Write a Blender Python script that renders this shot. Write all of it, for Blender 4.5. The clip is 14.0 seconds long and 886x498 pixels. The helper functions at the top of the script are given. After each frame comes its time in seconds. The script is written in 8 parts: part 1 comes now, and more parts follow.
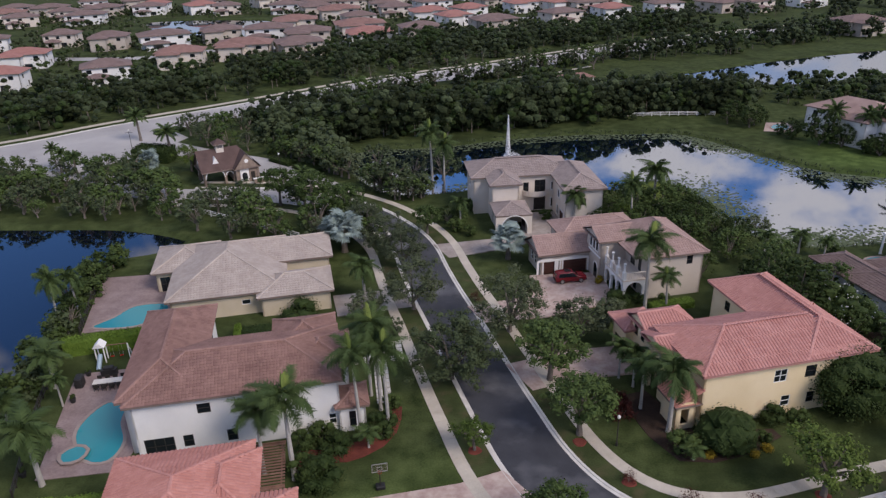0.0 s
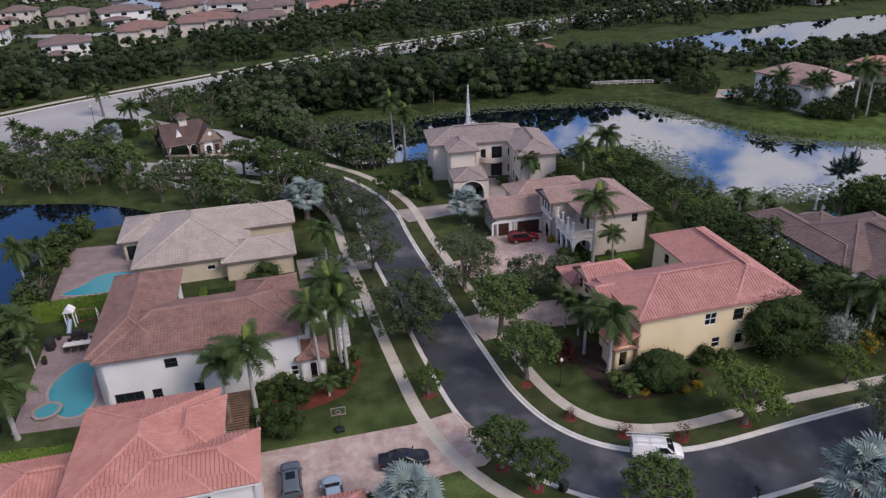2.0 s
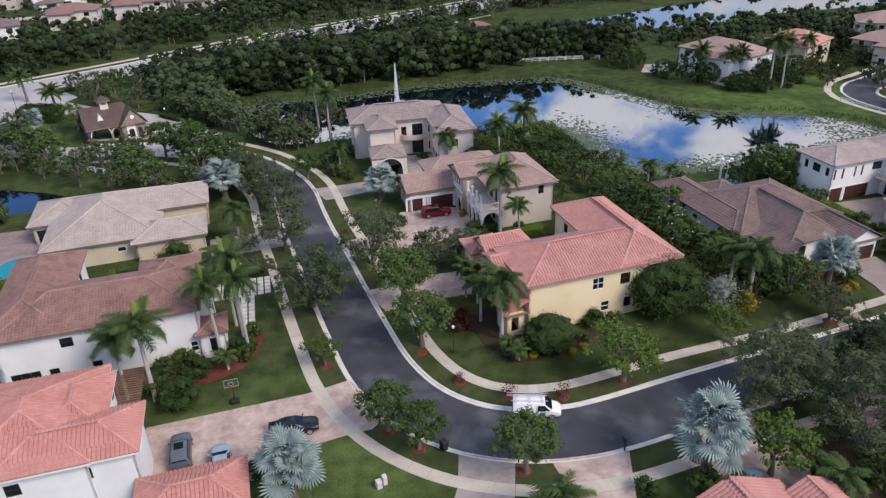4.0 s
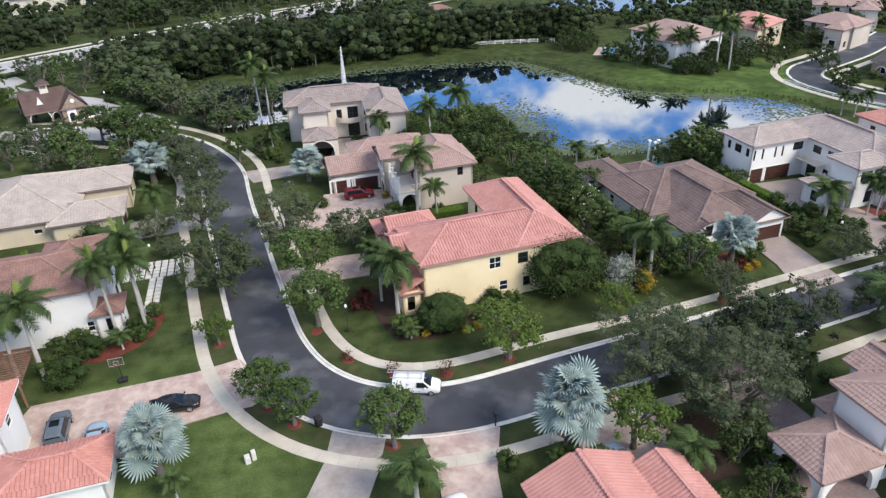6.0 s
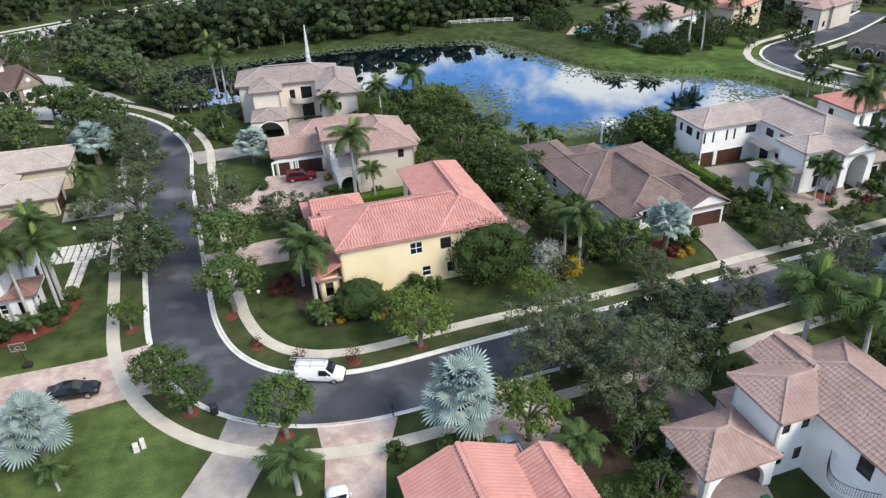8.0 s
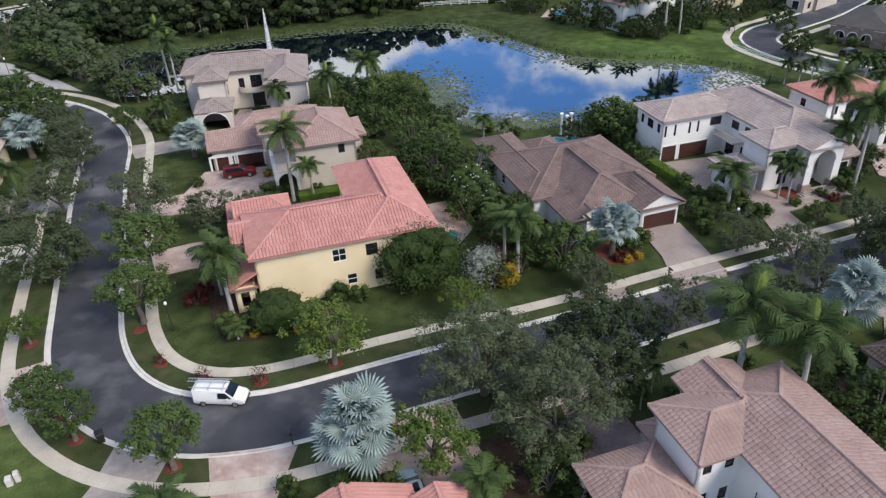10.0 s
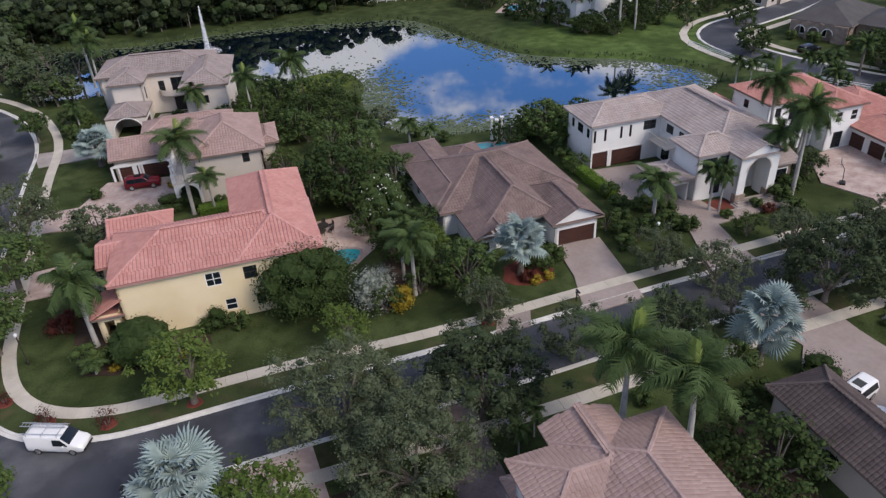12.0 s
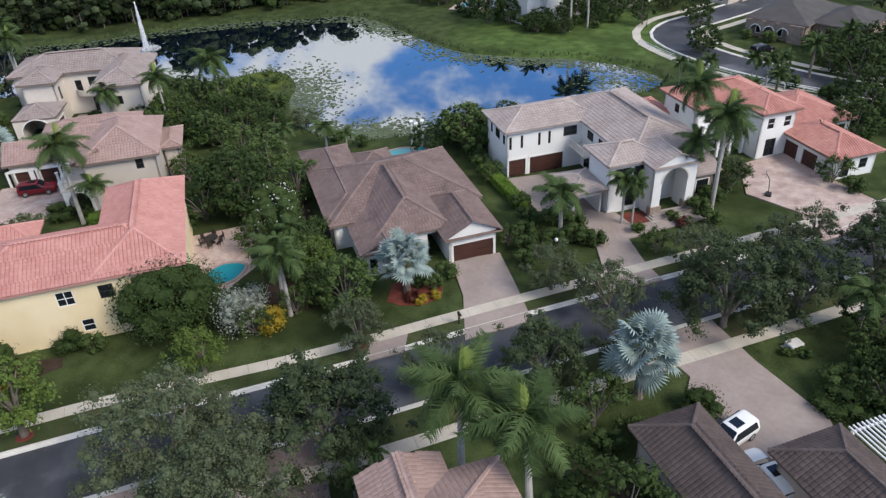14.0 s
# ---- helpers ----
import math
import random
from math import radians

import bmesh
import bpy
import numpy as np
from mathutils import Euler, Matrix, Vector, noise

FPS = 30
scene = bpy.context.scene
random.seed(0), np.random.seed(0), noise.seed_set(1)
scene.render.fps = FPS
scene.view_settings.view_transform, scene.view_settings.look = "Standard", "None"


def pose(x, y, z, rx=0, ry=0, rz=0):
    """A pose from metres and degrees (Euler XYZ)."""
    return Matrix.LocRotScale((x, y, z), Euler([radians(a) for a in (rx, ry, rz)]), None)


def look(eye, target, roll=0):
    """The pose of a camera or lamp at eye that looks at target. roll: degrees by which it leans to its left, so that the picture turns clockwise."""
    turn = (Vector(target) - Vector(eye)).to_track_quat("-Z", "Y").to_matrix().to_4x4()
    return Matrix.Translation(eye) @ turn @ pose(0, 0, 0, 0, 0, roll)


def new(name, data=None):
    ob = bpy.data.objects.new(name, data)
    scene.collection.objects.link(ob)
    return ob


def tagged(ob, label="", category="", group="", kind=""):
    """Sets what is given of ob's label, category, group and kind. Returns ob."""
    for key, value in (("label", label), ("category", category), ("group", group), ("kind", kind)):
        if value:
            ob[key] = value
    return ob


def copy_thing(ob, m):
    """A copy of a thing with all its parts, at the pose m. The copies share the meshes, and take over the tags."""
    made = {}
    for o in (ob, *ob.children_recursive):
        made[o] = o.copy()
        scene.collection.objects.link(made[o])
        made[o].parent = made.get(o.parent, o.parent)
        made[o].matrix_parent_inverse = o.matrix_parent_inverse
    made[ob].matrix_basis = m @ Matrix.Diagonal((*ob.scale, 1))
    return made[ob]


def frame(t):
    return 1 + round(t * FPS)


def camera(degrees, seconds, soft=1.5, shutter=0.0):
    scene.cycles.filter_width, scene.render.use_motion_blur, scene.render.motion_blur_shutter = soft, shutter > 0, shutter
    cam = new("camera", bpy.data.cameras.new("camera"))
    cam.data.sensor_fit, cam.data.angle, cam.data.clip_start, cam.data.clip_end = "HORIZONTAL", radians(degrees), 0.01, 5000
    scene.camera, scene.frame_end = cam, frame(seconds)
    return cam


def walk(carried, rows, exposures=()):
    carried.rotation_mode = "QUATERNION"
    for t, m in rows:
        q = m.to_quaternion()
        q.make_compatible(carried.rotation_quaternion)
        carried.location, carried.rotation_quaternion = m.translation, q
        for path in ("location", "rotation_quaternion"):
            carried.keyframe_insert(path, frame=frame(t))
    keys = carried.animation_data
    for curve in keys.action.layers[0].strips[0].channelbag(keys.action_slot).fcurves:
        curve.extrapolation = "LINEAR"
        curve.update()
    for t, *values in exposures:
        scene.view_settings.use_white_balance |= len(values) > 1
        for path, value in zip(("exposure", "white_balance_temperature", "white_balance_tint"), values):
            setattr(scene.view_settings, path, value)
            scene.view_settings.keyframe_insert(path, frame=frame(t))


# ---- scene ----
cam = camera(64.0, 14.0, 1.35)
PATH = [
    (0, (-0.209, 0.055, 47.977), (-0.212, 1.878, 47.153), -1.6),
    (0.5, (-0.158, -1.29, 47.954), (-0.161, 0.525, 47.114), -1.6),
    (1, (0.315, -2.616, 48.053), (0.324, -0.81, 47.195), -1.7),
    (1.5, (1.058, -3.813, 48.015), (1.094, -2.014, 47.142), -1.9),
    (2, (2.085, -4.9, 47.992), (2.152, -3.109, 47.106), -1.9),
    (2.5, (3.685, -5.848, 47.785), (3.779, -4.062, 46.89), -2.0),
    (3, (5.498, -6.599, 47.771), (5.619, -4.821, 46.863), -2.0),
    (3.5, (7.62, -7.257, 47.813), (7.77, -5.489, 46.89), -2.0),
    (6, (21.451, -9.983, 46.893), (21.615, -8.24, 45.925), -2.2),
    (6.5, (24.361, -10.259, 46.727), (24.521, -8.522, 45.748), -2.2),
    (7, (26.943, -10.307, 46.466), (27.103, -8.575, 45.477), -2.1),
    (7.5, (29.397, -9.972, 46.244), (29.543, -8.246, 45.243), -2.1),
    (10, (40.76, -3.714, 45.324), (40.88, -2.023, 44.263), -2.6),
    (10.5, (43.257, -1.944, 44.915), (43.378, -0.257, 43.847), -2.7),
    (11, (46.355, -0.409, 44.681), (46.469, 1.274, 43.606), -2.9),
    (11.5, (49.378, 0.933, 44.103), (49.496, 2.617, 43.03), -3.0),
    (12, (52.681, 2.137, 43.751), (52.8, 3.819, 42.676), -3.0),
    (12.5, (56.229, 3.294, 43.549), (56.348, 4.971, 42.466), -3.0),
    (13, (59.4, 4.271, 43.128), (59.522, 5.947, 42.044), -2.9),
    (13.5, (62.57, 5.283, 42.816), (62.677, 6.959, 41.73), -2.9),
    (14, (65.449, 6.337, 42.476), (65.555, 8.012, 41.388), -2.9),
]
EXPOSURES = [(0.0, -0.25, 6700, 20), (1.5, -0.26, 6700, 21), (3.5, 0.02, 6700, 19), (6.0, 0.55, 6700, 10), (7.5, 0.64, 6700, 7), (10.0, 0.24, 6650, 11), (10.5, 0.18, 6650, 14), (12.5, -0.08, 6650, 16), (14.0, 0.24, 6560, 10)]
SKY_STRENGTH, SUN, SUN_HIGH, SKY_SHIFT, CLOUD = 0.14, 2.95, 43, (15.72, 17.12, 16.12), (6.3, 6.75, 7.3, 1)
SKY_BLUE = (0.80, 1.24, 1.58, 1)
walk(cam, [(t, look(eye, target, roll)) for t, eye, target, roll in PATH], EXPOSURES)

# ---- world and sun ----
world = bpy.data.worlds.new("sky")
scene.world = world
world.use_nodes = True
wn, wl = world.node_tree.nodes, world.node_tree.links
wn.clear()
w_out = wn.new("ShaderNodeOutputWorld")
w_bg = wn.new("ShaderNodeBackground")
w_sky = wn.new("ShaderNodeTexSky")
w_sky.sky_type = "NISHITA"
w_sky.sun_disc = False
w_sky.altitude, w_sky.dust_density, w_sky.ozone_density = 3000, 0.2, 4.0
w_sky.sun_elevation, w_sky.sun_rotation = radians(SUN_HIGH), radians(130)
w_co = wn.new("ShaderNodeTexCoord")
w_map = wn.new("ShaderNodeMapping")
w_map.inputs["Location"].default_value = SKY_SHIFT
w_map.inputs["Scale"].default_value = (1.0, 1.0, 1.6)
w_noise = wn.new("ShaderNodeTexNoise")
w_noise.inputs["Scale"].default_value = 6.0
w_noise.inputs["Detail"].default_value = 5.0
w_noise.inputs["Roughness"].default_value = 0.55
w_noise.inputs["Distortion"].default_value = 0.0
w_ramp = wn.new("ShaderNodeMapRange")
w_ramp.interpolation_type = "SMOOTHSTEP"
w_ramp.inputs["From Min"].default_value = 0.43
w_ramp.inputs["From Max"].default_value = 0.59
w_mix = wn.new("ShaderNodeMix")
w_mix.data_type = "RGBA"
w_mix.inputs["B"].default_value = CLOUD
wl.new(w_co.outputs["Generated"], w_map.inputs["Vector"])
wl.new(w_map.outputs["Vector"], w_noise.inputs["Vector"])
wl.new(w_noise.outputs["Fac"], w_ramp.inputs["Value"])
wl.new(w_ramp.outputs["Result"], w_mix.inputs["Factor"])
w_deep = wn.new("ShaderNodeMix")
w_deep.data_type, w_deep.blend_type = "RGBA", "MULTIPLY"
w_deep.inputs["Factor"].default_value = 1.0
w_deep.inputs["B"].default_value = SKY_BLUE
wl.new(w_sky.outputs["Color"], w_deep.inputs["A"])
wl.new(w_deep.outputs["Result"], w_mix.inputs["A"])
# pale haze and thin cloud low in the sky
w_axis = wn.new("ShaderNodeSeparateXYZ")
wl.new(w_co.outputs["Generated"], w_axis.inputs["Vector"])
w_low = wn.new("ShaderNodeMapRange")
w_low.interpolation_type = "SMOOTHSTEP"
w_low.inputs["From Min"].default_value, w_low.inputs["From Max"].default_value = 0.08, 0.30
w_low.inputs["To Min"].default_value, w_low.inputs["To Max"].default_value = 0.75, 0.0
wl.new(w_axis.outputs["Z"], w_low.inputs["Value"])
w_haze = wn.new("ShaderNodeMix")
w_haze.data_type = "RGBA"
w_haze.inputs["B"].default_value = (5.1, 5.7, 6.4, 1)
wl.new(w_low.outputs["Result"], w_haze.inputs["Factor"])
wl.new(w_mix.outputs["Result"], w_haze.inputs["A"])
wl.new(w_haze.outputs["Result"], w_bg.inputs["Color"])
w_bg.inputs["Strength"].default_value = SKY_STRENGTH
wl.new(w_bg.outputs["Background"], w_out.inputs["Surface"])

sun_data = bpy.data.lights.new("sun", "SUN")
sun_data.energy, sun_data.angle, sun_data.color = SUN, radians(25), (1.0, 0.93, 0.82)
sun = new("sun", sun_data)
sun.matrix_world = pose(0, 0, 80, 90 - SUN_HIGH, 0, 50)


# ---- materials ----
def links(m):
    return m.node_tree.nodes, m.node_tree.links


def surface(name, dark, light, scale=0.6, rough=0.8, bump=0.3, grain=12.0, island=0.0, each=0.0, metal=0.0, stain=None, spec=0.3):
    """A worn surface: two scales of colour noise, relief, variation by island or by object, and stains of a colour of their own."""
    m = bpy.data.materials.new(name)
    m.use_nodes = True
    n, l = links(m)
    b = n["Principled BSDF"]
    b.inputs["Roughness"].default_value, b.inputs["Metallic"].default_value = rough, metal
    b.inputs["Specular IOR Level"].default_value = spec
    geo = n.new("ShaderNodeNewGeometry")
    big = n.new("ShaderNodeTexNoise")
    big.inputs["Scale"].default_value, big.inputs["Detail"].default_value = scale, 6
    fine = n.new("ShaderNodeTexNoise")
    fine.inputs["Scale"].default_value, fine.inputs["Detail"].default_value = grain, 4
    l.new(geo.outputs["Position"], big.inputs["Vector"])
    l.new(geo.outputs["Position"], fine.inputs["Vector"])
    total = n.new("ShaderNodeMath")
    total.operation = "ADD"
    l.new(big.outputs["Fac"], total.inputs[0])
    half = n.new("ShaderNodeMath")
    half.operation = "MULTIPLY"
    half.inputs[1].default_value = 0.5
    l.new(fine.outputs["Fac"], half.inputs[0])
    l.new(half.outputs[0], total.inputs[1])
    last = total
    for amount, node, socket in ((island, geo, "Random Per Island"), (each, None, "Random")):
        if amount:
            node = node or n.new("ShaderNodeObjectInfo")
            vary = n.new("ShaderNodeMath")
            vary.operation = "MULTIPLY_ADD"
            vary.inputs[1].default_value = amount
            l.new(node.outputs[socket], vary.inputs[0])
            l.new(last.outputs[0], vary.inputs[2])
            last = vary
    ramp = n.new("ShaderNodeMapRange")
    ramp.inputs["From Min"].default_value = 0.5
    ramp.inputs["From Max"].default_value = 1.0 + island + each
    l.new(last.outputs[0], ramp.inputs["Value"])
    mix = n.new("ShaderNodeMix")
    mix.data_type = "RGBA"
    mix.inputs["A"].default_value = (*dark, 1)
    mix.inputs["B"].default_value = (*light, 1)
    l.new(ramp.outputs["Result"], mix.inputs["Factor"])
    colour = mix
    if stain:
        spot = n.new("ShaderNodeTexNoise")
        spot.inputs["Scale"].default_value, spot.inputs["Detail"].default_value = stain[1], 8
        l.new(geo.outputs["Position"], spot.inputs["Vector"])
        cut = n.new("ShaderNodeMapRange")
        cut.inputs["From Min"].default_value, cut.inputs["From Max"].default_value = stain[2], stain[2] + 0.2
        cut.inputs["To Max"].default_value = stain[3]
        l.new(spot.outputs["Fac"], cut.inputs["Value"])
        colour = n.new("ShaderNodeMix")
        colour.data_type = "RGBA"
        colour.inputs["B"].default_value = (*stain[0], 1)
        l.new(mix.outputs["Result"], colour.inputs["A"])
        l.new(cut.outputs["Result"], colour.inputs["Factor"])
    l.new(colour.outputs["Result"], b.inputs["Base Color"])
    if bump:
        relief = n.new("ShaderNodeBump")
        relief.inputs["Strength"].default_value = bump
        relief.inputs["Distance"].default_value = 0.05
        l.new(fine.outputs["Fac"], relief.inputs["Height"])
        l.new(relief.outputs["Normal"], b.inputs["Normal"])
    return m


def leafy(name, dark, light, rough=0.55):
    """Foliage: colour by leaf, by plant and by a slow noise, with some light let through."""
    m = surface(name, dark, light, 0.8, rough, 0.0, 2.0, island=0.13, each=0.4)
    m.node_tree.nodes["Principled BSDF"].inputs["Specular IOR Level"].default_value = 0.06
    return m


def roofing(name, dark, light, stain=(0.05, 0.04, 0.04), amount=0.5):
    return surface(name, dark, light, 0.5, 0.85, 0.35, 9.0, island=0.3, stain=(stain, 0.35, 0.55, amount * 0.7), spec=0.2)


def rippled(name, colour, rough, ior, scale, strength):
    m = bpy.data.materials.new(name)
    m.use_nodes = True
    n, l = links(m)
    b = n["Principled BSDF"]
    b.inputs["Base Color"].default_value = (*colour, 1)
    b.inputs["Roughness"].default_value, b.inputs["IOR"].default_value = rough, ior
    geo = n.new("ShaderNodeNewGeometry")
    wave = n.new("ShaderNodeTexNoise")
    wave.inputs["Scale"].default_value, wave.inputs["Detail"].default_value = scale, 3
    relief = n.new("ShaderNodeBump")
    relief.inputs["Strength"].default_value, relief.inputs["Distance"].default_value = strength, 0.02
    l.new(geo.outputs["Position"], wave.inputs["Vector"])
    l.new(wave.outputs["Fac"], relief.inputs["Height"])
    l.new(relief.outputs["Normal"], b.inputs["Normal"])
    return m


M_GRASS = surface("lawn", (0.024, 0.037, 0.012), (0.078, 0.101, 0.038), 0.45, 0.9, 0.6, 5.0, stain=((0.026, 0.036, 0.013), 0.09, 0.47, 0.85), spec=0.05)


def tint_around(m, centre, near, far, tint):
    """Multiplies a material's colour by tint round centre, fading from near to far."""
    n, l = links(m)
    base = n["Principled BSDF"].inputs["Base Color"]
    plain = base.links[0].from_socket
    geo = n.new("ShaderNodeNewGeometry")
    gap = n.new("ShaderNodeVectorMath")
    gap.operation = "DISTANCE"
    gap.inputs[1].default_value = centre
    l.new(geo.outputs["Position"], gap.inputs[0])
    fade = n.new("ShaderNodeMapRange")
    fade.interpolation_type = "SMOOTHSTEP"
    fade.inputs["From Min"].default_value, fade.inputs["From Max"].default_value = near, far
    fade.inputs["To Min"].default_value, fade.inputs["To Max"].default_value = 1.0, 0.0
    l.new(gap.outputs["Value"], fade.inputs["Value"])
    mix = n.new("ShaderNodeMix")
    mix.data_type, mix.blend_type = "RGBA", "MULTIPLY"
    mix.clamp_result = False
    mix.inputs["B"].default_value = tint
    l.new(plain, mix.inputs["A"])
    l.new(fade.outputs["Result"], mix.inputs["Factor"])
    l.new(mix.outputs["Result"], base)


# Grass colour set brighter round three spots: corner lawn, far bank, lake tip.
tint_around(M_GRASS, (0, 39, 0), 12, 20, (1.5, 1.56, 1.4, 1))
tint_around(M_GRASS, (102, 148, 0), 14, 30, (1.5, 1.7, 1.35, 1))
tint_around(M_GRASS, (40, 131, 0), 4, 9, (1.9, 1.8, 1.1, 1))
M_VERGE = surface("verge_grass", (0.032, 0.044, 0.017), (0.070, 0.088, 0.036), 0.4, 0.9, 0.6, 7.0, stain=((0.10, 0.080, 0.046), 0.5, 0.5, 0.7), spec=0.05)
M_ASPHALT = surface("asphalt", (0.036, 0.038, 0.046), (0.064, 0.067, 0.078), 0.3, 0.75, 0.3, 30.0, stain=((0.150, 0.153, 0.165), 0.17, 0.50, 0.85))
M_OLDROAD = surface("pale_concrete_road", (0.30, 0.29, 0.285), (0.44, 0.43, 0.42), 0.08, 0.9, 0.2, 4.0)
M_CONCRETE = surface("sidewalk_concrete", (0.40, 0.36, 0.30), (0.58, 0.53, 0.45), 0.4, 0.9, 0.2, 9.0, each=0.1, stain=((0.34, 0.29, 0.23), 0.5, 0.6, 0.45))
M_KERB = surface("kerb_concrete", (0.5, 0.48, 0.45), (0.68, 0.66, 0.62), 0.7, 0.9, 0.2, 9.0)
M_PAVER = surface("pink_brick_pavers", (0.3348, 0.2325, 0.2046), (0.5208, 0.4092, 0.3627), 0.5, 0.85, 0.4, 2.6, each=0.0, stain=((0.60, 0.52, 0.46), 0.8, 0.48, 0.5))
M_PAVER2 = surface("grey_brick_pavers", (0.26, 0.22, 0.20), (0.40, 0.36, 0.33), 0.4, 0.85, 0.4, 3.0, stain=((0.2, 0.17, 0.155), 0.6, 0.52, 0.6))
M_PAVER3 = surface("taupe_brick_pavers", (0.2693, 0.2166, 0.1956), (0.3643, 0.3025, 0.2767), 0.3, 0.85, 0.4, 2.5, stain=((0.25, 0.21, 0.19), 0.4, 0.55, 0.5))
M_DECK = surface("mauve_pool_deck", (0.20, 0.145, 0.14), (0.32, 0.25, 0.24), 0.5, 0.85, 0.3, 4.0)
M_MULCH_RED = surface("red_mulch", (0.0992, 0.0245, 0.0188), (0.1860, 0.0490, 0.0338), 0.8, 0.95, 0.8, 8.0)
M_MULCH = surface("brown_mulch", (0.028, 0.018, 0.013), (0.065, 0.042, 0.030), 0.8, 0.95, 0.8, 8.0)
M_WHITE = surface("white_stucco", (0.68, 0.68, 0.67), (0.82, 0.82, 0.80), 0.3, 0.85, 0.25, 16.0, stain=((0.55, 0.54, 0.52), 0.3, 0.6, 0.4))
M_YELLOW = surface("yellow_stucco", (0.74, 0.60, 0.37), (0.86, 0.73, 0.50), 0.25, 0.85, 0.25, 16.0, stain=((0.62, 0.40, 0.2), 0.25, 0.58, 0.5))
M_CREAM = surface("cream_stucco", (0.58, 0.52, 0.46), (0.72, 0.66, 0.59), 0.3, 0.85, 0.25, 16.0)
M_BEIGE = surface("beige_stucco", (0.45, 0.40, 0.35), (0.57, 0.51, 0.45), 0.3, 0.85, 0.25, 16.0)
M_TAN = surface("tan_stucco", (0.50, 0.43, 0.31), (0.63, 0.55, 0.42), 0.3, 0.85, 0.25, 16.0)
M_STONE = surface("brown_stone", (0.20, 0.15, 0.12), (0.34, 0.27, 0.22), 1.5, 0.9, 0.6, 4.0)
M_TRIM = surface("white_trim", (0.72, 0.72, 0.71), (0.82, 0.82, 0.81), 0.5, 0.7, 0.1, 20.0)
M_DARK = surface("dark_bronze", (0.02, 0.018, 0.016), (0.045, 0.04, 0.036), 1.0, 0.5, 0.1, 20.0)
M_GARAGE = surface("brown_garage_door", (0.0525, 0.0225, 0.0176), (0.0840, 0.0375, 0.0288), 0.6, 0.55, 0.1, 20.0)
M_FASCIA = surface("fascia", (0.16, 0.12, 0.10), (0.26, 0.20, 0.17), 0.5, 0.7, 0.1, 20.0)
M_GLASS = rippled("window_glass", (0.012, 0.016, 0.02), 0.06, 1.5, 0.7, 0.05)
M_WATER = rippled("lake_water", (0.002, 0.006, 0.014), 0.02, 5.9, 0.5, 0.06)
M_POND = rippled("pond_water", (0.002, 0.004, 0.010), 0.03, 2.0, 0.4, 0.05)
M_POOL = rippled("pool_water", (0.02, 0.25, 0.30), 0.05, 1.33, 2.0, 0.3)
M_BARK = surface("bark", (0.10, 0.085, 0.07), (0.22, 0.19, 0.165), 1.5, 0.95, 0.8, 9.0)
M_PALMTRUNK = surface("pale_palm_trunk", (0.2835, 0.2741, 0.2552), (0.4536, 0.4347, 0.4063), 1.0, 0.9, 0.5, 6.0)
M_SHAFT = surface("green_crownshaft", (0.10, 0.16, 0.05), (0.16, 0.25, 0.08), 1.0, 0.5, 0.1, 6.0)
M_OAK = leafy("oak_leaf", (0.0282, 0.0414, 0.0202), (0.0748, 0.0986, 0.0475))
M_GREYLEAF = leafy("grey_green_leaf", (0.0400, 0.0540, 0.0300), (0.1060, 0.1290, 0.0695))
M_LEAF = leafy("green_leaf", (0.021, 0.036, 0.012), (0.069, 0.101, 0.031))
M_STREETLEAF = leafy("street_tree_leaf", (0.024, 0.044, 0.014), (0.088, 0.130, 0.041))
M_LIME = leafy("yellow_green_leaf", (0.036, 0.064, 0.015), (0.114, 0.162, 0.038))
M_DEEP = leafy("deep_green_leaf", (0.0150, 0.0285, 0.0095), (0.0530, 0.0790, 0.0245))
M_FAR = leafy("far_leaf", (0.0135, 0.0205, 0.0095), (0.0310, 0.0415, 0.0180))
M_FROND = leafy("palm_leaf", (0.0230, 0.0430, 0.0150), (0.0900, 0.1330, 0.0470))
M_SPEAR = leafy("young_palm_leaf", (0.10, 0.15, 0.035), (0.24, 0.30, 0.085))
M_SILVER = leafy("silver_palm_leaf", (0.12, 0.165, 0.155), (0.37, 0.455, 0.43))
M_FLOWER = leafy("white_flower", (0.09, 0.12, 0.08), (0.42, 0.44, 0.40))
M_ORANGE = leafy("orange_croton_leaf", (0.10, 0.08, 0.0096), (0.34, 0.24, 0.03))
M_REDLEAF = leafy("red_leaf", (0.0400, 0.0120, 0.0110), (0.0960, 0.0300, 0.0220))
M_LILY = leafy("lily_pad", (0.0531, 0.0724, 0.0341), (0.1670, 0.2012, 0.1214))
M_HEDGE = leafy("hedge_leaf", (0.06, 0.11, 0.016), (0.15, 0.24, 0.045))
M_PAINT_W = surface("white_car_paint", (0.76, 0.76, 0.76), (0.80, 0.80, 0.80), 1.0, 0.25, 0.0, 5.0, spec=0.5)
M_PAINT_B = surface("black_car_paint", (0.006, 0.006, 0.008), (0.010, 0.010, 0.013), 1.0, 0.2, 0.0, 5.0, spec=0.6)
M_PAINT_R = surface("red_car_paint", (0.13, 0.005, 0.010), (0.17, 0.008, 0.013), 1.0, 0.25, 0.0, 5.0, spec=0.5)
M_PAINT_G = surface("grey_blue_car_paint", (0.0840, 0.1080, 0.1320), (0.1080, 0.1320, 0.1620), 1.0, 0.25, 0.0, 5.0, spec=0.5)
M_PAINT_S = surface("pale_blue_car_paint", (0.28, 0.38, 0.46), (0.34, 0.44, 0.52), 1.0, 0.25, 0.0, 5.0, spec=0.5)
M_TYRE = surface("tyre_rubber", (0.012, 0.012, 0.012), (0.03, 0.03, 0.03), 2.0, 0.9, 0.2, 20.0)
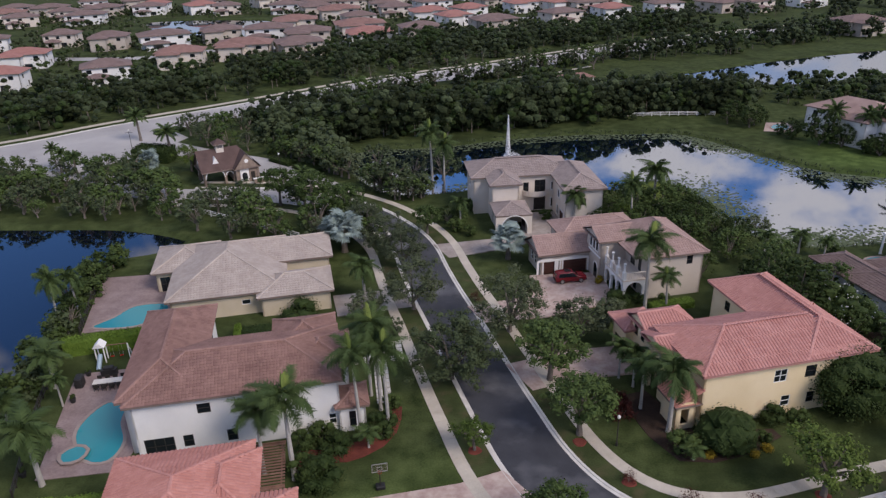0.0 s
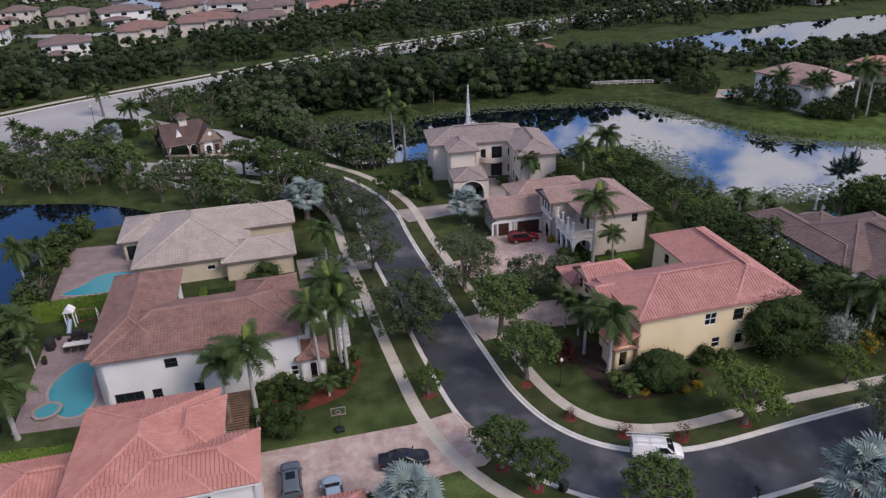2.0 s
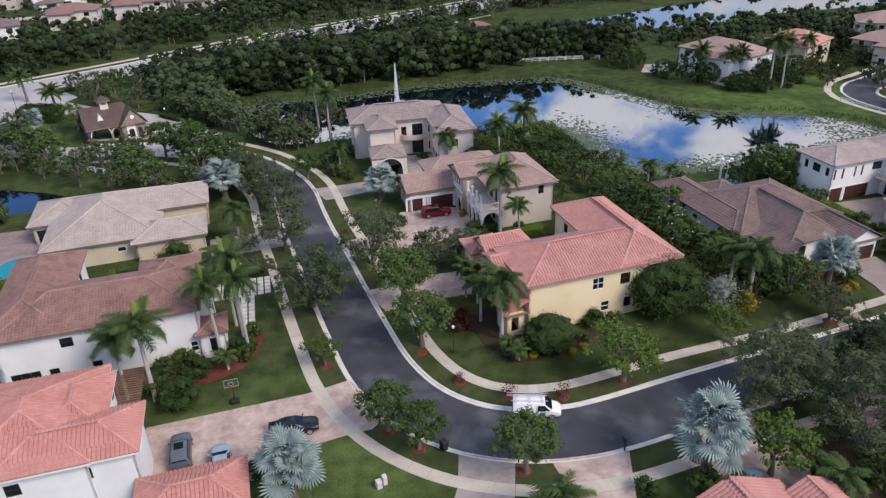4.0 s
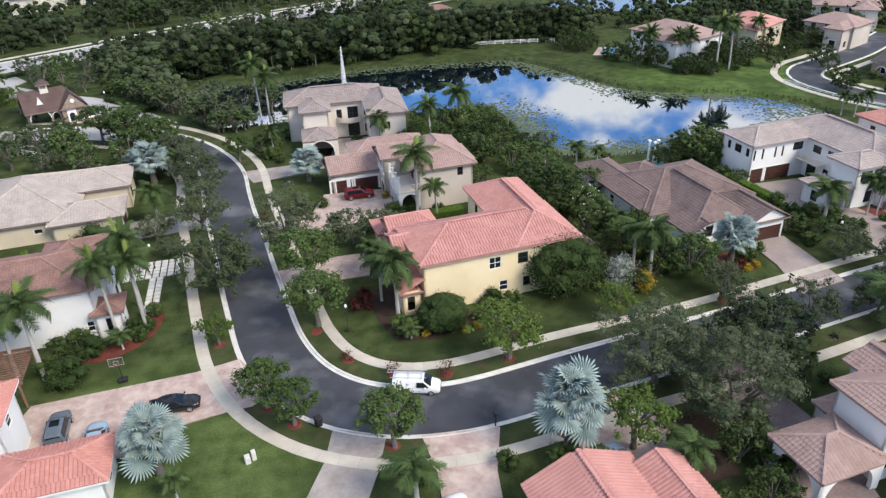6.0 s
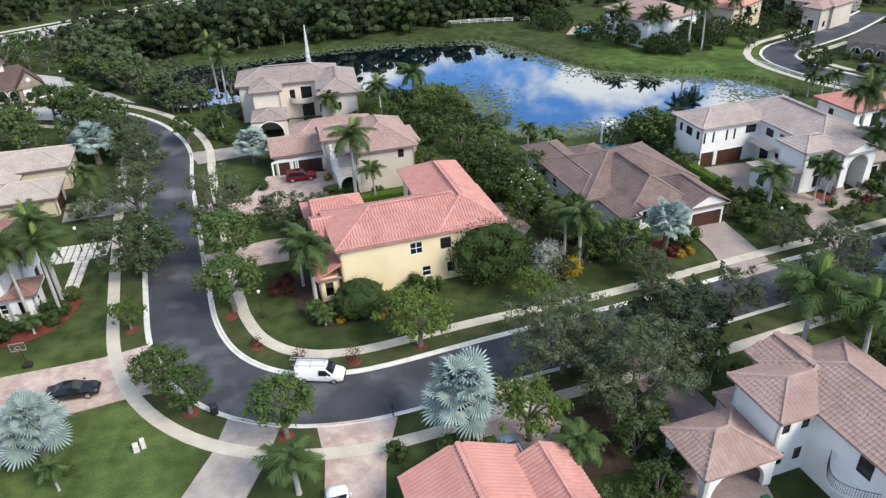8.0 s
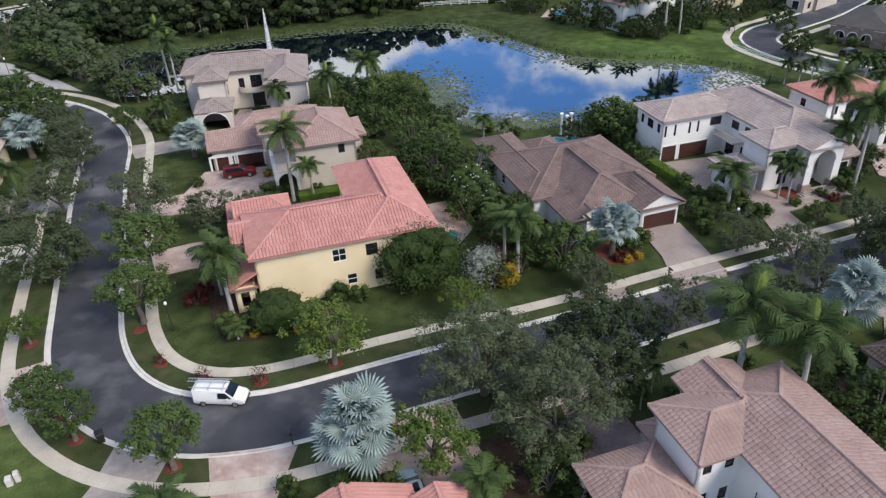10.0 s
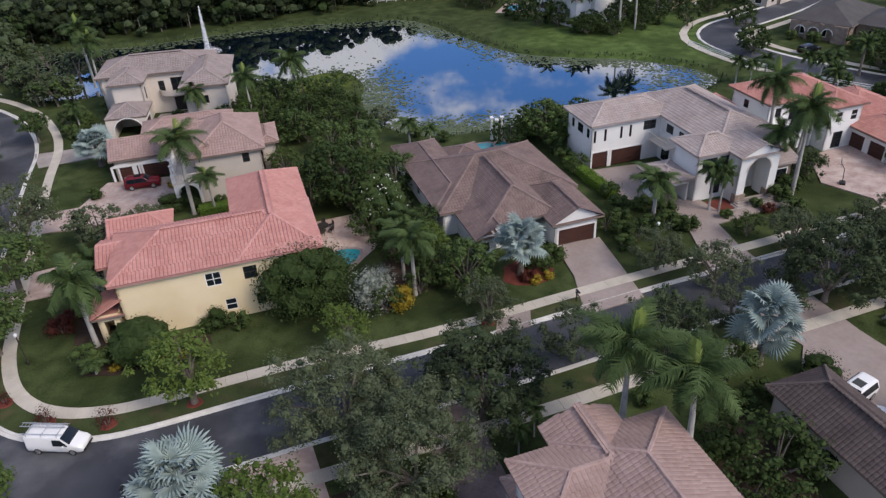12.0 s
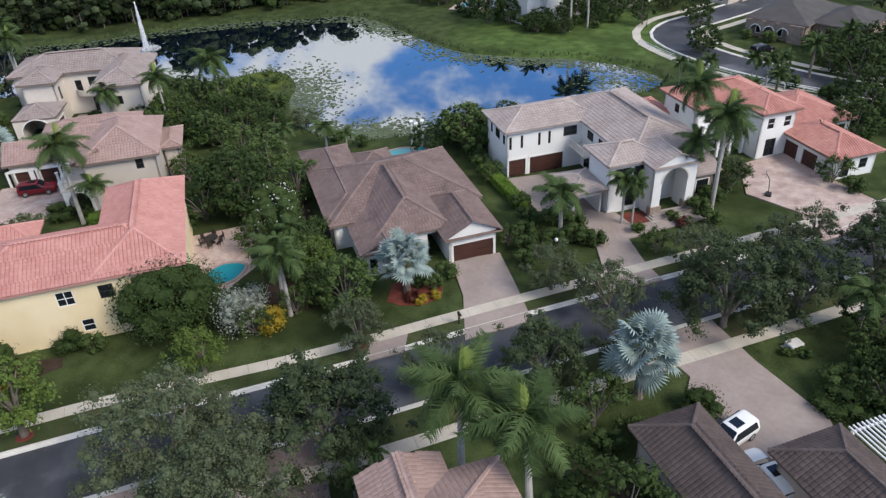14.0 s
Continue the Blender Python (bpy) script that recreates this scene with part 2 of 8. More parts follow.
M_METAL = surface("aluminium", (0.5, 0.5, 0.5), (0.62, 0.62, 0.62), 2.0, 0.4, 0.1, 20.0, metal=0.8)
M_LAMP_R = surface("red_lamp_lens", (0.3, 0.01, 0.01), (0.4, 0.02, 0.02), 2.0, 0.2, 0.0, 20.0)
M_PLASTIC = surface("black_plastic", (0.015, 0.015, 0.016), (0.03, 0.03, 0.032), 2.0, 0.5, 0.1, 20.0)
M_WOOD = surface("brown_wood", (0.15, 0.08, 0.06), (0.27, 0.16, 0.12), 1.0, 0.7, 0.3, 8.0)
M_SPRAY = surface("white_spray", (0.75, 0.77, 0.8), (0.9, 0.91, 0.92), 2.0, 0.9, 0.0, 9.0)

R_SALMON = roofing("salmon_roof_tile", (0.400, 0.180, 0.157), (0.542, 0.286, 0.252), (0.36, 0.17, 0.15), 0.4)
R_CORAL = roofing("coral_roof_tile", (0.3948, 0.1672, 0.1382), (0.5369, 0.2668, 0.2291), (0.38, 0.17, 0.14), 0.4)
R_RED = roofing("orange_red_roof_tile", (0.3920, 0.1624, 0.1380), (0.5488, 0.2856, 0.2400), (0.27, 0.10, 0.08), 0.4)
R_BROWN = roofing("brown_roof_tile", (0.1785, 0.0994, 0.0837), (0.3060, 0.1840, 0.1575), (0.085, 0.05, 0.045), 0.5)
R_UMBER = roofing("umber_roof_tile", (0.132, 0.093, 0.086), (0.235, 0.170, 0.156), (0.07, 0.058, 0.054), 0.6)
R_DARK = roofing("dark_brown_roof_tile", (0.0655, 0.0499, 0.0468), (0.1248, 0.0967, 0.0905), (0.05, 0.04, 0.038), 0.6)
R_SLATE = roofing("slate_grey_roof_tile", (0.0585, 0.0546, 0.0546), (0.1053, 0.0975, 0.0936), (0.05, 0.045, 0.045), 0.5)
R_BRICK = roofing("brick_rose_roof_tile", (0.26, 0.12, 0.10), (0.37, 0.19, 0.165), (0.24, 0.12, 0.10), 0.4)
R_GREY = roofing("greyish_beige_roof_tile", (0.3220, 0.2714, 0.2392), (0.4600, 0.4002, 0.3588), (0.24, 0.20, 0.18), 0.45)
R_PINK = roofing("pinkish_beige_roof_tile", (0.29, 0.238, 0.219), (0.445, 0.378, 0.354), (0.22, 0.16, 0.14), 0.45)
R_MAUVE = roofing("mauve_beige_roof_tile", (0.225, 0.182, 0.168), (0.35, 0.292, 0.274), (0.17, 0.13, 0.12), 0.45)
R_GATE = roofing("gatehouse_roof_tile", (0.07, 0.046, 0.042), (0.135, 0.09, 0.082), (0.05, 0.04, 0.038), 0.6)
R_ROSE = roofing("rose_brown_roof_tile", (0.2539, 0.1693, 0.1481), (0.3893, 0.2793, 0.2497), (0.17, 0.11, 0.095), 0.45)
R_PEACH = roofing("peach_beige_roof_tile", (0.268, 0.182, 0.162), (0.395, 0.280, 0.252), (0.22, 0.15, 0.125), 0.45)


def cap_of(tile):
    """The paler mortared tile of hips and ridges."""
    name = tile.name.replace("_tile", "_ridge_tile")
    if name not in bpy.data.materials:
        m = tile.copy()
        m.name = name
        for node in m.node_tree.nodes:
            if node.type == "MIX" and node.data_type == "RGBA":
                for socket in node.inputs:
                    if socket.type == "RGBA" and not socket.is_linked:
                        c = socket.default_value
                        socket.default_value = (c[0] * 1.1 + 0.02, c[1] * 1.1 + 0.018, c[2] * 1.1 + 0.016, 1)
    return bpy.data.materials[name]


# ---- mesh tools ----
class Buf:
    """Vertices and faces gathered for one mesh."""

    def __init__(self):
        self.v, self.f = [], []

    def add(self, verts, faces):
        k = len(self.v)
        self.v += [tuple(p) for p in verts]
        self.f += [tuple(i + k for i in face) for face in faces]
        return self

    def box(self, x0, x1, y0, y1, z0, z1, m=None):
        pts = [Vector((x, y, z)) for z in (z0, z1) for x, y in ((x0, y0), (x1, y0), (x1, y1), (x0, y1))]
        if m is not None:
            pts = [m @ p for p in pts]
        return self.add(pts, [(3, 2, 1, 0), (4, 5, 6, 7), (0, 1, 5, 4), (1, 2, 6, 5), (2, 3, 7, 6), (3, 0, 4, 7)])

    def chamfer_box(self, x0, x1, y0, y1, z0, z1, c):
        """A box whose upright and top edges are cut back by c."""
        ring = lambda i, z: [(x0 + i, y0 + c, z), (x0 + c, y0 + i, z), (x1 - c, y0 + i, z), (x1 - i, y0 + c, z), (x1 - i, y1 - c, z), (x1 - c, y1 - i, z), (x0 + c, y1 - i, z), (x0 + i, y1 - c, z)]
        return self.loft([ring(0, z0), ring(0, z1 - c), ring(c * 0.8, z1)])

    def loft(self, rings, closed=True, caps=True):
        k, n = len(self.v), len(rings[0])
        for r in rings:
            self.v += [tuple(p) for p in r]
        for a in range(len(rings) - 1):
            for i in range(n if closed else n - 1):
                j = (i + 1) % n
                self.f.append((k + a * n + i, k + a * n + j, k + (a + 1) * n + j, k + (a + 1) * n + i))
        if caps:
            self.f.append(tuple(k + i for i in reversed(range(n))))
            self.f.append(tuple(k + (len(rings) - 1) * n + i for i in range(n)))
        return self

    def tube(self, pts, radii, n=7):
        rings, pts = [], [Vector(p) for p in pts]
        for i, p in enumerate(pts):
            way = (pts[min(i + 1, len(pts) - 1)] - pts[max(i - 1, 0)]).normalized()
            side = way.cross(Vector((0.3, 0.9, 0.1))).normalized()
            up = way.cross(side)
            rings.append([p + radii[i] * (math.cos(2 * math.pi * k / n) * side + math.sin(2 * math.pi * k / n) * up) for k in range(n)])
        return self.loft(rings)

    def prism(self, poly, z0, z1):
        n = len(poly)
        if sum(poly[i][0] * poly[(i + 1) % n][1] - poly[(i + 1) % n][0] * poly[i][1] for i in range(n)) < 0:
            poly = poly[::-1]
        return self.loft([[(x, y, z0) for x, y in poly], [(x, y, z1) for x, y in poly]])

    def weld(self):
        """Joins corners that lie in one place."""
        seen, back, keep = {}, [], []
        for p in self.v:
            key = tuple(round(c, 3) for c in p)
            if key not in seen:
                seen[key] = len(keep)
                keep.append(p)
            back.append(seen[key])
        self.v = keep
        self.f = [f for f in (tuple(back[i] for i in face) for face in self.f) if len(set(f)) == len(f)]
        return self

    def mesh(self, name):
        me = bpy.data.meshes.new(name)
        me.from_pydata(self.v, [], self.f)
        me.update()
        return me


def part(name, buf, material, parent=None, label="", smooth=False):
    """One mesh object, under a thing or a part if given."""
    if name in ("wall", "arch_wall", "arcade", "garage_surround"):
        buf.weld()
    me = buf if isinstance(buf, bpy.types.Mesh) else buf.mesh(name)
    if not me.materials:
        me.materials.append(material)
    if smooth:
        me.polygons.foreach_set("use_smooth", [True] * len(me.polygons))
    ob = new(name, me)
    if parent:
        ob.parent = parent
    return tagged(ob, label)


def thing(name, label, category, x=0.0, y=0.0, z=0.0, turn=0.0, group="", kind=""):
    ob = new(name)
    ob.matrix_basis = pose(x, y, z, 0, 0, turn)
    ob.empty_display_size = 0.3
    return tagged(ob, label, category, group, kind)


def smooth_line(pts, step=2.0):
    """A Catmull-Rom line through the points, sampled about every step metres."""
    p = [Vector(q) for q in pts]
    p = [2 * p[0] - p[1], *p, 2 * p[-1] - p[-2]]
    out = []
    for i in range(1, len(p) - 2):
        n = max(1, round((p[i + 1] - p[i]).length / step))
        for k in range(n):
            t = k / n
            out.append(0.5 * (2 * p[i] + (p[i + 1] - p[i - 1]) * t + (2 * p[i - 1] - 5 * p[i] + 4 * p[i + 1] - p[i + 2]) * t * t + (3 * p[i] - p[i - 1] - 3 * p[i + 1] + p[i + 2]) * t**3))
    return out + [p[-2]]


def beside(line, off):
    """The line moved off metres to its left."""
    out = []
    for i, p in enumerate(line):
        way = line[min(i + 1, len(line) - 1)] - line[max(i - 1, 0)]
        way = Vector((way[0], way[1])).normalized()
        d = off[i] if isinstance(off, list) else off
        out.append(Vector((p[0] - way[1] * d, p[1] + way[0] * d)))
    return out


def strip(line, profile):
    """A ribbon along the line: profile is rows of (offset to the left, height)."""
    b = Buf()
    rows = [[(q[0], q[1], z) for q in beside(line, d)] for d, z in profile]
    n = len(line)
    for r in rows:
        b.v += r
    for a in range(len(rows) - 1):
        for i in range(n - 1):
            b.f.append((a * n + i, (a + 1) * n + i, (a + 1) * n + i + 1, a * n + i + 1))
    return b


def inside(p, poly):
    x, y, hit = p[0], p[1], False
    for i in range(len(poly)):
        (x0, y0), (x1, y1) = poly[i], poly[i - 1]
        if (y0 > y) != (y1 > y) and x < (x1 - x0) * (y - y0) / (y1 - y0) + x0:
            hit = not hit
    return hit


# ---- ground, water, roads ----
def closed_line(pts, step=3.0):
    line = smooth_line([*pts[-1:], *pts, *pts[:2]], step)
    keep = [i for i, p in enumerate(line) if (p - Vector(pts[0])).length < 1e-4]
    return [tuple(p) for p in line[keep[0] : keep[-1]]]


LAKE = closed_line([(-22, 150), (-25, 160), (-18, 167), (0, 168.5), (14, 173), (31, 176), (46, 175.5), (59, 174.5), (66, 166), (73, 153.5), (80, 143), (90, 137.5), (100, 134), (109, 127), (112.5, 119), (107.5, 113.5), (97, 111.5), (84, 108), (75, 104.5), (62, 102.5), (55, 104.5), (49.5, 111), (47, 121), (47.5, 129), (44.5, 136.5), (38.5, 136), (35, 131), (27, 136.5), (16, 137), (4, 134), (-6, 132.5), (-14, 136)])
LEFT_LAKE = closed_line([(-44, 114), (-57, 120), (-72, 121.5), (-90, 122), (-112, 118), (-120, 95), (-112, 70), (-95, 50), (-70, 44), (-54, 52), (-51, 66), (-52, 78), (-55, 92), (-55, 104), (-47, 108)])
FAR_LAKE = closed_line([(79, 247), (95, 256), (133, 274), (178, 289), (240, 300), (260, 275), (215, 250), (151, 240), (121, 227), (96, 230)])
TOP_LAKE = closed_line([(-178, 464), (-112, 458), (-84, 426), (-88, 385), (-101, 369), (-130, 389), (-160, 415)])
LAKES = (("lake", LAKE), ("pond", LEFT_LAKE), ("far_lake", FAR_LAKE), ("distant_lake", TOP_LAKE))

from mathutils import geometry

border = [(-2500, -900), (2500, -900), (2500, 3500), (-2500, 3500)]
loops = [border, *[lake for _, lake in LAKES]]
flat, edges = [], []
for loop in loops:
    k = len(flat)
    flat += [Vector(p) for p in loop]
    edges += [(k + i, k + (i + 1) % len(loop)) for i in range(len(loop))]
gv, _, gf, *_ = geometry.delaunay_2d_cdt(flat, edges, [], 1, 1e-4)
ground = Buf()
ground.v = [(p[0], p[1], 0.0) for p in gv]
for face in gf:
    c = sum((gv[i] for i in face), Vector((0, 0))) / len(face)
    if not any(inside(c, lake) for _, lake in LAKES):
        ground.f.append(tuple(face))
for _, lake in LAKES:
    area = sum(lake[i - 1][0] * lake[i][1] - lake[i][0] * lake[i - 1][1] for i in range(len(lake)))
    loop = [Vector(p) for p in lake] if area > 0 else [Vector(p) for p in lake[::-1]]
    ring = loop[-1:] + loop + loop[:1]
    rows = [[(q[0], q[1], z) for q in beside(ring, d)[1:-1]] for d, z in ((0.0, 0.0), (0.7, -0.3), (1.6, -0.62), (4.0, -1.6))]
    k, n = len(ground.v), len(loop)
    for r in rows:
        ground.v += r
    ground.f += [(k + a * n + i, k + a * n + (i + 1) % n, k + (a + 1) * n + (i + 1) % n, k + (a + 1) * n + i) for a in range(3) for i in range(n)]
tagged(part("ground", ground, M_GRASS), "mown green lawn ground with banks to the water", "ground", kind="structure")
for title, lake in LAKES:
    b = Buf()
    b.add([(x, y, -0.5) for x, y in lake], [tuple(range(len(lake)))])
    tagged(part("water_" + title, b, M_POND if title == "pond" else M_WATER), "dark still lake water mirroring the cloudy sky", "water", kind="structure")

STREET = smooth_line([(-52, 137), (-38, 135.5), (-24, 130.5), (-14.5, 123), (-8.5, 114.5), (-5.2, 107), (-3.2, 98), (-1.4, 90.5), (0.9, 82), (3.3, 72.5), (5.8, 63.2), (8.3, 55), (11.6, 49.0), (16, 45), (21, 43), (26, 42.6), (31, 43.3), (41.5, 46.1), (61, 51), (70, 53.5), (81, 56.5), (93, 59.6), (115, 65.5), (150, 75), (230, 96)], 1.5)
BEND = next(i for i, p in enumerate(STREET) if p[0] > -20.0)
tagged(part("road", strip(STREET[BEND:], [(-3.3, 0.02), (0, 0.06), (3.3, 0.02)]), M_ASPHALT), "dark grey asphalt street with faint tyre marks", "road", kind="structure")
tagged(part("gate_road", strip(STREET[: BEND + 1], [(-3.3, 0.02), (0, 0.06), (3.3, 0.02)]), M_OLDROAD), "pale concrete road inside the gate", "road", kind="structure")
for side, title in ((1, "kerb_inner"), (-1, "kerb_outer")):
    rows = [(3.25, 0.03), (3.55, 0.05), (3.62, 0.14), (3.85, 0.15), (3.87, 0.05)]
    rows = [(side * d, z) for d, z in rows]
    tagged(part(title, strip(STREET, rows if side < 0 else rows), M_KERB), "pale concrete kerb with a shallow gutter", "kerb", kind="structure")
MEDIAN = smooth_line([(-22, 126), (-17.4, 122), (-13.6, 118.8), (-11, 115.8), (-9.4, 112.4)], 1.5)
tagged(part("median_kerb", strip(MEDIAN, [(-0.3, 0.02), (-0.25, 0.16), (0.25, 0.16), (0.3, 0.02)]), M_KERB), "pale concrete median kerb in the street bend", "kerb", kind="structure")
ease = lambda x, a, b: (lambda t: t * t * (3 - 2 * t))(min(1.0, max(0.0, (x - a) / (b - a))))


def walk_offset(side, d):
    """Offsets along the street of a line d metres out: along the straight the near walk comes in and the far one moves out."""
    return [side * (d + (-0.72 if side > 0 else 0.3) * ease(p[0], 38, 58)) for p in STREET]


for side, d0, d1, tag in ((1, 6.05, 7.35, "inner"), (-1, 6.4, 7.75, "outer")):
    tagged(part("verge_" + tag, strip(STREET, [(side * 3.86, 0.13), (walk_offset(side, d0 + 0.04), 0.13)]), M_VERGE), "thin patchy grass verge beside the kerb", "verge", kind="structure")
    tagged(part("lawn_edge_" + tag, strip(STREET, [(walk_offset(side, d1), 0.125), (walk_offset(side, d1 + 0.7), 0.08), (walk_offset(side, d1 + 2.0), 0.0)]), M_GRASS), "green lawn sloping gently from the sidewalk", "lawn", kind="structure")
    holder = thing("sidewalk_" + tag, "pale concrete sidewalk in jointed slabs", "sidewalk", kind="structure")
    near, away = beside(STREET, walk_offset(side, d0)), beside(STREET, walk_offset(side, d1))
    gap = 0.007
    for i in range(len(STREET) - 1):
        poly = [near[i].lerp(near[i + 1], gap), near[i].lerp(near[i + 1], 1 - gap), away[i].lerp(away[i + 1], 1 - gap), away[i].lerp(away[i + 1], gap)]
        part("slab", Buf().prism([tuple(c) for c in poly], 0.0, 0.165), M_CONCRETE, holder)


def slab(name, label, category, poly, material, top=0.15, kind="structure"):
    return tagged(part(name, Buf().prism(poly, -0.05, top), material), label, category, kind=kind)


def paving(name, label, poly, material, top=0.15):
    return slab(name, label, "driveway", poly, material, top)


MAIN_ROAD = smooth_line([(-240, 118), (-150, 147), (-108, 170), (-86, 190), (-59, 211), (-34, 232), (-16, 246), (8, 260), (30, 274), (60, 294), (90, 312), (140, 336), (300, 400), (600, 500)], 8.0)
tagged(part("main_road", strip(MAIN_ROAD, [(-7.8, 0.03), (0, 0.08), (8.0, 0.03)]), M_OLDROAD), "wide pale concrete main road", "road", kind="structure")
tagged(part("main_road_kerb", strip(MAIN_ROAD, [(7.9, 0.05), (8.0, 0.15), (8.5, 0.15), (8.55, 0.0)]), M_KERB), "pale concrete kerb of the main road", "kerb", kind="structure")
tagged(part("main_road_path", strip(MAIN_ROAD, [(11.5, 0.05), (13.8, 0.05)]), M_CONCRETE), "pale concrete footpath along the main road", "sidewalk", kind="structure")
ENTRY = smooth_line([(-82, 183), (-66, 171), (-54, 163), (-43, 157), (-34, 148.5), (-26, 140), (-18, 131)], 3.0)
tagged(part("entry_road", strip(ENTRY, [(-3.6, 0.03), (3.8, 0.03)]), M_OLDROAD), "pale concrete entrance road by the gatehouse", "road", kind="structure")
tagged(part("entry_apron", Buf().prism([(-106, 176), (-97, 182), (-86, 187), (-74, 190), (-66, 181), (-69, 172), (-74, 163), (-80, 156), (-92, 153), (-104, 160)], -0.05, 0.045), M_OLDROAD), "wide pale concrete mouth of the entrance road", "road", kind="structure")
ENTRY_B = smooth_line([(-104, 168), (-88, 156), (-70, 144), (-58, 137.5), (-44, 134.5), (-32, 133)], 3.0)
tagged(part("exit_road", strip(ENTRY_B, [(-3.6, 0.025), (3.6, 0.025)]), M_OLDROAD), "pale concrete exit road by the gatehouse", "road", kind="structure")
FAR_STREET = smooth_line([(165, 175), (146, 160), (133, 152), (124.5, 147), (120.5, 140), (122.5, 130), (128, 120), (138, 108), (152, 99), (175, 92)], 2.5)
tagged(part("far_street", strip(FAR_STREET, [(-3.4, 0.02), (3.4, 0.02)]), M_ASPHALT), "dark asphalt street curving past the lake", "road", kind="structure")
for a in (1, -1):
    tagged(part("far_street_kerb", strip(FAR_STREET, [(a * 3.4, 0.04), (a * 3.6, 0.14), (a * 4.0, 0.14), (a * 4.05, 0)]), M_KERB), "pale concrete kerb", "kerb", kind="structure")
    tagged(part("far_sidewalk", strip(FAR_STREET, [(a * 5.8, 0.05), (a * 7.4, 0.05)]), M_CONCRETE), "pale concrete sidewalk", "sidewalk", kind="structure")
ESTATE_STREET = smooth_line([(-330, 300), (-240, 318), (-190, 322), (-160, 318), (-130, 316), (-112, 326), (-92, 336), (-60, 338), (-30, 362), (20, 412), (80, 432), (200, 468)], 6.0)
tagged(part("estate_street", strip(ESTATE_STREET, [(-4.2, 0.03), (4.2, 0.03)]), M_OLDROAD), "pale street through the far estate", "road", kind="structure")
PARK_PATH = smooth_line([(27, 250), (36, 252), (46, 260), (56, 267)], 4.0)
tagged(part("park_path", strip(PARK_PATH, [(-0.8, 0.04), (0.8, 0.04)]), M_CONCRETE), "pale winding park footpath", "path", kind="structure")


# ---- houses ----
def tile_mesh(wide, long, rise, thick):
    """One roof tile: an arched or flat shingle lying on its slope, lower edge lifted."""
    b = Buf()
    xs = [(-0.5, 0.0), (-0.24, 0.85), (0.24, 0.85), (0.5, 0.0)]
    low = [(x * wide, -0.04, h * rise + thick) for x, h in xs]
    top = [(x * wide, long, h * rise) for x, h in xs]
    b.v = low + top + [(-0.5 * wide, -0.04, 0.0), (0.5 * wide, -0.04, 0.0)]
    b.f = [(0, 1, 5, 4), (1, 2, 6, 5), (2, 3, 7, 6), (8, 9, 3, 2, 1, 0)]
    return b


def roof_faces(x0, x1, y0, y1, eave, pitch, form, run=1.0):
    """The slopes of a roof as (eave left, eave right, ridge right, ridge left), and its ridges and hips."""
    w, d = x1 - x0, y1 - y0
    c = {"a": Vector((x0, y0, eave)), "b": Vector((x1, y0, eave)), "c": Vector((x1, y1, eave)), "d": Vector((x0, y1, eave))}
    if form == "shed_s":
        e, f = Vector((x0, y1, eave + d * pitch)), Vector((x1, y1, eave + d * pitch))
        return [(c["a"], c["b"], f, e)], [(e, f)]
    if form == "shed_w":
        e, f = Vector((x1, y1, eave + w * pitch)), Vector((x1, y0, eave + w * pitch))
        return [(c["d"], c["a"], f, e)], [(e, f)]
    along_x = w >= d if form == "hip" else form in ("gable_x", "hip_x", "hip_e")
    half = (d if along_x else w) / 2
    h = eave + half * pitch
    if along_x:
        in0 = half * run if form in ("hip", "hip_x") else 0.0
        in1 = half * run if form in ("hip", "hip_x", "hip_e") else 0.0
        p, q = Vector((x0 + in0, y0 + half, h)), Vector((x1 - in1, y0 + half, h))
        faces = [(c["a"], c["b"], q, p), (c["c"], c["d"], p, q)]
        ends = ([(c["d"], c["a"], p, p)] if in0 else []) + ([(c["b"], c["c"], q, q)] if in1 else [])
        hips = ([(c["a"], p), (c["d"], p)] if in0 else []) + ([(c["b"], q), (c["c"], q)] if in1 else [])
        return faces + ends, [(p, q)] + hips
    else:
        lo = half * run if form in ("hip", "gable_n") else 0.0
        hi = half * run if form in ("hip", "gable_s") else 0.0
        p, q = Vector((x0 + half, y0 + lo, h)), Vector((x0 + half, y1 - hi, h))
        faces = [(c["b"], c["c"], q, p), (c["d"], c["a"], p, q)]
        ends = ([(c["a"], c["b"], p, p)] if lo else []) + ([(c["c"], c["d"], q, q)] if hi else [])
        hips = ([(c["a"], p), (c["b"], p)] if lo else []) + ([(c["c"], q), (c["d"], q)] if hi else [])
        return faces + ends, [(p, q)] + hips


TILE_CACHE = {}


def lay_tiles(faces, wide, long):
    """All tiles of the slopes, as placements: a matrix for each."""
    spots = []
    for a, b, c, d in faces:
        along = (b - a).normalized()
        run = (b - a).length
        up = ((c + d) / 2 - (a + b) / 2)
        up = (up - along * up.dot(along)).normalized()
        out = along.cross(up)
        tall = (d - a).dot(up)
        k0, k1 = (d - a).dot(along) / tall, (run - (c - a).dot(along)) / tall
        turn = Matrix((along, up, out)).transposed()
        n = max(1, int(tall / long))
        for r in range(n + 1):
            s = r * long
            if s > tall - 0.08:
                break
            lo, hi = (s + long / 2) * k0, run - (s + long / 2) * k1
            m = int((hi - lo) / wide)
            for i in range(m + 1):
                x = lo + ((hi - lo) - m * wide) / 2 + i * wide
                if x > hi + 0.02:
                    break
                spots.append((a + along * x + up * s + out * 0.03, turn))
    return spots


